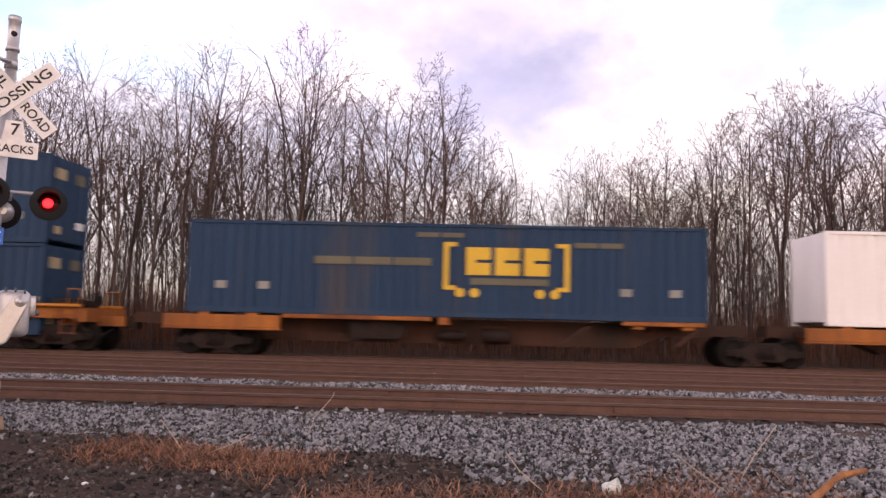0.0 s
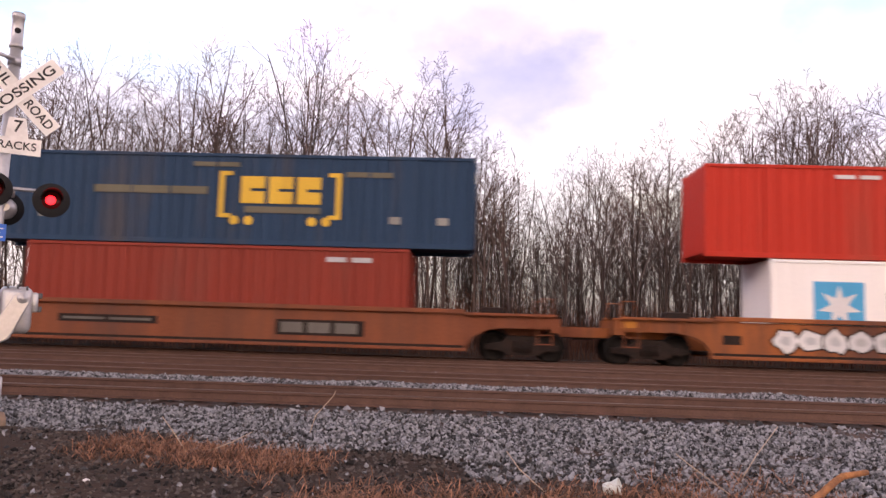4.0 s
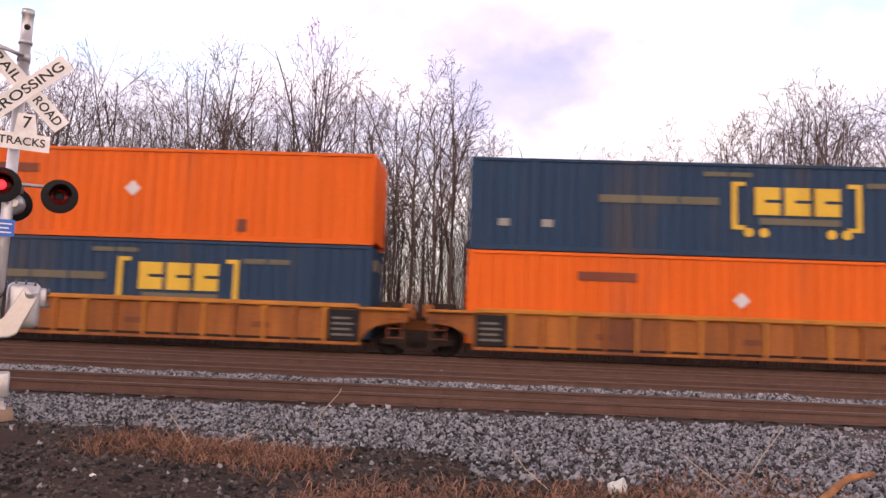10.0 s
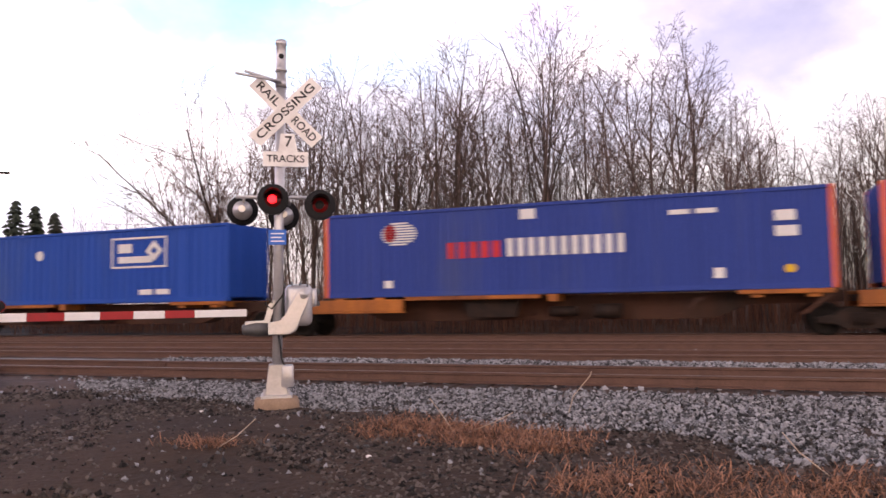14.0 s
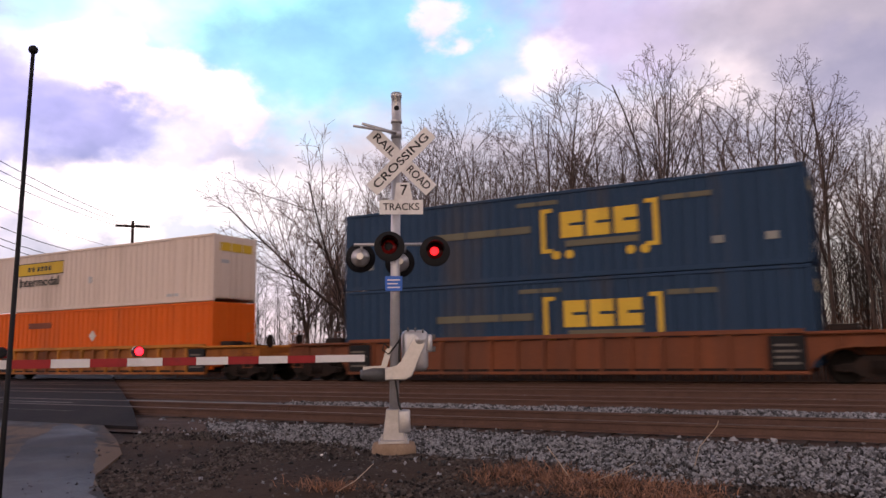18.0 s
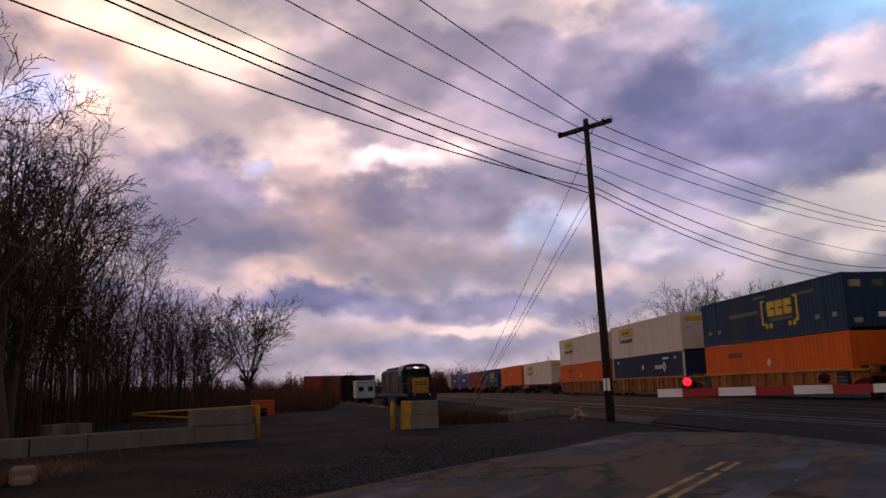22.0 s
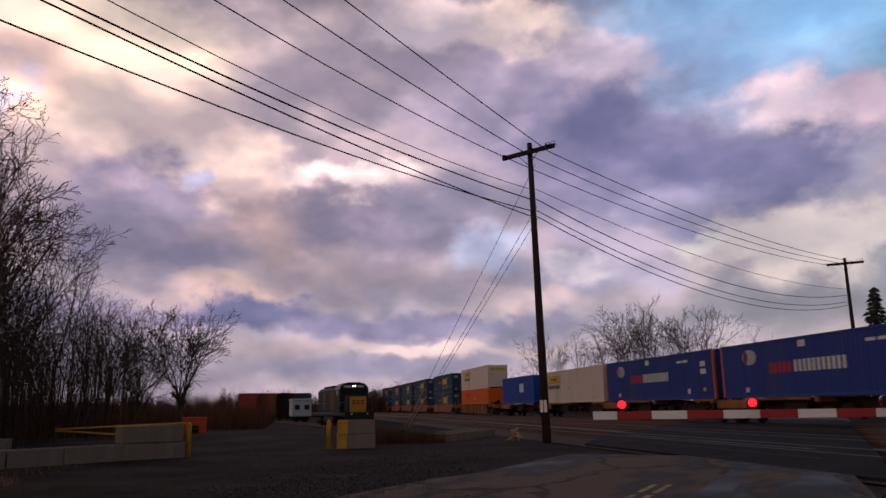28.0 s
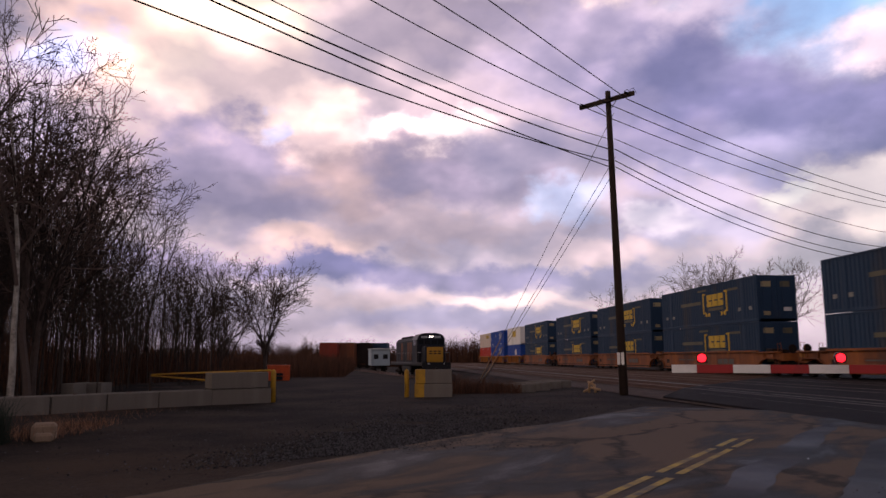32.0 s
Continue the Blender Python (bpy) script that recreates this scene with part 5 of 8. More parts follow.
def well_car(length, kind, west, east):
    """A well wagon for a stack; x 0 is the west end of the load. west, east: reach of its ends past the load."""
    col = {"rib": P_CAR, "rib_graffiti": P_CAR, "smooth": P_CAR2, "smooth_graffiti": P_CAR2, "brown": P_CAR3, "brown_rib": P_CAR3}[kind]
    chord = P_CHORD if kind.startswith("rib") else col
    ribbed = "rib" in kind
    look_ = {"rib": "ochre well wagon with ribbed sides", "rib_graffiti": "ochre well wagon with ribbed sides and white graffiti", "smooth": "rust-orange well wagon with smooth plate sides", "smooth_graffiti": "rust-orange well wagon with smooth sides and pale graffiti", "brown": "red-brown well wagon with smooth rusty sides", "brown_rib": "red-brown well wagon with ribbed sides"}[kind]
    w = thing("well_car", look_, "freight wagon", "wagons of the train")
    x0, x1 = -0.35, length + 0.35
    own_w, own_e = west * 2 >= 4.2, east * 2 >= 4.2
    tw = -west + 1.95 if own_w else -west
    te = length + east - 1.95 if own_e else length + east
    sw = -west + (0.95 if own_w else 0.3)
    se = length + east - (0.95 if own_e else 0.3)
    aw, ae = tw + 1.72, te - 1.72
    quarter = [math.pi / 2 * i / 7 for i in range(8)]
    arch_w = [(tw + 0.62 + 1.1 * math.cos(a), 0.32 + 0.70 * math.sin(a)) for a in quarter]
    arch_e = [(te - 0.62 - 1.1 * math.cos(a), 0.32 + 0.70 * math.sin(a)) for a in reversed(quarter)]
    for s in (-1, 1):
        y = s * 1.42
        bm = bmesh.new()
        prism(bm, arch_w + [(sw, 1.02), (sw, 1.40), (se, 1.40), (se, 1.02)] + arch_e, y - s * 0.07 - 0.02, y - s * 0.07 + 0.02)
        part("side_plate", bm, col, w)
        # flange along the wheel arches
        for arch in (arch_w, arch_e):
            bm = bmesh.new()
            for (xa, za), (xb, zb) in zip(arch, arch[1:]):
                v = [bm.verts.new(p) for p in ((xa, y - 0.08, za), (xa, y + 0.06, za), (xb, y + 0.06, zb), (xb, y - 0.08, zb), (xa, y - 0.08, za + 0.05), (xa, y + 0.06, za + 0.05), (xb, y + 0.06, zb + 0.05), (xb, y - 0.08, zb + 0.05))]
                for f in ((0, 1, 2, 3), (4, 7, 6, 5), (0, 4, 5, 1), (3, 2, 6, 7), (0, 3, 7, 4), (1, 5, 6, 2)):
                    bm.faces.new([v[i] for i in f])
            part("arch_flange", bm, col, w)
        bm = bmesh.new()
        bevelbox(bm, aw + 0.1, ae - 0.1, y - 0.09, y + 0.09, 1.42, 1.56, 0.02)
        part("top_chord", bm, chord, w)
        bm = bmesh.new()
        bevelbox(bm, aw, ae, y - 0.06, y + 0.06, 0.28, 0.38, 0.015)
        part("bottom_sill", bm, col, w)
        if ribbed:
            n = 15
            for i in range(n):
                bm = bmesh.new()
                xr = aw + 1.15 + (ae - aw - 2.3) * i / (n - 1)
                bevelbox(bm, xr - 0.045, xr + 0.045, y - 0.06, y + 0.06, 0.38, 1.42, 0.012)
                prism(bm, [(xr - 0.13, 1.42), (xr + 0.13, 1.42), (xr + 0.045, 1.28), (xr - 0.045, 1.28)], y - 0.05, y + 0.05)
                part("rib", bm, chord if i % 2 == 0 else col, w)
        for xa, xb in ((sw, aw + 0.1), (ae - 0.1, se)):
            bm = bmesh.new()
            bevelbox(bm, xa, xb, y - 0.13, y + 0.11, 1.38, 1.47, 0.02)
            part("end_sill", bm, chord, w)
            # stiffeners over the wheels
            for f in (0.3, 0.7) if s < 0 else ():
                bm = bmesh.new()
                bevelbox(bm, xa + (xb - xa) * f - 0.03, xa + (xb - xa) * f + 0.03, y - 0.045, y + 0.045, 1.06, 1.38, 0.008)
                part("stiffener", bm, col, w)
    bm = bmesh.new()
    box(bm, aw + 0.1, ae - 0.1, -1.4, 1.4, 0.36, 0.46)
    part("well_floor", bm, P_TRUCK, w)
    for side, xa, sgn, reach, xs, own in (("west", x0, -1, west, sw, own_w), ("east", x1, 1, east, se, own_e)):
        bm = bmesh.new()
        xe = xa + sgn * (reach - 0.35)
        box(bm, min(xa - sgn * 0.05, xe), max(xa - sgn * 0.05, xe), -0.42, 0.42, 0.8, 1.12)
        box(bm, xa - 0.06, xa + 0.06, -1.34, 1.34, 1.0, 1.4)
        box(bm, min(xa, xs), max(xa, xs), -1.34, 1.34, 1.12, 1.2)
        part("end_platform", bm, col, w)
        bm = bmesh.new()
        for k in range(7):
            box(bm, min(xa, xs) + 0.05, max(xa, xs) - 0.05, -1.3 + 0.1 * k, -1.26 + 0.1 * k, 1.44, 1.475)
        part("walkway", bm, P_TRUCK, w, "dark steel grating walkway")
        if own:
            bm = bmesh.new()
            box(bm, xs - 0.14, xs + 0.14, -1.35, 1.35, 0.92, 1.36)
            part("end_beam", bm, col, w)
            for yy in (-1.3, 1.3):
                bm = bmesh.new()
                polytube(bm, [(xs - sgn * 0.1, yy, 1.4), (xs - sgn * 0.1, yy, 1.95), (xs - sgn * 0.5, yy, 1.95), (xs - sgn * 0.5, yy, 1.4)], 0.02, 5)
                part("grab_iron", bm, chord, w)
            bm = bmesh.new()
            tube(bm, (xe - sgn * 0.9, 0, 0.92), (xe + sgn * 0.32, 0, 0.92), 0.16, 0.13, seg=8)
            box(bm, xe + sgn * 0.1 - 0.22, xe + sgn * 0.1 + 0.22, -0.2, 0.2, 0.72, 1.12)
            part("coupler", bm, P_TRUCK, w)
            bm = bmesh.new()
            tube(bm, (xs + sgn * 0.16, -0.75, 1.62), (xs + sgn * 0.2, -0.75, 1.62), 0.26, seg=16)
            tube(bm, (xs + sgn * 0.1, -0.75, 1.1), (xs + sgn * 0.12, -0.75, 1.62), 0.03, seg=6)
            part("brake_wheel", bm, P_TRUCK, w)
        else:
            bm = bmesh.new()
            roundbox(bm, xs - 0.16, xs + 0.16, -1.3, -0.9, 1.2, 1.62, 0.05, 2)
            part("bearing_post", bm, col, w)
    for xa in (sw + 0.12, se - 0.6):
        bm = bmesh.new()
        for xr in (xa, xa + 0.44):
            box(bm, xr, xr + 0.035, -1.50, -1.465, 0.52, 1.52)
        for zr in (0.55, 0.83, 1.11, 1.39):
            box(bm, xa + 0.035, xa + 0.44, -1.495, -1.47, zr, zr + 0.025)
        part("ladder", bm, P_CAR3, w, "end ladder of thin bars")
    for xa, s_ in ((x0 - 0.55, -1), (x1 + 0.15, 1)):
        bm = bmesh.new()
        roundbox(bm, xa - 0.25, xa + 0.55, -1.1, -0.5, 1.2, 1.66, 0.06, 2)
        tube(bm, (xa - 0.1, -0.2, 1.45), (xa + 0.6, -0.2, 1.45), 0.16, seg=10)
        part("brake_gear", bm, P_TRUCK, w)
        bm = bmesh.new()
        polytube(bm, [(xa + 0.2, -0.9, 1.25), (xa + 0.2 + s_ * 0.5, -0.8, 0.7), (xa + 0.2 + s_ * 0.9, -0.55, 0.45), (xa + 0.2 + s_ * 1.2, -0.3, 0.7)], 0.035, 6)
        part("air_hose", bm, m_cable, w)
    if kind.endswith("graffiti"):
        # bubble letters of no word: uneven pale blobs with a dark rim
        rnd = random.Random(9)
        yf = -1.49 if ribbed else -1.392
        for i in range(6):
            xa = (5.6 if ribbed else 2.0) + i * 0.74
            edge = [(0.40 + rnd.uniform(-0.09, 0.05), 0.40 + rnd.uniform(-0.14, 0.04)) for j in range(12)]
            for grow_, dy, mm in ((1.12, 0.0, P_TRUCK), (0.95, -0.004, P_LABEL), (0.42, -0.008, P_GREY)):
                bm = bmesh.new()
                prism(bm, [(xa + 0.38 + a * grow_ * math.cos(2 * math.pi * j / 12), 0.90 + b * grow_ * math.sin(2 * math.pi * j / 12)) for j, (a, b) in enumerate(edge)], yf + dy, yf + dy + 0.03)
                part("graffiti", bm, mm, w)
    if not ribbed:
        # a dark panel with three faded blocks, and a long stencilled strip
        for a, b, z0, z1, n in ((10.1, 12.85, 0.62, 1.10, 3), (3.2, 6.35, 0.84, 1.08, 2)):
            bm = bmesh.new()
            box(bm, a, b, -1.384, -1.36, z0, z1)
            d = part("stencil_panel", bm, P_CAR3 if kind == "smooth" else P_TRUCK, w, "dark stencilled panel with pale marks")
            for k in range(n):
                bm = bmesh.new()
                box(bm, a + 0.15 + k * (b - a - 0.2) / n, a + (k + 1) * (b - a - 0.2) / n, -1.39, -1.37, z0 + 0.08, z1 - 0.08)
                part("lettering", bm, P_STENCIL, d)
        bm = bmesh.new()
        box(bm, aw + 0.4, aw + 0.95, -1.384, -1.36, 0.72, 1.0)
        part("lettering", bm, P_TRUCK, w)
        bm = bmesh.new()
        box(bm, sw + 0.1, sw + 0.55, -1.384, -1.36, 1.1, 1.34)
        part("reflector", bm, P_CHORD, w)
    else:
        for a in (aw + 0.08, ae - 1.03):
            bm = bmesh.new()
            box(bm, a, a + 0.95, -1.47, -1.35, 0.42, 1.36)
            d = part("data_panel", bm, m_black, w, "black data panel with unreadable pale lines")
            for k in range(4):
                bm = bmesh.new()
                box(bm, a + 0.12, a + 0.8 - 0.1 * (k % 2), -1.474, -1.46, 0.56 + 0.17 * k, 0.63 + 0.17 * k)
                part("text_line", bm, P_STENCIL, d)
        for a in (0.24, 0.52, 0.78):
            bm = bmesh.new()
            xm = aw + (ae - aw) * a
            box(bm, xm, xm + 0.55, -1.39, -1.36, 0.72, 0.9)
            part("lettering", bm, P_CAR3, w)
    return w


def spine_car(length, west, east):
    """A low spine wagon: one deep middle beam with cross arms that carry the box."""
    w = thing("spine_car", "rusty spine wagon with a narrow ochre deck", "freight wagon", "wagons of the train")
    xw, xe = -west + 0.3, length + east - 0.3
    bm = bmesh.new()
    prism(bm, [(xw, 0.95), (xw, 1.28), (xe, 1.28), (xe, 0.95), (xe - 2.6, 0.9), (xe - 3.6, 0.5), (xw + 3.6, 0.5), (xw + 2.6, 0.9)], -0.36, 0.36)
    part("spine_beam", bm, P_UNDER, w)
    for x in (0.6, 2.1, 8.1, length - 2.1, length - 0.6):
        bm = bmesh.new()
        prism(bm, [(x - 0.16, 1.1), (x + 0.16, 1.1), (x + 0.16, 1.33), (x - 0.16, 1.33)], -1.32, 1.32)
        part("cross_arm", bm, P_CAR, w)
    for s in (-1, 1):
        for a, b, m_ in ((3.1, 7.7, P_CAR), (length - 2.6, length - 0.1, P_CAR)):
            bm = bmesh.new()
            bevelbox(bm, a, b, s * 1.33 - 0.06, s * 1.33 + 0.06, 1.2, 1.33, 0.015)
            part("side_step", bm, m_, w)
        bm = bmesh.new()
        prism(bm, [(5.2, 0.62), (6.8, 0.62), (7.0, 1.2), (5.0, 1.2)], s * 0.9 - 0.12, s * 0.9 + 0.12)
        part("brake_tank", bm, P_TRUCK, w)
    for s in (-1, 1):
        bm = bmesh.new()
        bevelbox(bm, -0.65, 3.0, s * 1.33 - 0.07, s * 1.33 + 0.07, 0.86, 1.26, 0.02)
        part("side_apron", bm, P_CAR, w, "ochre folded side apron")
        bm = bmesh.new()
        bevelbox(bm, -0.68, 3.03, s * 1.33 - 0.1, s * 1.33 + 0.1, 0.80, 0.86, 0.015)
        part("apron_flange", bm, P_CAR, w)
        for x in (length - 4.4, length - 1.0):
            bm = bmesh.new()
            prism(bm, [(x, 0.62), (x + 0.14, 0.62), (x + 0.9, 1.16), (x + 0.7, 1.16)], s * 1.2 - 0.05, s * 1.2 + 0.05)
            part("strut", bm, P_UNDER, w)
    bm = bmesh.new()
    box(bm, -0.6, -0.1, -1.2, 1.2, 0.95, 1.15)
    part("deck_end", bm, P_UNDER, w)
    for a, r in ((7.9, 0.16), (9.3, 0.22)):
        bm = bmesh.new()
        tube(bm, (a, -0.75, 0.78), (a + 0.85, -0.75, 0.78), r, seg=12)
        part("air_tank", bm, P_TRUCK, w)
    return w


# wagons whose trucks stand off the middle of the gaps
SHIFTED = {15: (14.0, 18.4), 16: (15.3,), 17: (15.1,)}


def build_train():
    """All wagons and boxes, each with its place in the train. Returns (thing, x at the start, y, z)."""
    kinds()
    KINDS["signwest"] = lambda: container("dirty white container with a yellow sign near its west end", L53, P_CREAM, yellow_sign(2.6), frame40=POSTS53, flat_ends=True, end_marks=SIGN_ENDS)
    stock, moving, cars = {}, [], {}

    def load(kind, x, z):
        for i, k in enumerate(kind.split("+")):
            if k not in stock:
                stock[k] = KINDS[k]()
                ob = stock[k]
            else:
                ob = copy_thing(stock[k], pose(0, 0, 0))
            moving.append((ob, x + i * 6.1, SILL, z))

    sizes = {"stargrey": L40, "mustard": L40, "starwhite": L40, "mar": L40, "blue40": L40, "w40": L40, "navy20+mar20": L40}
    spans = []
    for u, low, high, car in CONSIST:
        longest = max(sizes.get(low, L53), sizes.get(high, L53) if high else 0)
        spans.append((u, u + longest))
    for i, (u, low, high, car) in enumerate(CONSIST):
        a, b = spans[i]
        longest = b - a
        ahead = spans[i - 1][0] - b if i else 3.4
        behind = a - spans[i + 1][1] if i + 1 < len(spans) else 5.0
        west, east = behind / 2, ahead / 2
        if car.startswith("spine"):
            w = spine_car(longest, west, east)
            zl = 1.34
        else:
            w = well_car(longest, car, west, east)
            zl = 0.47
        # shared truck under a short gap, own trucks at a coupled end
        if i in SHIFTED:
            for x in SHIFTED[i]:
                add_truck(w, x)
        elif ahead < 4.2:
            add_truck(w, longest + east)
        else:
            add_truck(w, longest + east - 1.95 if not car.startswith("spine") else longest - 0.6)
        if behind >= 4.2 or i == len(CONSIST) - 1:
            add_truck(w, -west + 1.95 if not car.startswith("spine") else 0.9)
        moving.append((w, a, SILL, 0.0))
        low_len = sizes.get(low, L53)
        load(low, a + (longest - low_len) / 2, zl)
        if high:
            high_len = sizes.get(high, L53)
            load(high, a + (longest - high_len) / 2, zl + 2.93)
    return moving


MOVING = build_train()

# ---- crossing signal ----
FLASHERS = []
m_led = glow("lit_red_lamp", (1.0, 0.012, 0.016), 2.6)
m_armled = glow("lit_red_arm_lamp", (1.0, 0.014, 0.024), 5.0)


def lamp_disc(parent, m, r, label, s=-1, lit=None):
    """A lamp disc that glows on one face and is black behind."""
    bm = bmesh.new()
    lathe(bm, (0, 0, 0), (0, s, 0), [(-0.004, r * 0.5), (-0.004, r * 1.08), (0.002, r * 1.08), (0.002, r), (0.006, r * 0.93), (0.009, r * 0.5), (0.010, r * 0.1)], 24)
    me = mesh_of(bm, "lamp_disc", m_black)
    me.materials.append(lit or m_led)
    for p in me.polygons:
        if p.center.y * s > 0.003:
            p.material_index = 1
    return part("lamp_disc", me, None, parent, label, m)


def signal_lamp(parent, x, z, front, lit_first=None):
    """A flasher: round black background, hood and lens; turned away, its silver back shows."""
    s = -1 if front else 1
    bm = bmesh.new()
    lathe(bm, (x, s * 0.16, z), (0, s, 0), [(0.0, 0.05), (0.0, 0.205), (0.012, 0.205), (0.016, 0.198), (0.016, 0.1)], 36)
    disc = part("background", bm, m_black, parent, "round black background")
    bm = bmesh.new()
    n = 18
    rows = []
    for i in range(n + 1):
        a = math.pi * (0.02 + 0.96 * i / n)
        c, e = x + 0.125 * math.cos(a), z + 0.125 * math.sin(a)
        rows.append((bm.verts.new((c, s * 0.172, e)), bm.verts.new((c, s * (0.292 + 0.14 * math.sin(a)), e))))
    for (a, b), (c, d) in zip(rows, rows[1:]):
        bm.faces.new((a, c, d, b))
    h = part("hood", bm, m_black, parent)
    md = h.modifiers.new("thick", "SOLIDIFY")
    md.thickness = 0.006
    bm = bmesh.new()
    lathe(bm, (x, s * 0.172, z), (0, s, 0), [(0.0, 0.105), (0.015, 0.105), (0.028, 0.07), (0.034, 0.02)], 28)
    part("lens", bm, m_lens, parent, "dark red glass lens")
    bm = bmesh.new()
    lathe(bm, (x, s * 0.158, z), (0, -s, 0), [(0.0, 0.13), (0.05, 0.125), (0.12, 0.085), (0.15, 0.05), (0.2, 0.045)], 24)
    part("lamp_back", bm, m_silver, parent, "silver bell-shaped housing")
    if lit_first is not None:
        base = pose(x - 0.01, s * 0.222, z - 0.005)
        d = lamp_disc(parent, base, 0.056, "glowing red lamp disc")
        FLASHERS.append((d, base, lit_first))


def blade(parent, turn, words, y, z):
    m = pose(0.13, y, z, 0, turn, 0)
    bm = bmesh.new()
    bevelbox(bm, -0.575, 0.575, -0.004, 0.004, -0.105, 0.105, 0.003)
    b = part("crossbuck_blade", bm, m_white, parent, "white sign blade with black capitals", m)
    for text, x, w in words:
        letters("lettering", text, 0.155, m_blacksign, b, Matrix.Translation((x, -0.007, 0)) @ Matrix.Rotation(radians(90), 4, "X"), 0.002, "", w)
    for x in (-0.04, 0.04):
        bm = bmesh.new()
        tube(bm, (x, -0.004, 0), (x, -0.014, 0), 0.012, seg=8)
        part("bolt", bm, m_silver, b)


m_darkgrey = surface("dark_grey_casting", (0.10, 0.10, 0.105), 0.5, 0.3, vary=0.3, scale=4, fine=40, bump=0.1)


def build_signal():
    t = thing("crossing_signal", "silver railway crossing signal with crossbuck, flashing lamps and lowered gate", "crossing signal", m=pose(-5.66, 8.74, GROUND, 0, 0, 32.7))
    lean = 0.016
    bm = bmesh.new()
    tube(bm, (0, 0, 0.12), (lean * 4.45, 0, 4.5), 0.064, 0.064, 20)
    part("mast", bm, m_silver, t, "weathered silver tube")
    bm = bmesh.new()
    lathe(bm, (lean * 4.42, 0, 4.46), (0, 0, 1), [(0.0, 0.066), (0.0, 0.078), (0.04, 0.078), (0.05, 0.068), (0.36, 0.068), (0.37, 0.076), (0.43, 0.076), (0.44, 0.06)], 20)
    part("mast_cap", bm, m_silver, t)
    bm = bmesh.new()
    lathe(bm, (lean * 4.6, -0.066, 4.66), (0, -1, 0), [(0.0, 0.02), (0.0, 0.036), (0.006, 0.036), (0.006, 0.02)], 14)
    part("hand_hole", bm, m_black, t)
    for k, (dz, l) in enumerate(((0.05, 0.47), (-0.02, 0.58))):
        bm = bmesh.new()
        tube(bm, (lean * 4.2, -0.05 - 0.06 * k, 4.30), (lean * 4.2 - l, -0.16 - 0.12 * k, 4.36 + dz), 0.028 - 0.008 * k, 0.018, 8)
        part("bracket_arm", bm, m_silver, t)
    bm = bmesh.new()
    tube(bm, (lean * 4.2, 0, 4.24), (lean * 4.2, 0, 4.36), 0.075, seg=16)
    part("clamp", bm, m_silver, t)
    blade(t, 45, (("RAIL", -0.325, 0.37), ("ROAD", 0.33, 0.39)), -0.088, 3.90)
    blade(t, -45, (("CROSSING", 0.0, 1.01),), -0.104, 3.90)
    # number and word plate under the cross
    bm = bmesh.new()
    prism(bm, [(-0.17, 3.16), (0.42, 3.16), (0.42, 3.36), (0.28, 3.36), (0.24, 3.60), (0.06, 3.60), (0.03, 3.36), (-0.17, 3.36)], -0.092, -0.084)
    p = part("track_count_sign", bm, m_white, t, "white plate with black figures")
    letters("lettering", "TRACKS", 0.135, m_blacksign, p, Matrix.Translation((0.125, -0.095, 3.26)) @ Matrix.Rotation(radians(90), 4, "X"), 0.002, "", 0.49)
    letters("lettering", "7", 0.2, m_blacksign, p, Matrix.Translation((0.16, -0.095, 3.49)) @ Matrix.Rotation(radians(90), 4, "X"), 0.002)
    # lamps on their cross pipe
    bm = bmesh.new()
    tube(bm, (-0.52, 0.0, 2.76), (0.62, 0.0, 2.76), 0.022, seg=10)
    for x, dy in ((-0.42, 0.1), (-0.02, -0.1), (0.17, 0.1), (0.59, -0.1)):
        tube(bm, (x, 0, 2.76), (x, dy * 0.8, 2.67), 0.02, seg=8)
    lathe(bm, (0.03, 0, 2.66), (0, 0, 1), [(0, 0.07), (0, 0.085), (0.2, 0.085), (0.2, 0.07)], 16)
    part("lamp_pipe", bm, m_silver, t)
    signal_lamp(t, -0.04, 2.71, True, True)
    signal_lamp(t, 0.57, 2.64, True, False)
    signal_lamp(t, -0.44, 2.60, False)
    signal_lamp(t, 0.10, 2.53, False)
    bm = bmesh.new()
    bevelbox(bm, -0.1, 0.13, -0.082, -0.074, 2.12, 2.32, 0.003)
    b = part("notice_plate", bm, m_bluesign, t, "small blue notice plate with unreadable white lines")
    for i in range(3):
        bm = bmesh.new()
        box(bm, -0.07, 0.1 - 0.03 * (i % 2), -0.0855, -0.08, 2.16 + 0.05 * i, 2.175 + 0.05 * i)
        part("text_line", bm, m_white, b)
    # gate machine
    bm = bmesh.new()
    roundbox(bm, 0.11, 0.47, -0.02, 0.36, 1.05, 1.60, 0.085)
    g = part("gate_machine", bm, m_silver, t, "silver gate motor housing with rounded edges")
    bm = bmesh.new()
    roundbox(bm, 0.44, 0.53, 0.02, 0.3, 1.30, 1.54, 0.03, 2)
    part("access_cover", bm, m_silver, g)
    bm = bmesh.new()
    prism(bm, [(-0.11, 0.94), (0.16, 0.94), (0.25, 0.99), (0.43, 1.40), (0.44, 1.49), (0.38, 1.55), (0.30, 1.54), (0.25, 1.48), (0.12, 1.18), (0.05, 1.11), (-0.11, 1.11)], -0.14, -0.085)
    soften(bm, 0.018)
    part("gate_bracket", bm, m_silver, t, "heavy cast crank arm")
    bm = bmesh.new()
    lathe(bm, (0.355, -0.13, 1.465), (0, -1, 0), [(-0.1, 0.04), (-0.1, 0.062), (0.012, 0.062), (0.022, 0.05), (0.022, 0.03), (0.034, 0.026), (0.034, 0.01)], 20)
    part("pivot_pin", bm, m_silver, t)
    bm = bmesh.new()
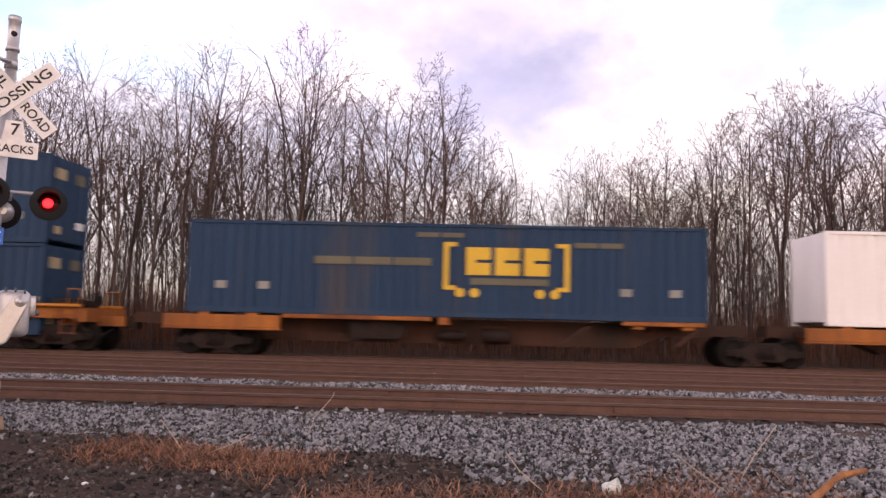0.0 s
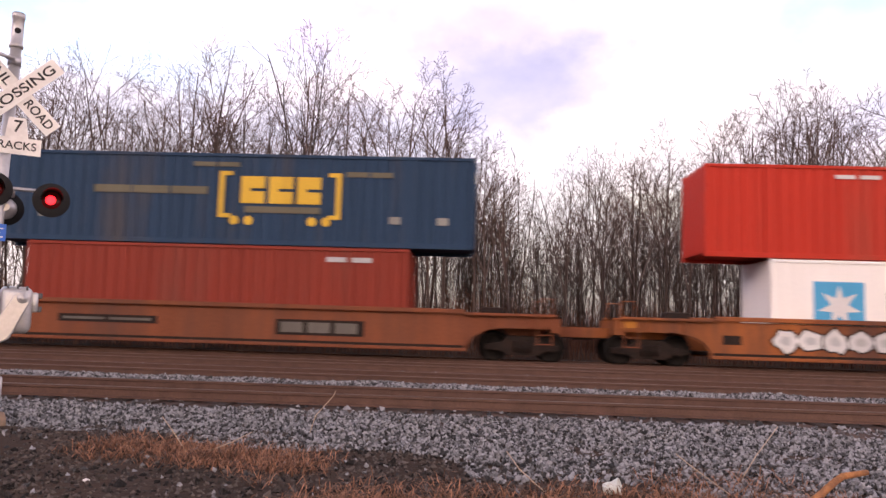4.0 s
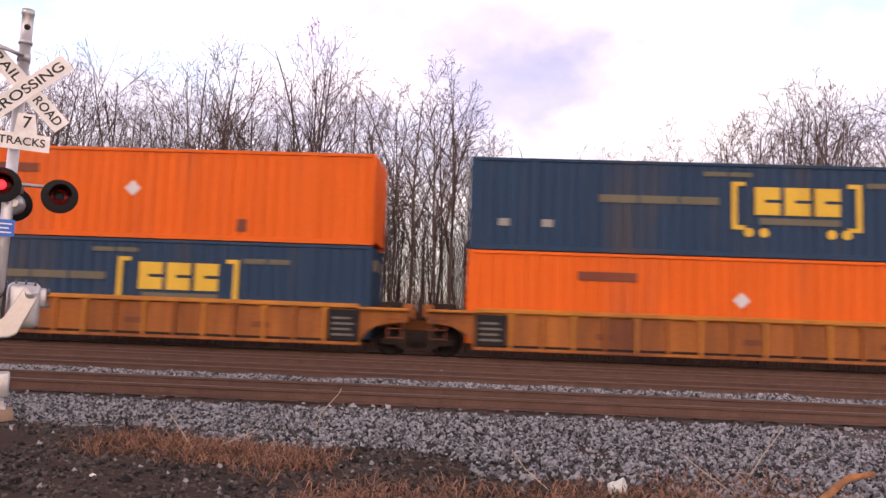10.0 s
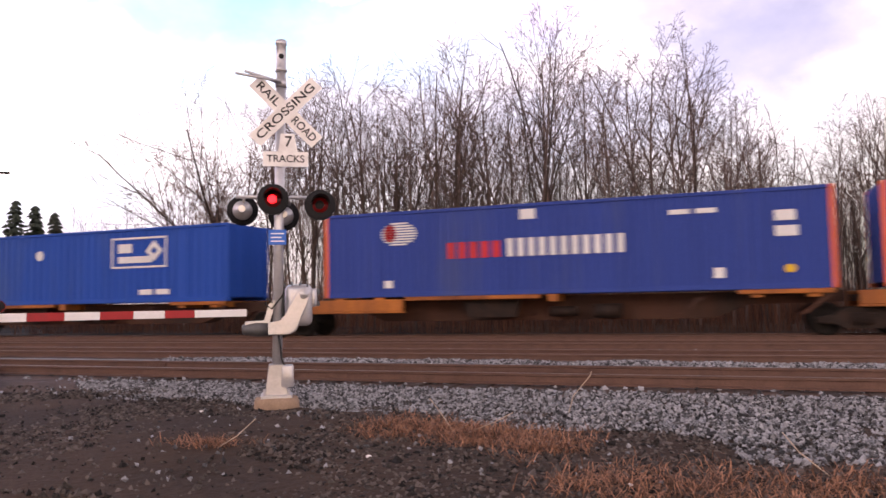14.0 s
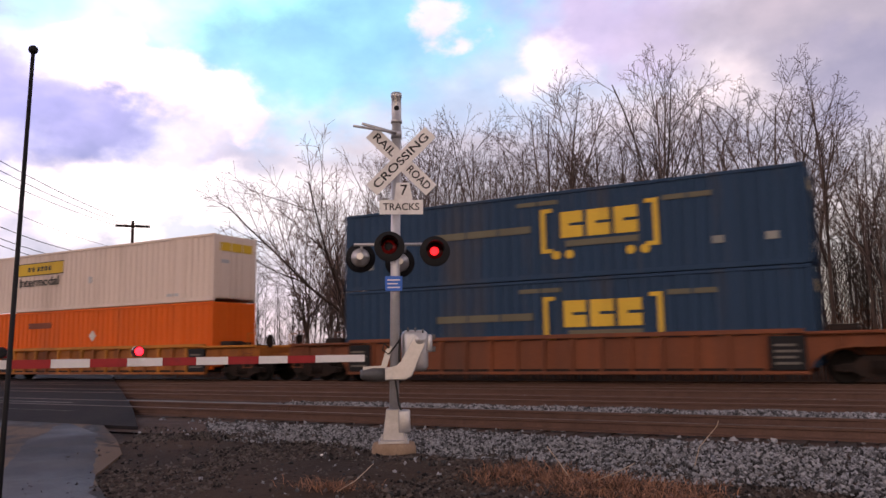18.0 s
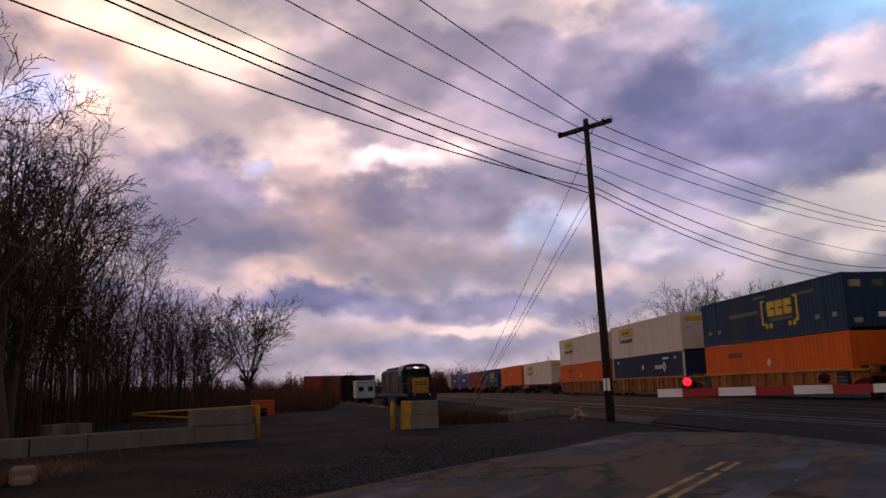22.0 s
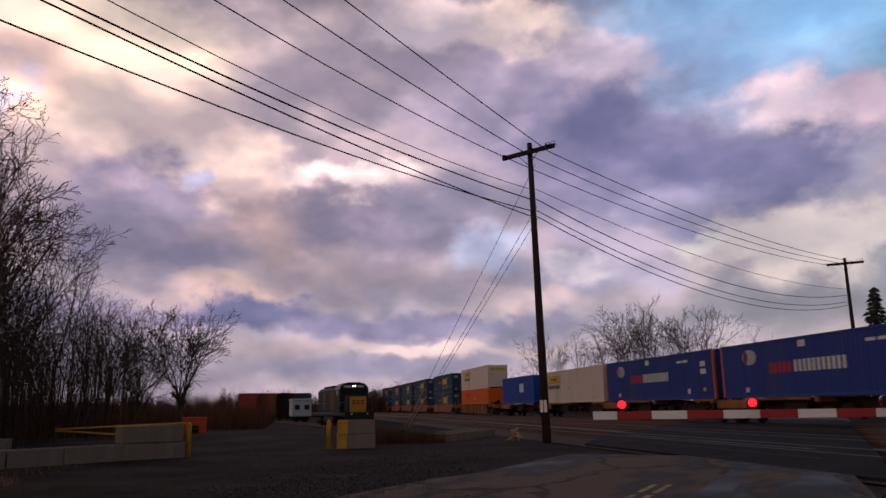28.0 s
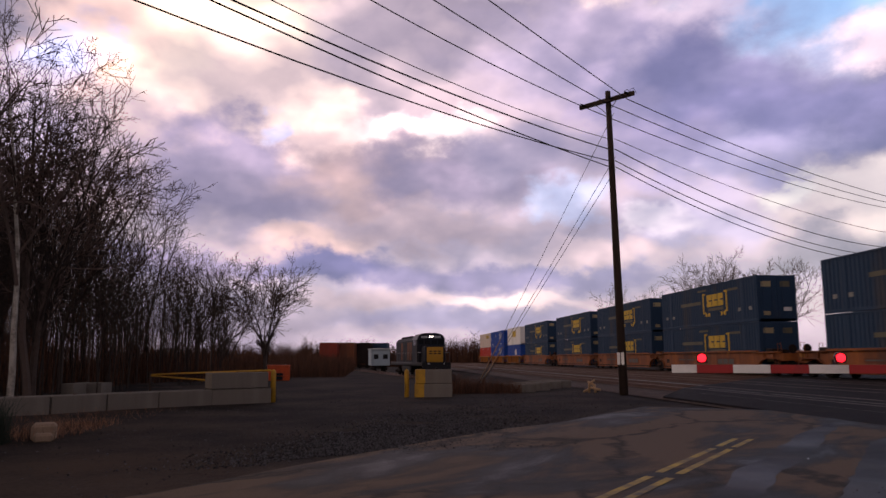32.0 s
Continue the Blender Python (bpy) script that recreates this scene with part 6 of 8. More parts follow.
    prism(bm, [(-0.40, 1.07), (-0.1, 1.07), (-0.02, 1.32), (0.02, 1.38), (-0.02, 1.40), (-0.1, 1.34), (-0.16, 1.13), (-0.40, 1.12)], -0.05, 0.08)
    part("arm_adapter", bm, m_silver, t)
    bm = bmesh.new()
    lathe(bm, (-0.1, 0.0, 1.02), (-1, 0, 0), [(0, 0.05), (0, 0.095), (0.16, 0.10), (0.3, 0.075), (0.34, 0.05)], 16)
    part("arm_clamp", bm, m_darkgrey, t, "dark grey clamp casting")
    for x, z in ((0.1, 1.6), (0.2, 1.62), (0.3, 1.615), (0.4, 1.6)):
        bm = bmesh.new()
        tube(bm, (x, 0.0, z - 0.04), (x, 0.0, z + 0.012), 0.012, seg=8)
        part("bolt", bm, m_darkgrey, g)
    for z in (1.34, 1.5):
        bm = bmesh.new()
        roundbox(bm, 0.52, 0.57, 0.04, 0.12, z - 0.035, z + 0.035, 0.012, 2)
        part("latch", bm, m_darkgrey, g)
    bm = bmesh.new()
    polytube(bm, [(-0.05, -0.07, 1.36), (-0.12, -0.09, 1.42), (-0.14, -0.05, 1.34), (-0.06, -0.06, 1.28), (0.07, -0.08, 1.44), (0.1, -0.07, 1.5)], 0.012, 6)
    part("cable", bm, m_cable, t)
    bm = bmesh.new()
    polytube(bm, [(0.09, 0.0, 1.52), (0.085, -0.04, 1.35), (0.08, -0.08, 1.15), (0.09, -0.1, 0.9)], 0.016, 6)
    part("cable", bm, m_cable, t)
    # cable and foot
    bm = bmesh.new()
    pts = [(0.02, -0.08, 0.98), (0.05, -0.1, 0.8), (0.07, -0.09, 0.62), (0.12, -0.08, 0.5), (0.1, -0.05, 0.42)]
    polytube(bm, pts, 0.014, 6)
    part("cable", bm, m_cable, t, "black cable loop")
    bm = bmesh.new()
    prism(bm, [(-0.15, 0.16), (0.15, 0.16), (0.08, 0.56), (-0.10, 0.56)], -0.1, 0.1)
    soften(bm, 0.01, 1)
    part("mast_foot", bm, m_silver, t)
    bm = bmesh.new()
    roundbox(bm, 0.06, 0.22, -0.12, 0.06, 0.26, 0.55, 0.025, 2)
    part("junction_box", bm, m_silver, t)
    bm = bmesh.new()
    bevelbox(bm, -0.2, 0.2, -0.2, 0.2, 0.13, 0.165, 0.005)
    part("base_plate", bm, m_silver, t)
    for x in (-0.16, 0.16):
        for y in (-0.16, 0.16):
            bm = bmesh.new()
            tube(bm, (x, y, 0.16), (x, y, 0.22), 0.018, seg=6)
            part("anchor_bolt", bm, m_silver, t)
    bm = bmesh.new()
    tmp = bmesh.new()
    lathe(tmp, (0, 0, -0.15), (0, 0, 1), [(0, 0.30), (0.22, 0.29), (0.28, 0.27), (0.285, 0.2)], 28)
    merge(bm, tmp)
    part("footing", bm, m_conc_brown, t, "round brown-stained concrete footing")
    # lowered arm, in its own direction
    inv = t.matrix_basis.inverted()
    a = inv @ Vector((-5.98, 8.52, 1.015))
    b = inv @ Vector((-8.49, 3.13, 1.03))
    way = b - a
    length = way.length
    m = Matrix.Translation(a) @ way.to_track_quat("X", "Z").to_matrix().to_4x4()
    bm = bmesh.new()
    box(bm, 0, length, -0.012, 0.012, -0.042, 0.042)
    arm = part("gate_arm", bm, m_silver, t, "long red and white striped gate arm", m)
    n, first, last = 13, 0.72, 0.27
    step = (length - first - last) / n
    edges = [0, first] + [first + step * (i + 1) for i in range(n)] + [length]
    for i in range(len(edges) - 1):
        bm = bmesh.new()
        bevelbox(bm, edges[i] + 0.001, edges[i + 1] - 0.001, -0.02, 0.02, -0.046, 0.046, 0.003)
        part("stripe", bm, m_white if i % 2 == 0 else m_red, arm)
    for k, (s, state) in enumerate(((length - 0.33, None), (length - 1.72, True), (length - 3.05, False))):
        bm = bmesh.new()
        lathe(bm, (s, 0, 0.065), (0, 0, 1), [(0, 0.055), (0.02, 0.06), (0.03, 0.03)], 14)
        tube(bm, (s, -0.05, 0.12), (s, 0.05, 0.12), 0.06, seg=16)
        lamp = part("arm_lamp", bm, m_lens, arm, "small red arm lamp")
        for sy in (-1, 1):
            base = pose(s, sy * 0.056, 0.12)
            d = lamp_disc(lamp, base, 0.046, "glowing red lamp disc", sy, m_armled)
            if state is not None:
                FLASHERS.append((d, base, state))
    return t


# ---- utility poles and wires ----
POLE_A, POLE_B, POLE_C = Vector((-29.17, 9.34, 0)), Vector((-50.2, 40.2, 0)), Vector((1.0, -19.9, 0))


def utility_pole(place, top, turn, label, lean=0.0):
    z = ground_z(place.x, place.y) - 0.05
    p = thing("utility_pole", label, "utility pole", "utility poles", pose(place.x, place.y, z, 0, lean, turn))
    h = top - z
    bm = bmesh.new()
    lathe(bm, (0, 0, 0), (0, 0, 1), [(0, 0.17), (h * 0.3, 0.155), (h * 0.7, 0.125), (h, 0.105), (h + 0.01, 0.05)], 14)
    part("shaft", bm, m_polewood, p, "dark weathered wooden shaft")
    bm = bmesh.new()
    bevelbox(bm, -1.25, 1.25, -0.21, -0.09, h - 0.52, h - 0.34, 0.012)
    part("crossarm", bm, m_polewood, p)
    for s in (-1, 1):
        bm = bmesh.new()
        tube(bm, (s * 0.5, -0.16, h - 0.48), (0, -0.12, h - 1.0), 0.014, seg=6)
        part("brace", bm, m_polewood, p)
    for x in (-1.02, 0.28, 1.0):
        for s in (-1, 1):
            bm = bmesh.new()
            lathe(bm, (x, -0.145 + s * 0.06, h - 0.42), (0, s, 0.1), [(0, 0.02), (0.05, 0.05), (0.1, 0.03), (0.14, 0.05), (0.2, 0.03), (0.26, 0.02)], 10)
            part("insulator", bm, m_black, p)
    bm = bmesh.new()
    for x in (0.75, 1.0):
        pts = [(x, -0.1, h - 0.4), (x + 0.05, -0.05, h - 0.2), (x + 0.16, 0.0, h - 0.16), (x + 0.25, 0.03, h - 0.4)]
        polytube(bm, pts, 0.012, 5)
    part("jumper_wire", bm, m_cable, p)
    return p, h, z


def wire(a, b, sag, r, label, parent=None):
    bm = bmesh.new()
    n = 18
    a, b = Vector(a), Vector(b)
    polytube(bm, [a.lerp(b, i / n) - Vector((0, 0, 4 * sag * i / n * (1 - i / n))) for i in range(n + 1)], r, 5)
    w = part("overhead_wire", bm, m_cable)
    return tagged(w, label, "wire", "overhead wires")


def build_poles():
    turn = 42.0
    p, h, z = utility_pole(POLE_A, 11.88, turn, "tall dark wooden utility pole with one crossarm beside the road", -1.1)
    bm = bmesh.new()
    bevelbox(bm, 0.13, 0.16, -0.14, 0.14, 1.15, 1.62, 0.01)
    tag = part("tag_plate", bm, m_white, p, "small white number tag")
    tag.matrix_basis = pose(0, 0, 0, 0, 0, -80)
    utility_pole(POLE_B, 11.6, 50, "far wooden utility pole beyond the tracks")
    utility_pole(POLE_C, 15.45, turn, "wooden utility pole carrying the overhead wires")
    def arm(place, off, z, t=turn):
        a = radians(t)
        return (place.x + off * math.cos(a), place.y + off * math.sin(a), z)
    for off, z0, sag in ((-1.15, 11.46, 1.37), (-0.1, 11.39, 0.89), (0.85, 11.33, 0.35)):
        wire(arm(POLE_A, off - 0.19, z0), arm(POLE_C, off, 15.0), sag, 0.019, "thin bare overhead power wire")
        wire(arm(POLE_A, off - 0.19, z0), arm(POLE_B, off, 11.2, 50), 0.7, 0.019, "thin bare overhead power wire")
    for z0, z1, sag, r in ((9.85, 12.62, 1.7, 0.014), (9.42, 10.96, 1.17, 0.024), (8.69, 10.61, 0.82, 0.022), (8.94, 9.33, 1.04, 0.020)):
        wire(arm(POLE_A, -0.17, z0), (POLE_C.x, POLE_C.y, z1), sag, r, "thick black overhead cable")
    for z0, r, sag in ((9.85, 0.014, 0.9), (9.42, 0.022, 1.5), (8.94, 0.02, 1.6), (8.69, 0.02, 1.7)):
        wire((POLE_A.x, POLE_A.y, z0), (POLE_B.x, POLE_B.y, z0 - 0.6), sag, r, "thick black overhead cable")
    for z0, off in ((10.9, 0.0), (9.1, 0.25), (8.6, 0.4)):
        g0 = Vector((-38.9 + off, 5.0 + off * 0.3, GROUND + 0.02))
        bm = bmesh.new()
        a = Vector((POLE_A.x, POLE_A.y, z0))
        tube(bm, a, g0, 0.011, 0.011, 5)
        w = part("guy_wire", bm, m_cable)
        tagged(w, "thin steel guy wire anchored in the ground", "guy wire", "guy wires")
        if off < 0.3:
            bm = bmesh.new()
            tube(bm, a.lerp(g0, 0.80), a.lerp(g0, 0.975), 0.022, 0.022, 8)
            part("guy_guard", bm, m_faded, w, "faded yellow guard sleeve")


# ---- trees ----
def aside(rnd, d, angle, turn):
    """A direction that leaves d by an angle, turned about it."""
    side = Matrix.Rotation(turn, 3, d) @ d.orthogonal().normalized()
    return (d * math.cos(angle) + side * math.sin(angle)).normalized()


def grow(rnd, segs, p, d, length, r, level, form):
    """One limb as short crooked pieces, and the limbs that leave it, down to the twigs."""
    last = level == len(form["kids"])
    n = (8, 6, 4, 3, 2, 2)[level] if not last else 2
    r_end = max(r * (0.22 if level == 0 else 0.35), form["tip"])
    way = [(p, d, r)]
    crook, lift = form["crook"] * (0.5 if level == 0 else 1.0), form["lift"][min(level, 3)]
    for i in range(n):
        d = (d + Vector((rnd.gauss(0, crook), rnd.gauss(0, crook), rnd.gauss(0, crook * 0.6) + lift))).normalized()
        q = p + d * (length / n)
        r2 = r + (r_end - r) * (i + 1) / n
        segs.append((level, p, q, way[-1][2], r2))
        p = q
        way.append((p, d, r2))
    if last:
        return
    count = form["kids"][level]
    start = form["start"] if level == 0 else 0.18
    turn = rnd.uniform(0, 6.28)
    for k in range(count):
        f = start + (1 - start) * (k + rnd.uniform(0.2, 0.9)) / count
        i = min(int(f * n), n - 1)
        g = f * n - i
        (pa, da, ra), (pb, db, rb) = way[i], way[i + 1]
        turn += 2.4 + rnd.gauss(0, 0.35)
        angle = form["angle"][min(level, 3)] * rnd.uniform(0.7, 1.25)
        size = length * form["ratio"][min(level, 3)] * (1.2 - form["taper"] * f) * rnd.uniform(0.7, 1.2)
        thick = max((ra + (rb - ra) * g) * (0.62 if level == 0 else 0.58), form["tip"])
        if level == 0 and k < form["leaders"]:
            angle, size, thick = angle * 0.45, length * (1.02 - f) * rnd.uniform(0.85, 1.05), (ra + (rb - ra) * g) * 0.85
        grow(rnd, segs, pa.lerp(pb, g), aside(rnd, da, angle, turn), size, thick, level + 1, form)


def limbs_mesh(name, segs, sides, material):
    """All pieces as thin tapered prisms."""
    a = np.array([s[1][:] for s in segs])
    b = np.array([s[2][:] for s in segs])
    r0, r1 = np.array([s[3] for s in segs]), np.array([s[4] for s in segs])
    d = b - a
    d /= np.linalg.norm(d, axis=1)[:, None] + 1e-9
    ref = np.where(np.abs(d[:, 2:3]) > 0.9, np.array([[1.0, 0, 0]]), np.array([[0, 0, 1.0]]))
    u = np.cross(d, ref)
    u /= np.linalg.norm(u, axis=1)[:, None] + 1e-9
    v = np.cross(d, u)
    ring = []
    for base, r in ((a, r0), (b, r1)):
        for k in range(sides):
            t = 2 * math.pi * k / sides
            ring.append(base + (u * math.cos(t) + v * math.sin(t)) * r[:, None])
    verts = np.stack(ring, 1).reshape(-1, 3)
    idx = np.arange(len(segs))[:, None] * (2 * sides)
    faces = []
    for k in range(sides):
        k2 = (k + 1) % sides
        faces.append(np.concatenate([idx + k, idx + k2, idx + sides + k2, idx + sides + k], 1))
    return raw(name, verts.tolist(), np.concatenate(faces).tolist(), material)


SLIM = dict(kids=(10, 6, 4, 3), start=0.36, angle=(0.66, 0.72, 0.74, 0.75), ratio=(0.44, 0.52, 0.52, 0.55), lift=(0.02, 0.045, 0.035, 0.03), crook=0.065, taper=0.75, tip=0.0055, leaders=2)
CHEAP = dict(SLIM, kids=(10, 6, 4), tip=0.008)
POLE = dict(SLIM, kids=(10, 6), start=0.25, tip=0.0085, leaders=0)
YOUNG = dict(SLIM, kids=(6, 3), start=0.2, tip=0.006, leaders=1)
BROAD = dict(kids=(10, 8, 6, 4), start=0.30, angle=(0.72, 0.62, 0.62, 0.7), ratio=(0.80, 0.46, 0.50, 0.55), lift=(0.02, 0.035, 0.03, 0.02), crook=0.075, taper=0.55, tip=0.0085, leaders=2)
WIDE = dict(BROAD, kids=(9, 7, 6, 3), ratio=(1.5, 0.46, 0.50, 0.55), start=0.4, angle=(0.58, 0.6, 0.62, 0.7), tip=0.0095)
CROOKED = dict(kids=(9, 7, 6, 4), start=0.34, angle=(0.72, 0.8, 0.85, 0.9), ratio=(0.60, 0.50, 0.48, 0.5), lift=(0.02, 0.02, 0.025, 0.03), crook=0.15, taper=0.62, tip=0.0075, leaders=1)


def bare_tree(label, height, radius, seed, form, trunk=0.86, stems=1, bark=None, group="bare trees"):
    """A leafless tree: trunk is the share of its height that the trunk itself reaches."""
    rnd = random.Random(seed)
    segs = []
    for k in range(stems):
        lean = 0.04 if stems == 1 else 0.16
        d = Vector((rnd.uniform(-lean, lean), rnd.uniform(-lean, lean), 1)).normalized()
        grow(rnd, segs, Vector((0, 0, -0.3)), d, height * trunk, radius, 0, form)
    t = thing("tree", label, "tree", group)
    part("trunk", limbs_mesh("trunk", [s for s in segs if s[0] == 0], 7, bark or m_bark), None, t)
    part("branchwork", limbs_mesh("branchwork", [s for s in segs if s[0] in (1, 2)], 4, m_bark), None, t)
    fine = [s for s in segs if s[0] > 2]
    if fine:
        part("crown", limbs_mesh("crown", fine, 3, m_twig), None, t, "fine leafless twigs")
    return t


def conifer(label, height, seed):
    rnd = random.Random(seed)
    t = thing("conifer", label, "tree", "conifers")
    bm = bmesh.new()
    tube(bm, (0, 0, -0.2), (0, 0, height), 0.18, 0.02, 7)
    part("trunk", bm, m_bark, t)
    verts, faces = [], []
    z = height * 0.12
    while z < height:
        reach = (height - z) * 0.30 * rnd.uniform(0.75, 1.25) + 0.2
        for k in range(9):
            a = rnd.uniform(0, 6.28)
            l = reach * rnd.uniform(0.6, 1.15)
            c, s = math.cos(a), math.sin(a)
            for j in range(5):
                q = l * (j + rnd.random()) / 5
                w = 0.28 + 0.12 * rnd.random()
                zz = z - q * 0.25 + rnd.uniform(-0.12, 0.12)
                i = len(verts)
                verts += [(c * q - s * w, s * q + c * w, zz - 0.1), (c * q + s * w, s * q - c * w, zz - 0.1), (c * (q + 0.45), s * (q + 0.45), zz - 0.22), (c * q, s * q, zz + 0.16)]
                faces += [(i, i + 2, i + 3), (i + 1, i + 3, i + 2), (i, i + 1, i + 2), (i, i + 3, i + 1)]
        z += height * 0.035
    part("crown", raw("crown", verts, faces, m_needle), None, t, "dark drooping needle boughs")
    return t


def rim(az):
    """Height of the wood's outline over the eye, as a slope, by the bearing left of north."""
    pts = ((-34, 0.292), (-27.9, 0.292), (-25.6, 0.302), (-23.2, 0.29), (-20.3, 0.292), (-18.4, 0.268), (-16.1, 0.262), (-13.4, 0.27), (-10.9, 0.255), (-8.4, 0.225), (-4.7, 0.221), (-2.8, 0.228), (-1.3, 0.25), (1.7, 0.298), (5.1, 0.345), (9.8, 0.368), (15.3, 0.375), (18.9, 0.378), (23.5, 0.333), (26.0, 0.292), (29.6, 0.30), (32.9, 0.29), (34, 0.29))
    for (a, b), (c, d) in zip(pts, pts[1:]):
        if az <= c:
            return b + (d - b) * max(0.0, (az - a) / (c - a))
    return pts[-1][1]


def plant(stock, x, y, height, rnd):
    base, h0 = stock[rnd.randrange(len(stock))]
    ob = copy_thing(base, pose(0, 0, 0))
    s = height / h0
    ob.scale = (s * rnd.uniform(0.9, 1.1), s * rnd.uniform(0.9, 1.1), s)
    ob.location = (x, y, ground_z(x, y))
    ob.rotation_euler = (0, 0, rnd.uniform(0, 6.28))
    return ob


def joined_wood(name, label, pool, spots, rnd):
    """Trees too many to tell apart, joined into one mesh: spots of x, y, height."""
    verts, faces, mats, kinds_, base = [], [], [], [], 0
    for x, y, h in spots:
        t, top = pool[rnd.randrange(len(pool))]
        s, a = h / top, rnd.uniform(0, 6.28)
        c, si = math.cos(a) * s, math.sin(a) * s
        z = ground_z(x, y)
        for part_ in t.children:
            me = part_.data
            co = np.empty(len(me.vertices) * 3)
            me.vertices.foreach_get("co", co)
            co = co.reshape(-1, 3)
            verts.append(np.stack([co[:, 0] * c - co[:, 1] * si + x, co[:, 0] * si + co[:, 1] * c + y, co[:, 2] * s + z], 1))
            idx = np.empty(len(me.polygons) * 4, int)
            me.polygons.foreach_get("vertices", idx)
            faces.append(idx.reshape(-1, 4) + base)
            mats.append(np.full(len(me.polygons), 0 if part_.name.startswith("crown") else 1))
            base += len(co)
    verts, faces, mats = np.concatenate(verts), np.concatenate(faces), np.concatenate(mats)
    me = raw(name, verts.tolist(), faces.tolist(), m_twig)
    me.materials.append(m_bark)
    me.polygons.foreach_set("material_index", mats)
    return tagged(new(name, me), label, "woodland", kind="stuff")


def top_of(t):
    return max(v.co.z for c in t.children for v in c.data.vertices)


def build_woods():
    rnd = random.Random(21)
    def pool_of(n, *args, **kw):
        return [(t, top_of(t)) for t in (bare_tree(args[0], args[1], args[2], args[3] + i, args[4], **kw) for i in range(n))]
    stock = pool_of(7, "leafless slender tree in the wood behind the tracks", 12.0, 0.088, 40, SLIM)
    cheap = pool_of(5, "thin leafless tree deep in the wood", 12.0, 0.080, 140, CHEAP)
    sapling = pool_of(4, "slender bare sapling between the trees", 6.0, 0.028, 240, YOUNG)
    thin = pool_of(5, "thin leafless tree far back in the wood", 12.0, 0.05, 340, POLE)
    wide = pool_of(3, "broad leafless tree with a rounded crown of fine branches", 9.0, 0.14, 70, WIDE, trunk=0.42)
    used = set()

    def put(pool, x, y, h):
        for t, top in pool:
            if t.name not in used:
                used.add(t.name)
                s = h / top
                t.scale = (s, s, s)
                t.location = (x, y, ground_z(x, y))
                return t
        return plant(pool, x, y, h, rnd)

    # the wood behind the train, row behind row
    rows = ((34.5, 36.5, 2.3, 1.0, stock), (38, 42, 2.3, 1.05, stock), (44, 49, 2.6, 1.0, cheap), (51, 58, 2.0, 0.72, None), (60, 70, 2.2, 0.66, None))
    deep, young, south = [], [], []
    for y0, y1, gap, k, pool in rows:
        x = -0.62 * y1
        while x < 0.72 * y1:
            y = rnd.uniform(y0, y1)
            az = math.degrees(math.atan2(-x, y))
            h = 1.3 + math.hypot(x, y) * rim(az) * k * rnd.uniform(0.80, 1.06)
            put(pool, x, y, h) if pool else deep.append((x, y, h))
            x += gap * rnd.uniform(0.5, 1.5)
    for _ in range(380):
        y = rnd.uniform(41, 96)
        x = rnd.uniform(-0.62, 0.75) * y
        deep.append((x, y, 1.3 + math.hypot(x, y) * rim(math.degrees(math.atan2(-x, y))) * rnd.uniform(0.35, 0.68)))
    for _ in range(46):
        y = rnd.uniform(37, 58)
        az = rnd.uniform(-19, 1)
        d = y / math.cos(radians(az))
        deep.append((-d * math.sin(radians(az)), y, 1.3 + d * rim(az) * rnd.uniform(0.6, 0.85)))
    for _ in range(190):
        y = rnd.uniform(34, 56)
        young.append((rnd.uniform(-0.6, 0.7) * y, y, rnd.uniform(5, 9.5)))
    # the broad tree west of it and the thinner growth round it
    for _ in range(46):
        az, d = rnd.uniform(36, 47), rnd.uniform(50, 80)
        deep.append((-d * math.sin(radians(az)), d * math.cos(radians(az)), 1.3 + d * math.tan(radians(8.2)) * rnd.uniform(0.65, 1.0)))
    for x, y, h in ((-30.5, 37.5, 12.0), (-36, 47.0, 10.5)):
        t = put(wide, x, y, h)
        t.scale = (t.scale[0] * 1.05, t.scale[1] * 1.05, t.scale[2])
    for x, y, h in ((-24, 40, 13.5), (-22, 46, 14), (-27, 50, 12), (-31, 52, 11), (-36, 52, 9), (-41, 55, 9), (-45, 58, 9.5), (-50, 66, 9.5), (-56, 74, 10), (-44, 66, 11), (-38, 60, 11),
                    (-33, 56, 11), (-29, 46, 10), (-37, 48, 8), (-42, 62, 9.5), (-48, 72, 10), (-52, 78, 10.5), (-60, 84, 11), (-66, 90, 11)):
        put(cheap, x, y, h)
    for _ in range(45):
        y = rnd.uniform(38, 70)
        young.append((-0.62 * y - rnd.uniform(0, 16), y, rnd.uniform(4, 7.5)))
    # far groups beyond the train to the west
    for x, y, h in ((-105, 50, 17), (-100, 55, 15.5), (-112, 47, 15), (-118, 44, 13), (-125, 42, 13.5), (-98, 62, 12), (-130, 50, 11), (-140, 44, 10), (-155, 46, 10), (-170, 48, 10), (-190, 48, 10), (-215, 50, 9), (-108, 56, 16), (-103, 46, 14), (-96, 52, 12)):
        put(wide if h > 13.2 else cheap, x, y, h)
    # wood on the south side of the yard
    for k in range(84):
        for _ in range(50):
            x, y = rnd.uniform(-66, -22), rnd.uniform(-44, -12)
            az = math.degrees(math.atan2(-x, y))
            if az > 103.5 + 3.5 * rnd.random():
                break
        d = math.hypot(x, y)
        h = min(1.2 + d * (0.15 + 0.022 * (az - 103.5)), 14.5) * rnd.uniform(0.75, 1.05)
        put(wide if k % 5 == 0 else cheap, x, y, max(h, 5.5))
    for _ in range(260):
        x, y = rnd.uniform(-62, -22), rnd.uniform(-32, -12.6)
        if math.degrees(math.atan2(-x, y)) > 103:
            young.append((x, y, rnd.uniform(3.0, 7.5)))
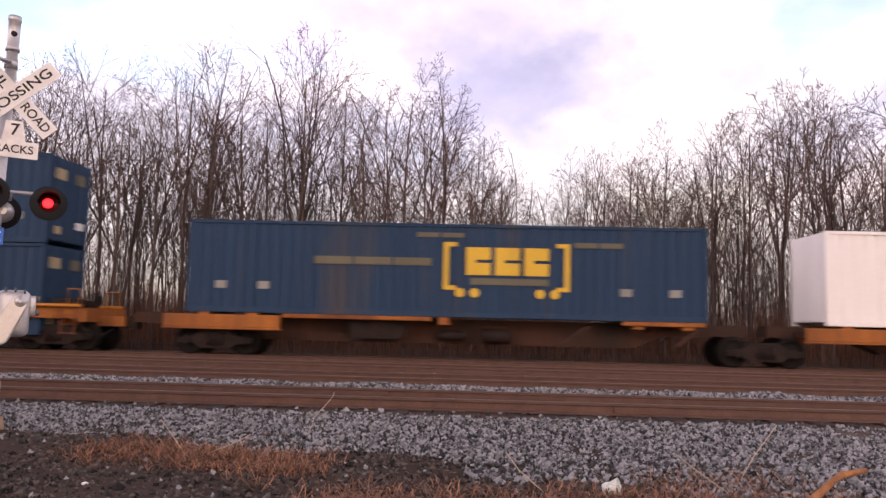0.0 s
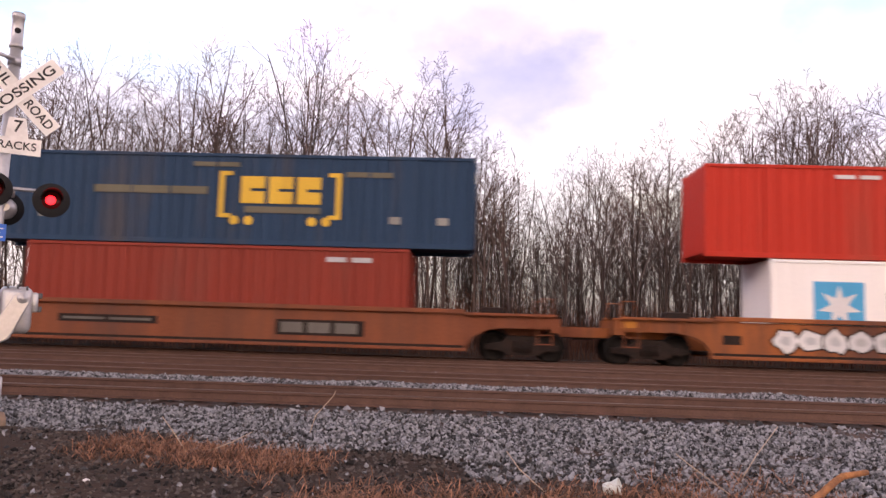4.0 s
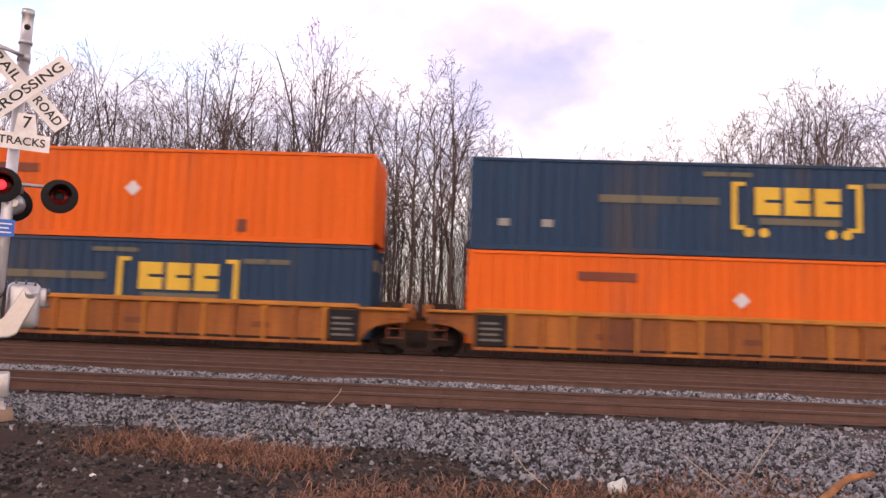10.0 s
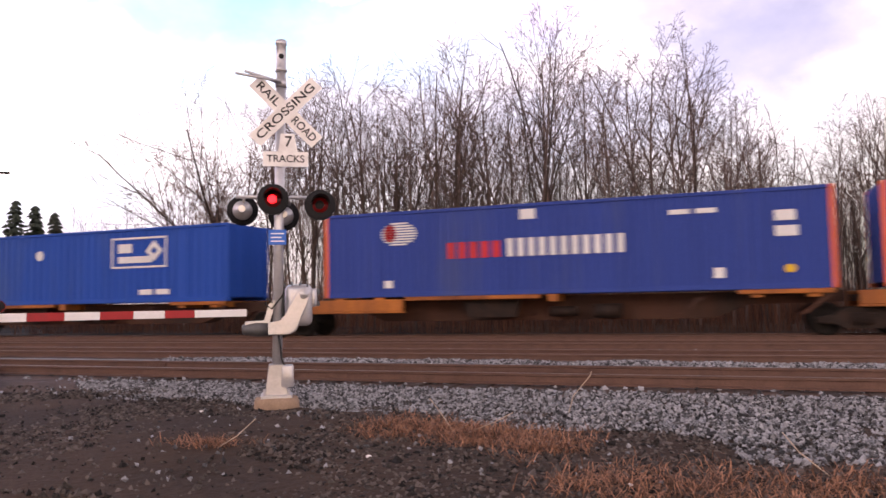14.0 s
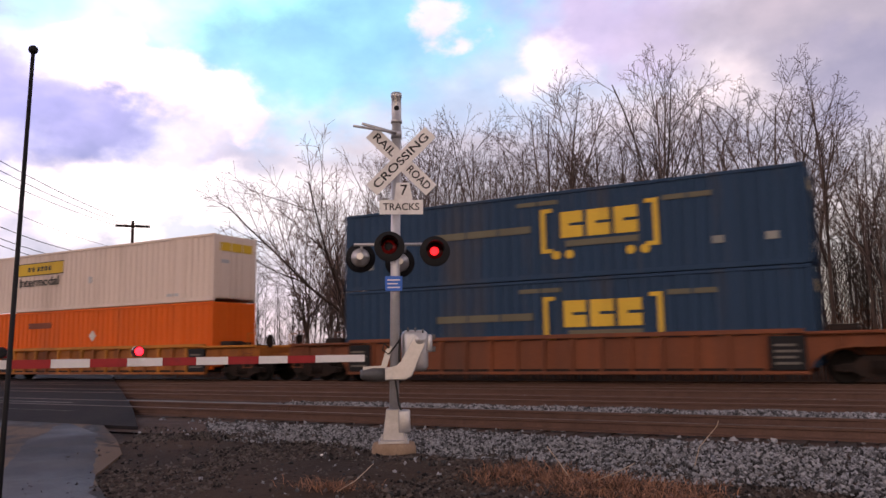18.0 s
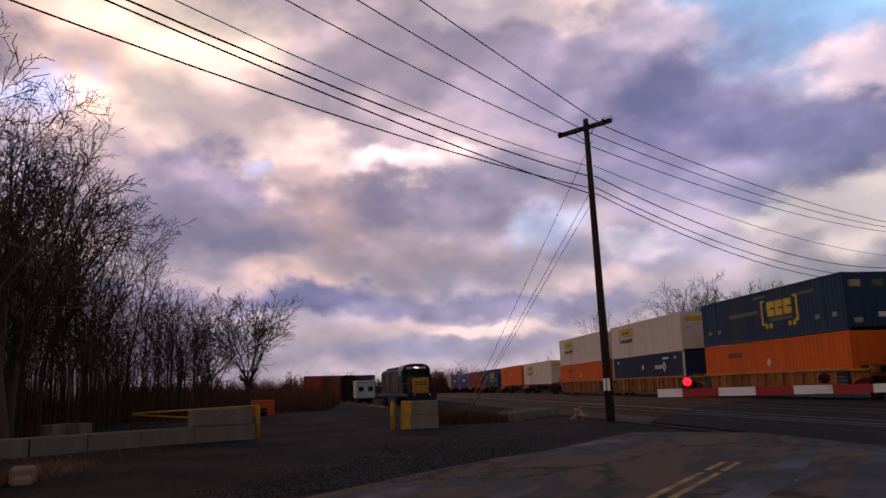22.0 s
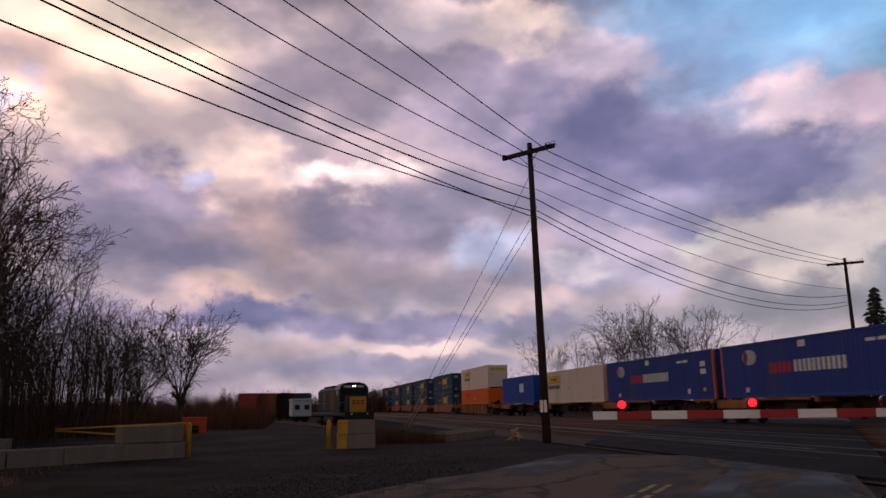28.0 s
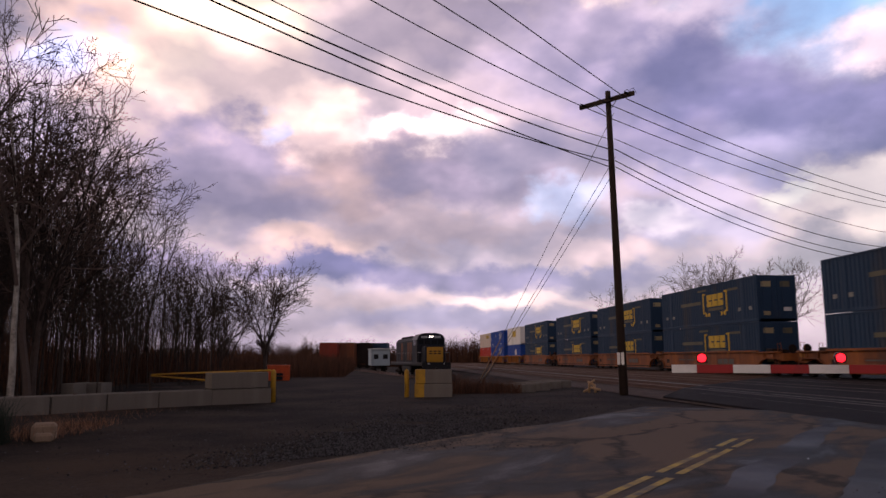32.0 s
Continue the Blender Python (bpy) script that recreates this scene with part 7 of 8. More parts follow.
    for _ in range(230):
        az, d = rnd.uniform(100.5, 121), rnd.uniform(31, 74)
        if d < 44 and az < 107:
            d += 22
        x, y = -d * math.sin(radians(az)), d * math.cos(radians(az))
        top = 5.0 + 0.62 * (az - 100.5)
        south.append((x, y, 1.3 + d * math.tan(radians(top)) * rnd.uniform(0.6, 1.0)))
    for _ in range(40):
        y = rnd.uniform(-46, 150)
        south.append((-300 + rnd.uniform(-30, 30), y, rnd.uniform(6.0, 9.5) * (1.0 + 0.35 * noise.noise(Vector((y * 0.03, 0, 0))))))
    special = ((bare_tree("tall bare tree with a pale birch-like trunk", 12.0, 0.11, 99, CROOKED, bark=m_birch), -25.9, -11.7, 14.6),
               (bare_tree("tall bare tree with spreading crooked limbs", 11.0, 0.12, 103, CROOKED, trunk=0.75), -28.5, -12.2, 13.5),
               (bare_tree("bare tree with long crooked limbs by the wall", 10.0, 0.11, 108, CROOKED, trunk=0.75), -33.0, -12.9, 11.0),
               (bare_tree("tall dense bare tree behind the wall", 11.0, 0.11, 111, CROOKED), -27.5, -15.5, 14.5))
    for t, x, y, h in special:
        k = h / top_of(t)
        t.scale, t.location = (k, k, k), (x, y, GROUND)
    for t, top in thin:
        t.scale, t.location = (0.9, 0.9, 0.9), (rnd.uniform(-12, 12), rnd.uniform(46, 50), GROUND)
    for t, top in sapling:
        t.location = (rnd.uniform(-8, 8), rnd.uniform(34.5, 37), GROUND)
    joined_wood("deep_wood", "dense leafless wood far behind the tracks", thin, deep, rnd)
    joined_wood("far_wood", "dense leafless wood around the yard and on the horizon", thin, south, rnd)
    joined_wood("sapling_growth", "slender bare saplings crowded under the trees", sapling, young, rnd)
    lone = bare_tree("broad leafless tree standing alone by the yard", 9.0, 0.17, 75, dict(BROAD, ratio=(2.0, 0.46, 0.50, 0.55), start=0.4, angle=(0.62, 0.6, 0.62, 0.7), kids=(9, 8, 6, 4), tip=0.0115), trunk=0.33)
    k = 12.2 / top_of(lone)
    lone.scale, lone.location = (k * 1.05, k * 1.05, k), (-72, -9.9, ground_z(-72, -9.9))
    lone = bare_tree("round leafless tree standing by the yard", 9.0, 0.14, 77, dict(BROAD, ratio=(1.6, 0.46, 0.50, 0.55), start=0.4, angle=(0.55, 0.6, 0.62, 0.7), kids=(8, 8, 6, 3), tip=0.0115), trunk=0.4)
    k = 11.0 / top_of(lone)
    lone.scale, lone.location = (k, k, k), (-80, -15.5, ground_z(-80, -15.5))
    for x, y, h in ((-70, -14.5, 11.5), (-66, -14.8, 11.4), (-74, -16.5, 12), (-62, -14.6, 10.8), (-84, -15.5, 9.5), (-68, -17, 11.5), (-58, -15, 10.8), (-54, -14.6, 10.4)):
        put(wide if x in (-66, -84) else cheap, x, y, h)
    for az, d, el in ((49.8, 94, 7.1), (48.7, 95, 6.8), (47.5, 97, 6.4)):
        h = 1.4 + d * math.tan(radians(el))
        c = conifer("dark evergreen standing beyond the tracks", h, int(h * 10))
        c.location = (-d * math.sin(radians(az)), d * math.cos(radians(az)), GROUND - 0.1)
    t = bare_tree("great broad leafless tree behind the crossing", 12.0, 0.22, 82, dict(BROAD, ratio=(1.9, 0.46, 0.50, 0.55), start=0.4, angle=(0.66, 0.6, 0.62, 0.7), kids=(10, 8, 6, 4), tip=0.0075), trunk=0.34)
    k = 15.6 / top_of(t)
    t.scale, t.location = (k * 0.86, k * 0.86, k), (-26.3, 36.6, ground_z(-26.3, 36.6))


def brush(name, label, rows, seed, height, density, material, lean=0.25, thick=1.0, twigs=0):
    """A thicket of thin upright stems along a strip: rows of x0, x1, y0, y1."""
    gen = np.random.default_rng(seed)
    verts, faces = [], []
    for x0, x1, y0, y1 in rows:
        n = int((x1 - x0) * (y1 - y0) * density)
        for _ in range(n):
            x, y = gen.uniform(x0, x1), gen.uniform(y0, y1)
            h = height * gen.uniform(0.35, 1.0) * (0.75 + 0.5 * noise.noise(Vector((x * 0.25, y * 0.25, seed))))
            z = ground_z(x, y) - 0.05
            a = gen.uniform(0, 6.28)
            w = (0.004 + 0.0016 * h) * thick
            dx, dy = gen.normal(0, lean * h), gen.normal(0, lean * h)
            c, s = math.cos(a) * w, math.sin(a) * w
            mx, my, mz = x + dx * 0.35, y + dy * 0.35, z + h * 0.55
            i = len(verts)
            verts += [(x - c, y - s, z), (x + c, y + s, z), (x + s, y - c, z), (mx - c * 0.7, my - s * 0.7, mz), (mx + c * 0.7, my + s * 0.7, mz), (mx + s * 0.7, my - c * 0.7, mz), (x + dx, y + dy, z + h)]
            faces += [(i, i + 1, i + 4, i + 3), (i + 1, i + 2, i + 5, i + 4), (i + 2, i, i + 3, i + 5), (i + 3, i + 4, i + 6), (i + 4, i + 5, i + 6), (i + 5, i + 3, i + 6)]
            for _k in range(twigs):
                f = gen.uniform(0.3, 0.9)
                px, py, pz = x + dx * f * 0.8, y + dy * f * 0.8, z + h * f
                l, b = h * gen.uniform(0.15, 0.3), gen.uniform(0, 6.28)
                i = len(verts)
                verts += [(px - c * 0.4, py - s * 0.4, pz), (px + c * 0.4, py + s * 0.4, pz), (px, py, pz + w), (px + math.cos(b) * l, py + math.sin(b) * l, pz + l * gen.uniform(0.3, 1.2))]
                faces += [(i, i + 1, i + 3), (i + 1, i + 2, i + 3), (i + 2, i, i + 3)]
    ob = new(name, raw(name, verts, faces, material))
    return tagged(ob, label, "undergrowth", kind="stuff")


def build_brush():
    brush("thicket", "russet leafless undergrowth at the foot of the wood", [(-24, 28, 32.2, 36), (-40, -22, 33, 40)], 31, 3.4, 17, m_brush, 0.2, 1.1, 2)
    brush("tall_scrub", "tall tangled scrub deeper in the wood", [(-30, 40, 40, 48), (-30, 44, 50, 58), (-44, 56, 60, 72)], 36, 5.5, 8, m_brush, 0.12, 1.4, 3)
    brush("thicket", "brown scrub on the far side of the yard", [(-64, -24, -26, -13.6), (-110, -62, -22, -11), (-150, -88, -16, -3.5)], 32, 3.8, 10, m_brush, 0.2, 1.8, 1)
    brush("thicket", "tall russet scrub behind the yard", [(-128, -96, -24, -4.5), (-96, -78, -24, -12)], 42, 4.0, 7, m_brush, 0.12, 2.2, 3)
    brush("thicket", "brown scrub beyond the tracks", [(-70, -34, 40, 70), (-240, -90, 38, 44)], 33, 3.4, 3, m_brush, 0.2, 2.0, 2)
    brush("far_hedge", "low brown hedge line on the far horizon", [(-218, -206, -70, 36)], 40, 8.5, 7, m_brush, 0.1, 6.0, 2)
    brush("dead_weeds", "clump of dry reddish weeds beside concrete blocks", [(-32.4, -30.0, 2.4, 5.6)], 34, 1.05, 190, m_brush, 0.15, 1.5, 2)
    brush("dead_weeds", "low dry weeds below the concrete wall", [(-22, -13, -9.4, -5.6)], 35, 0.3, 25, m_drygrass, 0.5)
    brush("dead_weeds", "pale dry grass tuft below the concrete wall", [(-17.6, -14.0, -6.9, -5.7)], 37, 0.42, 160, m_drygrass, 0.4)
    brush("dark_bush", "low dark evergreen bush at the lot's edge", [(-13.9, -12.6, -7.6, -6.3)], 38, 1.15, 1500, m_needle, 0.22)
    brush("tall_scrub", "dense brown saplings and scrub in the wood's edge", [(-62, -23, -30, -13.5)], 39, 7.0, 3.2, m_brush, 0.10, 1.3, 4)


def grass_patches():
    """Flattened dry grass and single stalks on the gravel's edge."""
    gen = np.random.default_rng(41)
    verts, faces = [], []

    def tuft(x, y, n, h, wide):
        for _ in range(n):
            a, b = gen.uniform(0, 6.28), gen.uniform(0, 6.28)
            l = h * gen.uniform(0.4, 1.2)
            px, py = x + gen.normal(0, wide), y + gen.normal(0, wide)
            w = 0.0022 + 0.0018 * gen.random()
            c, s = math.cos(a), math.sin(a)
            up = gen.uniform(0.15, 0.85)
            z = GROUND - 0.01
            i = len(verts)
            verts.extend([(px - s * w, py + c * w, z), (px + s * w, py - c * w, z), (px + c * l * 0.5 + s * w, py + s * l * 0.5 - c * w, z + l * up * 0.75), (px + c * l * 0.5 - s * w, py + s * l * 0.5 + c * w, z + l * up * 0.75), (px + c * l, py + s * l, z + l * up * 0.8)])
            faces.extend([(i, i + 1, i + 2, i + 3), (i + 3, i + 2, i + 4)])

    for _ in range(420):
        s = gen.random()
        x, y = -3.75 + 2.35 * s + gen.normal(0, 0.12), 7.75 - 0.75 * s + gen.normal(0, 0.3)
        tuft(x, y, 12, 0.17, 0.06)
    for _ in range(700):
        s = gen.random()
        x, y = -1.2 + 4.3 * s + gen.normal(0, 0.12), 5.75 + 0.25 * s + gen.normal(0, 0.32) - 0.15 * (s < 0.4)
        tuft(x, y, 8, 0.16, 0.07)
    for _ in range(60):
        tuft(gen.uniform(1.4, 3.0), gen.uniform(6.1, 7.2), 8, 0.22, 0.1)
    for _ in range(40):
        tuft(-4.85 + gen.normal(0, 0.2), 6.25 + gen.normal(0, 0.1), 8, 0.16, 0.07)
    ob = new("dry_grass", raw("dry_grass", verts, faces, m_drygrass))
    tagged(ob, "matted dry reddish grass at the gravel's edge", "grass", kind="stuff")
    m_stalk = surface("pale_dry_stalk", (0.42, 0.33, 0.25), 0.9, vary=0.2, bump=0.0)
    for pts in (((-1.85, 8.85, 0), (-1.80, 8.95, 0.22), (-1.62, 9.05, 0.44), (-1.60, 9.05, 0.5)), ((-2.75, 7.5, 0), (-2.95, 7.6, 0.2), (-3.05, 7.6, 0.32)), ((-2.6, 7.35, 0), (-2.3, 7.5, 0.12), (-2.15, 7.6, 0.2)),
                ((2.3, 6.9, 0), (2.6, 7.3, 0.2), (2.95, 7.7, 0.42)), ((2.1, 6.3, 0), (1.85, 6.6, 0.18), (1.72, 6.7, 0.28)), ((-4.6, 6.1, 0), (-4.45, 6.2, 0.1), (-4.35, 6.35, 0.24)), ((0.6, 6.3, 0), (0.4, 6.5, 0.14), (0.3, 6.7, 0.25))):
        bm = bmesh.new()
        polytube(bm, [(a[0], a[1], a[2] + GROUND) for a in pts], 0.005, 5)
        k = part("dry_stalk", bm, m_stalk)
        tagged(k, "single pale dead weed stalk in gravel", "weed", "weed stalks")


# ---- yard ----
def concrete_block(x, y, z, turn, l=1.75, h=0.5, painted=False, w=0.6, group="concrete barrier blocks"):
    t = thing("concrete_block", "grey precast concrete block, weathered" + (", one end painted yellow" if painted else ""), "concrete block", group, pose(x, y, z, 0, 0, turn))
    bm = bmesh.new()
    bevelbox(bm, -l / 2, l / 2, -w / 2, w / 2, 0, h, 0.025)
    part("body", bm, m_concrete, t)
    if painted:
        bm = bmesh.new()
        bevelbox(bm, -l / 2 - 0.005, -l / 2 + 0.36, -w / 2 - 0.005, w / 2 + 0.005, 0.003, h + 0.004, 0.02)
        part("painted_end", bm, m_yellow, t, "yellow painted end")
    bm = bmesh.new()
    tube(bm, (0, 0, h - 0.01), (0, 0, h + 0.02), 0.05, seg=8)
    part("lifting_eye", bm, m_rail, t)
    return t


def yellow_post(x, y, h, lean=0.0):
    t = thing("yellow_post", "yellow painted steel bollard post", "bollard", "yellow posts", pose(x, y, ground_z(x, y), 0, lean, 0))
    bm = bmesh.new()
    lathe(bm, (0, 0, -0.1), (0, 0, 1), [(0, 0.085), (h, 0.085), (h + 0.06, 0.06), (h + 0.1, 0.02)], 14)
    part("pipe", bm, m_yellow, t)
    return t


def build_yard():
    # wall of blocks on the south side of the yard entrance
    ends = [(-25.6, -3.6), (-24.6, -5.3), (-23.5, -6.6), (-22.4, -7.7), (-21.3, -8.75), (-20.3, -9.8), (-19.4, -10.8)]
    for (xa, ya), (xb, yb) in zip(ends, ends[1:]):
        l = math.hypot(xb - xa, yb - ya) - 0.04
        concrete_block((xa + xb) / 2, (ya + yb) / 2, GROUND - 0.06, math.degrees(math.atan2(yb - ya, xb - xa)), l, 0.52)
    concrete_block(-25.05, -4.5, GROUND + 0.47, math.degrees(math.atan2(-1.7, 1.0)), 1.85, 0.5)
    concrete_block(-31.8, -11.2, GROUND - 0.05, 70, 1.3, 0.55)
    concrete_block(-30.9, -11.6, GROUND - 0.05, 60, 0.7, 0.55)
    # north side: a stack of two with a yellow end
    for k, z in enumerate((GROUND - 0.03, GROUND + 0.475)):
        concrete_block(-28.2, 1.95, z, 86 + 2 * k, 1.35 - 0.05 * k, 0.5, True)
    for x, y, t_ in ((-32.0, 5.7, 30), (-33.6, 6.65, 30), (-35.2, 7.55, 29), (-36.7, 8.4, 29)):
        concrete_block(x, y, GROUND - 0.18, t_, 1.78, 0.5)
    yellow_post(-25.65, -3.45, 1.05, -1)
    yellow_post(-28.15, 0.98, 1.0, 2)
    g = thing("barrier_pole", "thin yellow swing barrier of two pipes, standing open", "barrier", m=pose(0, 0, 0))
    for a, b in (((-25.7, -3.55, 0.8), (-29.2, -8.3, 0.62)), ((-26.1, -4.9, 0.42), (-29.2, -8.3, 0.58))):
        bm = bmesh.new()
        tube(bm, a, b, 0.028, 0.028, 8)
        part("pipe", bm, m_yellow, g)
    bm = bmesh.new()
    tube(bm, (-29.2, -8.3, GROUND - 0.05), (-29.2, -8.3, 0.75), 0.05, 0.05, 8)
    part("rest_post", bm, m_polewood, g)
    b = thing("orange_bin", "open orange steel refuse container", "skip", m=pose(-58.5, -7.2, ground_z(-58.5, -7.2), 0, 0, 8))
    bm = bmesh.new()
    bevelbox(bm, -1.1, 1.1, -0.8, 0.8, 0.05, 1.15, 0.04)
    part("body", bm, surface("safety_orange_paint", (0.62, 0.09, 0.02), 0.6, vary=0.2, dirt=(0.3, 0.07, 0.03)), b)
    bm = bmesh.new()
    bevelbox(bm, 1.1, 1.14, -0.3, 0.3, 0.1, 0.6, 0.01)
    part("hatch", bm, m_black, b)
    for z in (0.35, 0.75, 1.1):
        bm = bmesh.new()
        bevelbox(bm, -1.14, 1.14, -0.84, 0.84, z, z + 0.07, 0.01)
        part("band", bm, MATS["safety_orange_paint"], b)
    q = thing("concrete_rubble", "broken reddish concrete chunk on the dirt", "rubble", m=pose(-14.4, -6.0, GROUND, 0, 0, 20))
    bm = bmesh.new()
    bevelbox(bm, -0.28, 0.28, -0.2, 0.2, -0.02, 0.28, 0.05)
    part("chunk", bm, m_conc_brown, q)
    bm = bmesh.new()
    bevelbox(bm, 0.3, 0.55, -0.15, 0.15, -0.02, 0.14, 0.04)
    part("chunk", bm, m_conc_brown, q)
    # the yard track under the standing engine
    z = ground_z(-90, 0) + 0.17
    turn = 188.0
    rail = rail_mesh(0, 70, True)
    bm = bmesh.new()
    bevelbox(bm, -0.115, 0.115, -1.3, 1.3, -0.3, -0.172, 0.01)
    tie = mesh_of(bm, "tie", m_tie)
    t = thing("railway_track", "rusty yard track under the standing locomotive", "track", "tracks at the crossing", pose(-76, 6.5, z, 0, 0, turn))
    t["kind"] = "structure"
    for s in (-0.7525, 0.7525):
        part("rail", rail, None, t, m=pose(0, s, 0))
    for i in range(60):
        part("tie", tie, None, t, m=pose(0.4 + 0.6 * i, 0, 0))
    return z, turn


m_glass = surface("dark_window_glass", (0.012, 0.014, 0.018), 0.25, vary=0.1, bump=0.0, shine=0.12)


# ---- standing engine and yard cars ----
def locomotive(z, turn):
    blue = paint("dark_blue_engine_paint", (0.008, 0.010, 0.020), (0.03, 0.025, 0.022), 0.4)
    rust = paint("dirty_orange_engine_paint", (0.16, 0.055, 0.022), (0.06, 0.03, 0.02), 0.5)
    gold = paint("yellow_nose_paint", (0.50, 0.25, 0.03), (0.3, 0.14, 0.03), 0.3)
    t = thing("locomotive", "dark blue diesel locomotive with yellow nose and lit lamp", "locomotive", m=pose(-78.5, 6.3, z, 0, 0, turn))
    # x runs back from the nose
    def b(name, x0, x1, y0, y1, z0, z1, mat, bev=0.05, label=""):
        bm = bmesh.new()
        roundbox(bm, x0, x1, y0, y1, z0, z1, bev, 3)
        return part(name, bm, mat, t, label)
    b("underframe", 0.6, 20.2, -1.5, 1.5, 1.15, 1.55, m_black)
    b("fuel_tank", 7.8, 13.2, -1.35, 1.35, 0.4, 1.2, m_black, 0.2)
    nose = b("short_hood", 1.3, 3.5, -1.02, 1.02, 1.5, 3.25, blue, 0.22, "dark rounded nose hood")
    bm = bmesh.new()
    roundbox(bm, 1.26, 1.36, -0.86, 0.86, 1.56, 3.12, 0.045, 2)
    part("nose_panel", bm, gold, nose, "yellow nose panel")
    for y in (-0.45, 0.0, 0.45):
        for zz in (2.38, 2.62):
            bm = bmesh.new()
            box(bm, 1.245, 1.27, y - 0.16, y + 0.16, zz, zz + 0.12)
            part("logo_block", bm, blue, nose)
    roof = [(-1.5, 1.5), (-1.5, 3.9), (-1.36, 4.25), (-1.05, 4.48), (-0.55, 4.6), (0.55, 4.6), (1.05, 4.48), (1.36, 4.25), (1.5, 3.9), (1.5, 1.5)]
    bm = bmesh.new()
    prism_x(bm, roof, 3.3, 5.9)
    cab = part("cab", bm, blue, t, "dark cab with rounded roof")
    # roof edge drawn in a paler grey than the cab
    bm = bmesh.new()
    prism_x(bm, [(y * 1.015, zz + 0.02) for y, zz in roof[1:-1]] + [(y * 0.985, zz - 0.03) for y, zz in roof[-2:0:-1]], 3.2, 5.95)
    part("cab_roof", bm, m_darkgrey, cab, "dark grey roof edge, paler than the cab")
    for y0, y1 in ((-1.3, -0.78), (-0.66, -0.06), (0.06, 0.66), (0.78, 1.3)):
        bm = bmesh.new()
        bevelbox(bm, 3.27, 3.31, y0, y1, 3.45, 3.92, 0.01)
        part("windshield", bm, m_glass, cab, "dark cab window pane")
    for s in (-1, 1):
        bm = bmesh.new()
        bevelbox(bm, 3.9, 5.3, s * 1.49 - 0.02, s * 1.49 + 0.02, 3.3, 3.95, 0.01)
        part("side_window", bm, m_glass, cab)
    for y in (-0.13, 0.13):
        bm = bmesh.new()
        tube(bm, (3.16, y, 4.22), (3.3, y, 4.22), 0.075, seg=14)
        part("headlight", bm, glow("lit_headlight", (1.0, 0.90, 0.82), 6.0), cab, "lit white headlight")
    for y in (-0.72, 0.72):
        bm = bmesh.new()
        roundbox(bm, 3.2, 3.3, y - 0.34, y + 0.34, 4.08, 4.3, 0.03, 2)
        part("number_board", bm, P_GREY, cab)
    bm = bmesh.new()
    prism_x(bm, [(-0.92, 1.5), (-0.92, 3.95), (-0.6, 4.3), (0.6, 4.3), (0.92, 3.95), (0.92, 1.5)], 5.9, 19.6)
    hood = part("long_hood", bm, blue, t)
    for s in (-1, 1):
        for i in range(9):
            bm = bmesh.new()
            bevelbox(bm, 6.3 + 1.4 * i, 7.55 + 1.4 * i, s * 0.935 - 0.025, s * 0.935 + 0.025, 1.75, 3.75, 0.01)
            d = part("hood_door", bm, (rust, blue, rust, rust, blue, blue, rust, blue, blue)[i], hood)
            bm = bmesh.new()
            tube(bm, (6.45 + 1.4 * i, s * 0.97, 2.5), (6.45 + 1.4 * i, s * 0.97, 2.8), 0.02, seg=5)
            part("latch", bm, m_black, d)
    for x in (9, 12.5, 15.5, 17.5):
        bm = bmesh.new()
        lathe(bm, (x, 0, 4.25), (0, 0, 1), [(0, 0.6), (0.22, 0.6), (0.3, 0.4)], 18)
        part("roof_fan", bm, m_black, hood)
    for s in (-1, 1):
        for i in range(11):
            bm = bmesh.new()
            tube(bm, (1.0 + 1.85 * i, s * 1.46, 1.5), (1.0 + 1.85 * i, s * 1.46, 2.55), 0.02, seg=5)
            part("handrail_post", bm, m_darkgrey, t)
        bm = bmesh.new()
        tube(bm, (1.0, s * 1.46, 2.55), (19.6, s * 1.46, 2.55), 0.022, seg=5)
        part("handrail", bm, m_darkgrey, t)
    for s in (-1, 1):
        for zz in (0.45, 0.8, 1.15):
            bm = bmesh.new()
            bevelbox(bm, 0.62, 1.05, s * 1.25 - 0.25, s * 1.25 + 0.25, zz, zz + 0.04, 0.01)
            part("step", bm, m_darkgrey, t)
    bm = bmesh.new()
    prism(bm, [(0.35, 0.2), (0.75, 0.2), (0.85, 1.3), (0.55, 1.3)], -1.45, 1.45)
    part("pilot", bm, m_black, t, "black snow-plough pilot")
    bm = bmesh.new()
    tube(bm, (-0.1, 0, 0.9), (0.7, 0, 0.9), 0.14, seg=10)
    part("coupler", bm, P_TRUCK, t)
    for y in (-0.8, 0.8):
        bm = bmesh.new()
        tube(bm, (0.5, y, 1.42), (0.58, y, 1.42), 0.07, seg=10)
        part("ditch_light", bm, P_LABEL, t)
    for x in (4.0, 16.6):
        f = part("truck", TRUCK["frame"], None, t, "dark greasy steel truck", Matrix.Translation((x, 0, 0)) @ Matrix.Diagonal((1.35, 1.1, 1.1, 1)))
        for a in (-0.88, 0.88):
            part("wheelset", TRUCK["wheel"], None, f, "", pose(a, 0, 0.46))
    return t


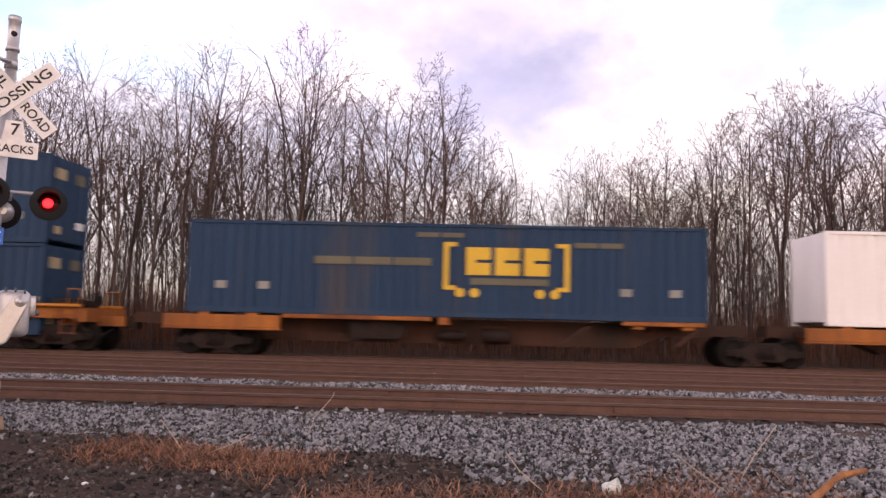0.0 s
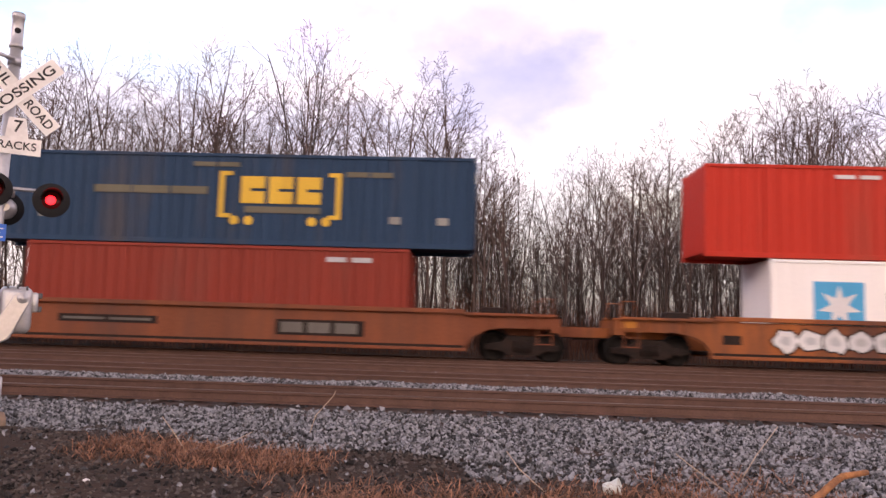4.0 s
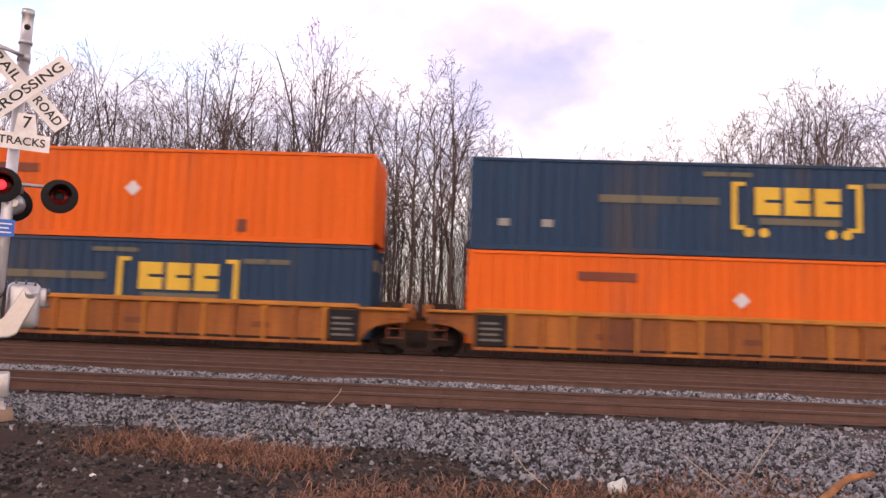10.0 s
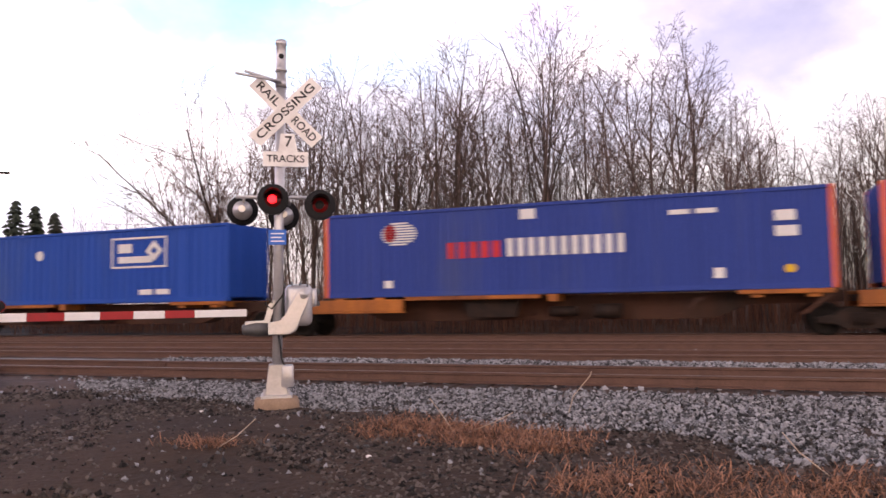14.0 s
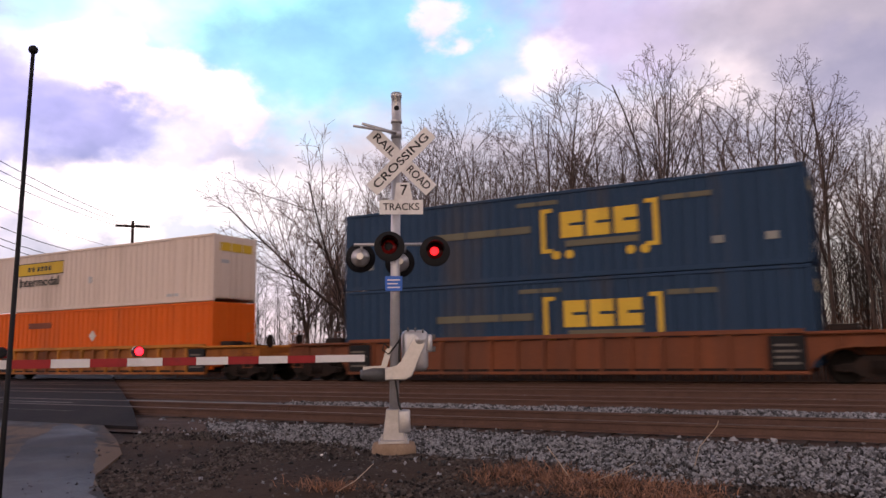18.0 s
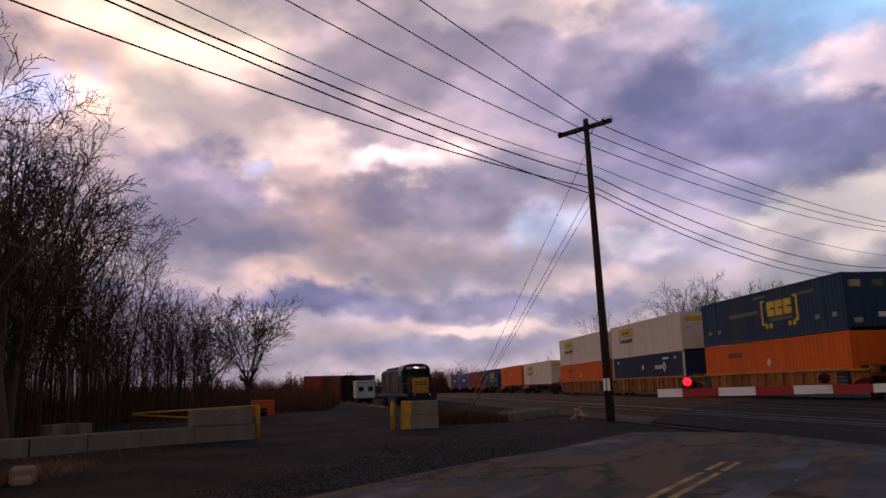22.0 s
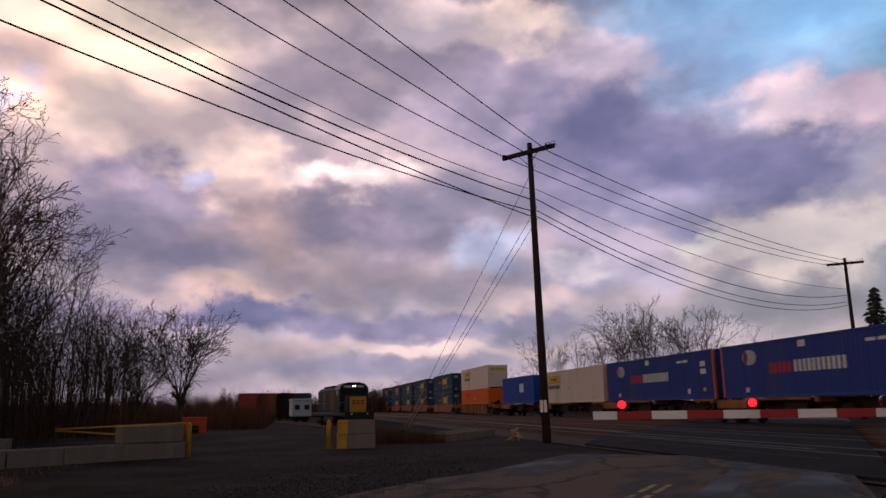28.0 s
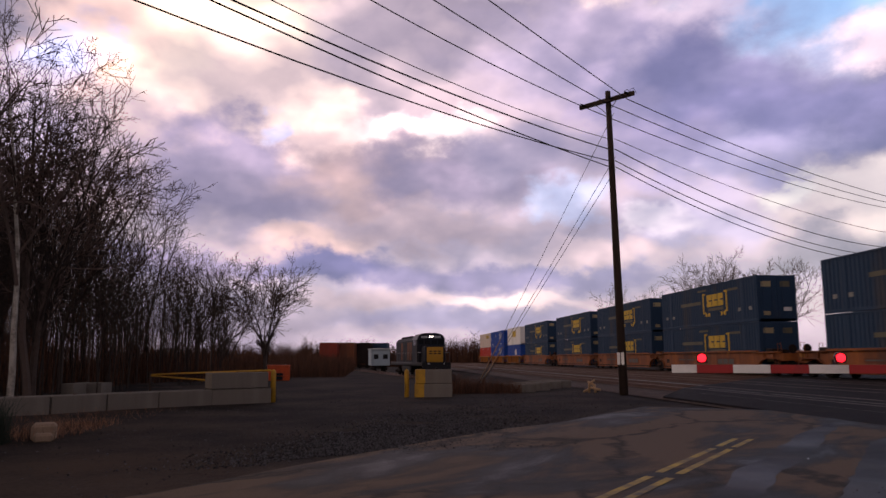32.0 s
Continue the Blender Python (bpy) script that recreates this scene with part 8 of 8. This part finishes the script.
def yard_cars():
    z = ground_z(-120, 0)
    t = thing("caboose", "small pale grey-blue caboose parked in the yard", "railway car", m=pose(-126, 1.0, z + 0.05, 0, 0, 184))
    pale = paint("pale_grey_blue_paint", (0.33, 0.40, 0.45), (0.22, 0.25, 0.27), 0.3)
    bm = bmesh.new()
    bevelbox(bm, 0, 7.5, -1.5, 1.5, 0.95, 3.55, 0.06)
    part("body", bm, pale, t)
    bm = bmesh.new()
    prism(bm, [(-0.3, 3.55), (7.8, 3.55), (7.6, 3.72), (-0.1, 3.72)], -1.6, 1.6)
    part("roof", bm, P_GREY, t)
    for y in (-0.75, 0.75):
        bm = bmesh.new()
        bevelbox(bm, -0.03, 0.02, y - 0.38, y + 0.38, 2.0, 2.75, 0.01)
        part("window", bm, m_black, t)
    for y in (-0.55, 0.55):
        bm = bmesh.new()
        bevelbox(bm, -0.04, 0.0, y * 0.2 - 0.3, y * 0.2 + 0.3, 1.0, 1.9, 0.01)
        part("door", bm, pale, t)
        break
    for x in (1.5, 6):
        f = part("truck", TRUCK["frame"], None, t, "", pose(x, 0, 0))
        for a in (-0.88, 0.88):
            part("wheelset", TRUCK["wheel"], None, f, "", pose(a, 0, 0.46))
    for i, (u, mat) in enumerate(((0, P_MAROON), (15.2, P_CAR3), (30.4, P_TRUCK), (45.6, P_TEAL))):
        c = thing("boxcar", ("red-brown boxcar standing far off in the yard", "rusty brown boxcar standing far off in the yard", "dark open-top freight car far off in the yard", "dark blue freight car far off in the yard")[i], "freight wagon", "parked yard wagons", pose(-168 - 2 * i, -9.5 + 3.6 * i * 1.0, ground_z(-168, 0) + 0.05, 0, 0, 80))
        bm = bmesh.new()
        bevelbox(bm, -1.9, 1.9, -1.5, 1.5, 1.0, 5.5, 0.05)
        part("body", bm, mat, c)
        for k in range(4):
            bm = bmesh.new()
            bevelbox(bm, -1.85 + 0.98 * k, -1.75 + 0.98 * k, -1.56, 1.56, 1.05, 5.45, 0.01)
            part("side_post", bm, mat, c)
        f = part("truck", TRUCK["frame"], None, c, "", pose(0, 0, 0))
        for a in (-0.88, 0.88):
            part("wheelset", TRUCK["wheel"], None, f, "", pose(a, 0, 0.46))


MARKER = (-30.3, 8.3)


def small_things():
    t = thing("whip_antenna", "thin black whip antenna with a ball tip close by", "antenna", m=pose(-0.546, 0.3335, GROUND))
    bm = bmesh.new()
    tube(bm, (-0.0035, -0.0026, 0.96), (0.005, 0.0043, 1.539), 0.0024, 0.0015, 8)
    part("rod", bm, m_black, t)
    bm = bmesh.new()
    bmesh.ops.create_icosphere(bm, subdivisions=2, radius=0.0036, matrix=Matrix.Translation((0.005, 0.0043, 1.5415)))
    part("ball_tip", bm, m_black, t)
    bm = bmesh.new()
    lathe(bm, (-0.0035, -0.0026, 0.0), (0, 0, 1), [(0, 0.09), (0.02, 0.09), (0.03, 0.010), (0.92, 0.010), (0.94, 0.007), (0.96, 0.0035)], 12)
    part("mount", bm, m_black, t)
    h = thing("bent_marker", "bent rusty yellow marker stub beside the pole", "marker post", m=pose(MARKER[0], MARKER[1], GROUND, 0, 0, 30))
    for pts in (((0, 0, 0), (0.02, 0, 0.35), (0.25, 0.05, 0.5)), ((0.25, 0.1, 0), (0.2, 0.1, 0.3), (-0.1, 0.05, 0.42)), ((-0.3, 0, 0.02), (0.1, 0.05, 0.2), (0.5, 0.1, 0.12))):
        bm = bmesh.new()
        polytube(bm, pts, 0.05, 8)
        part("pipe", bm, m_faded, h)
    m_wood = surface("broken_branch_wood", (0.40, 0.17, 0.06), 0.85, vary=0.35, scale=8, fine=60, bump=0.4, dirt=(0.12, 0.06, 0.04), dirt_amount=0.5)
    s = thing("broken_branch", "broken reddish-brown branch lying in the gravel", "branch")
    bm = bmesh.new()
    pts = [((1.98, 5.25, -0.21), 0.030), ((2.35, 5.6, -0.09), 0.028), ((2.62, 5.82, 0.03), 0.026), ((2.72, 5.9, 0.065), 0.025), ((2.95, 6.0, 0.085), 0.020)]
    polytube(bm, [a for a, r in pts], [r for a, r in pts], 10)
    part("stem", bm, m_wood, s)
    c = thing("crushed_can", "crushed pale plastic cup in the dry grass", "litter", "litter on the ground")
    bm = bmesh.new()
    lathe(bm, (1.13, 6.33, GROUND + 0.055), (0.9, -0.35, 0.3), [(-0.07, 0.02), (-0.07, 0.045), (-0.03, 0.055), (0.0, 0.05), (0.05, 0.065), (0.06, 0.068), (0.06, 0.05), (0.0, 0.02)], 16)
    part("cup", bm, surface("cloudy_plastic", (0.62, 0.66, 0.62), 0.35, vary=0.3, scale=20, fine=60, bump=0.3), c)
    for x, y, r in ((-3.0, 6.05, 0.024), (-0.75, 5.65, 0.018), (-6.35, 8.1, 0.022), (-10.1, 5.6, 0.022)):
        b = thing("pale_stone", "single pale limestone lump on dark dirt", "stone", "pale stones")
        bm = bmesh.new()
        bmesh.ops.create_icosphere(bm, subdivisions=1, radius=r, matrix=Matrix.Translation((x, y, GROUND + r * 0.5)) @ Matrix.Diagonal((1.3, 1, 0.7, 1)))
        part("lump", bm, m_white, b)


build_signal()
build_poles()
build_woods()
build_brush()
YARD_Z, YARD_TURN = build_yard()
locomotive(YARD_Z, YARD_TURN)
yard_cars()
small_things()
grass_patches()
scatter_stones()


# ---- what moves ----
def flashing(lit_first):
    """Turns of a flasher disc: its glowing face out while lit, its black back out while dark."""
    half = 0.652
    state = lambda s: (int(math.floor((s - 13.38) / half)) % 2 == 0) == lit_first
    rows = [(0.0, 0.0 if state(0.0) else 170.0)]
    k = math.ceil((0.05 - 13.38) / half)
    while 13.38 + k * half < 31.9:
        s = 13.38 + k * half
        a, b = (170.0, 0.0) if state(s + 0.1) else (0.0, 170.0)
        rows += [(s - 0.04, a), (s, 85.0), (s + 0.04, b)]
        k += 1
    return rows + [(32.0, rows[-1][1])]


def motions():
    times = (0.0, 4.0, 8.0, 12.0, 16.0, 20.0, 24.0, 28.0, 32.0)
    for ob, x, y, z in MOVING:
        walk(ob, [(t, pose(x + 24.6 * t - 0.01 * t * t, y, z)) for t in times])
    for disc, base, lit_first in FLASHERS:
        walk(disc, [(t, base @ pose(0, 0, 0, 0, 0, a)) for t, a in flashing(lit_first)])


motions()
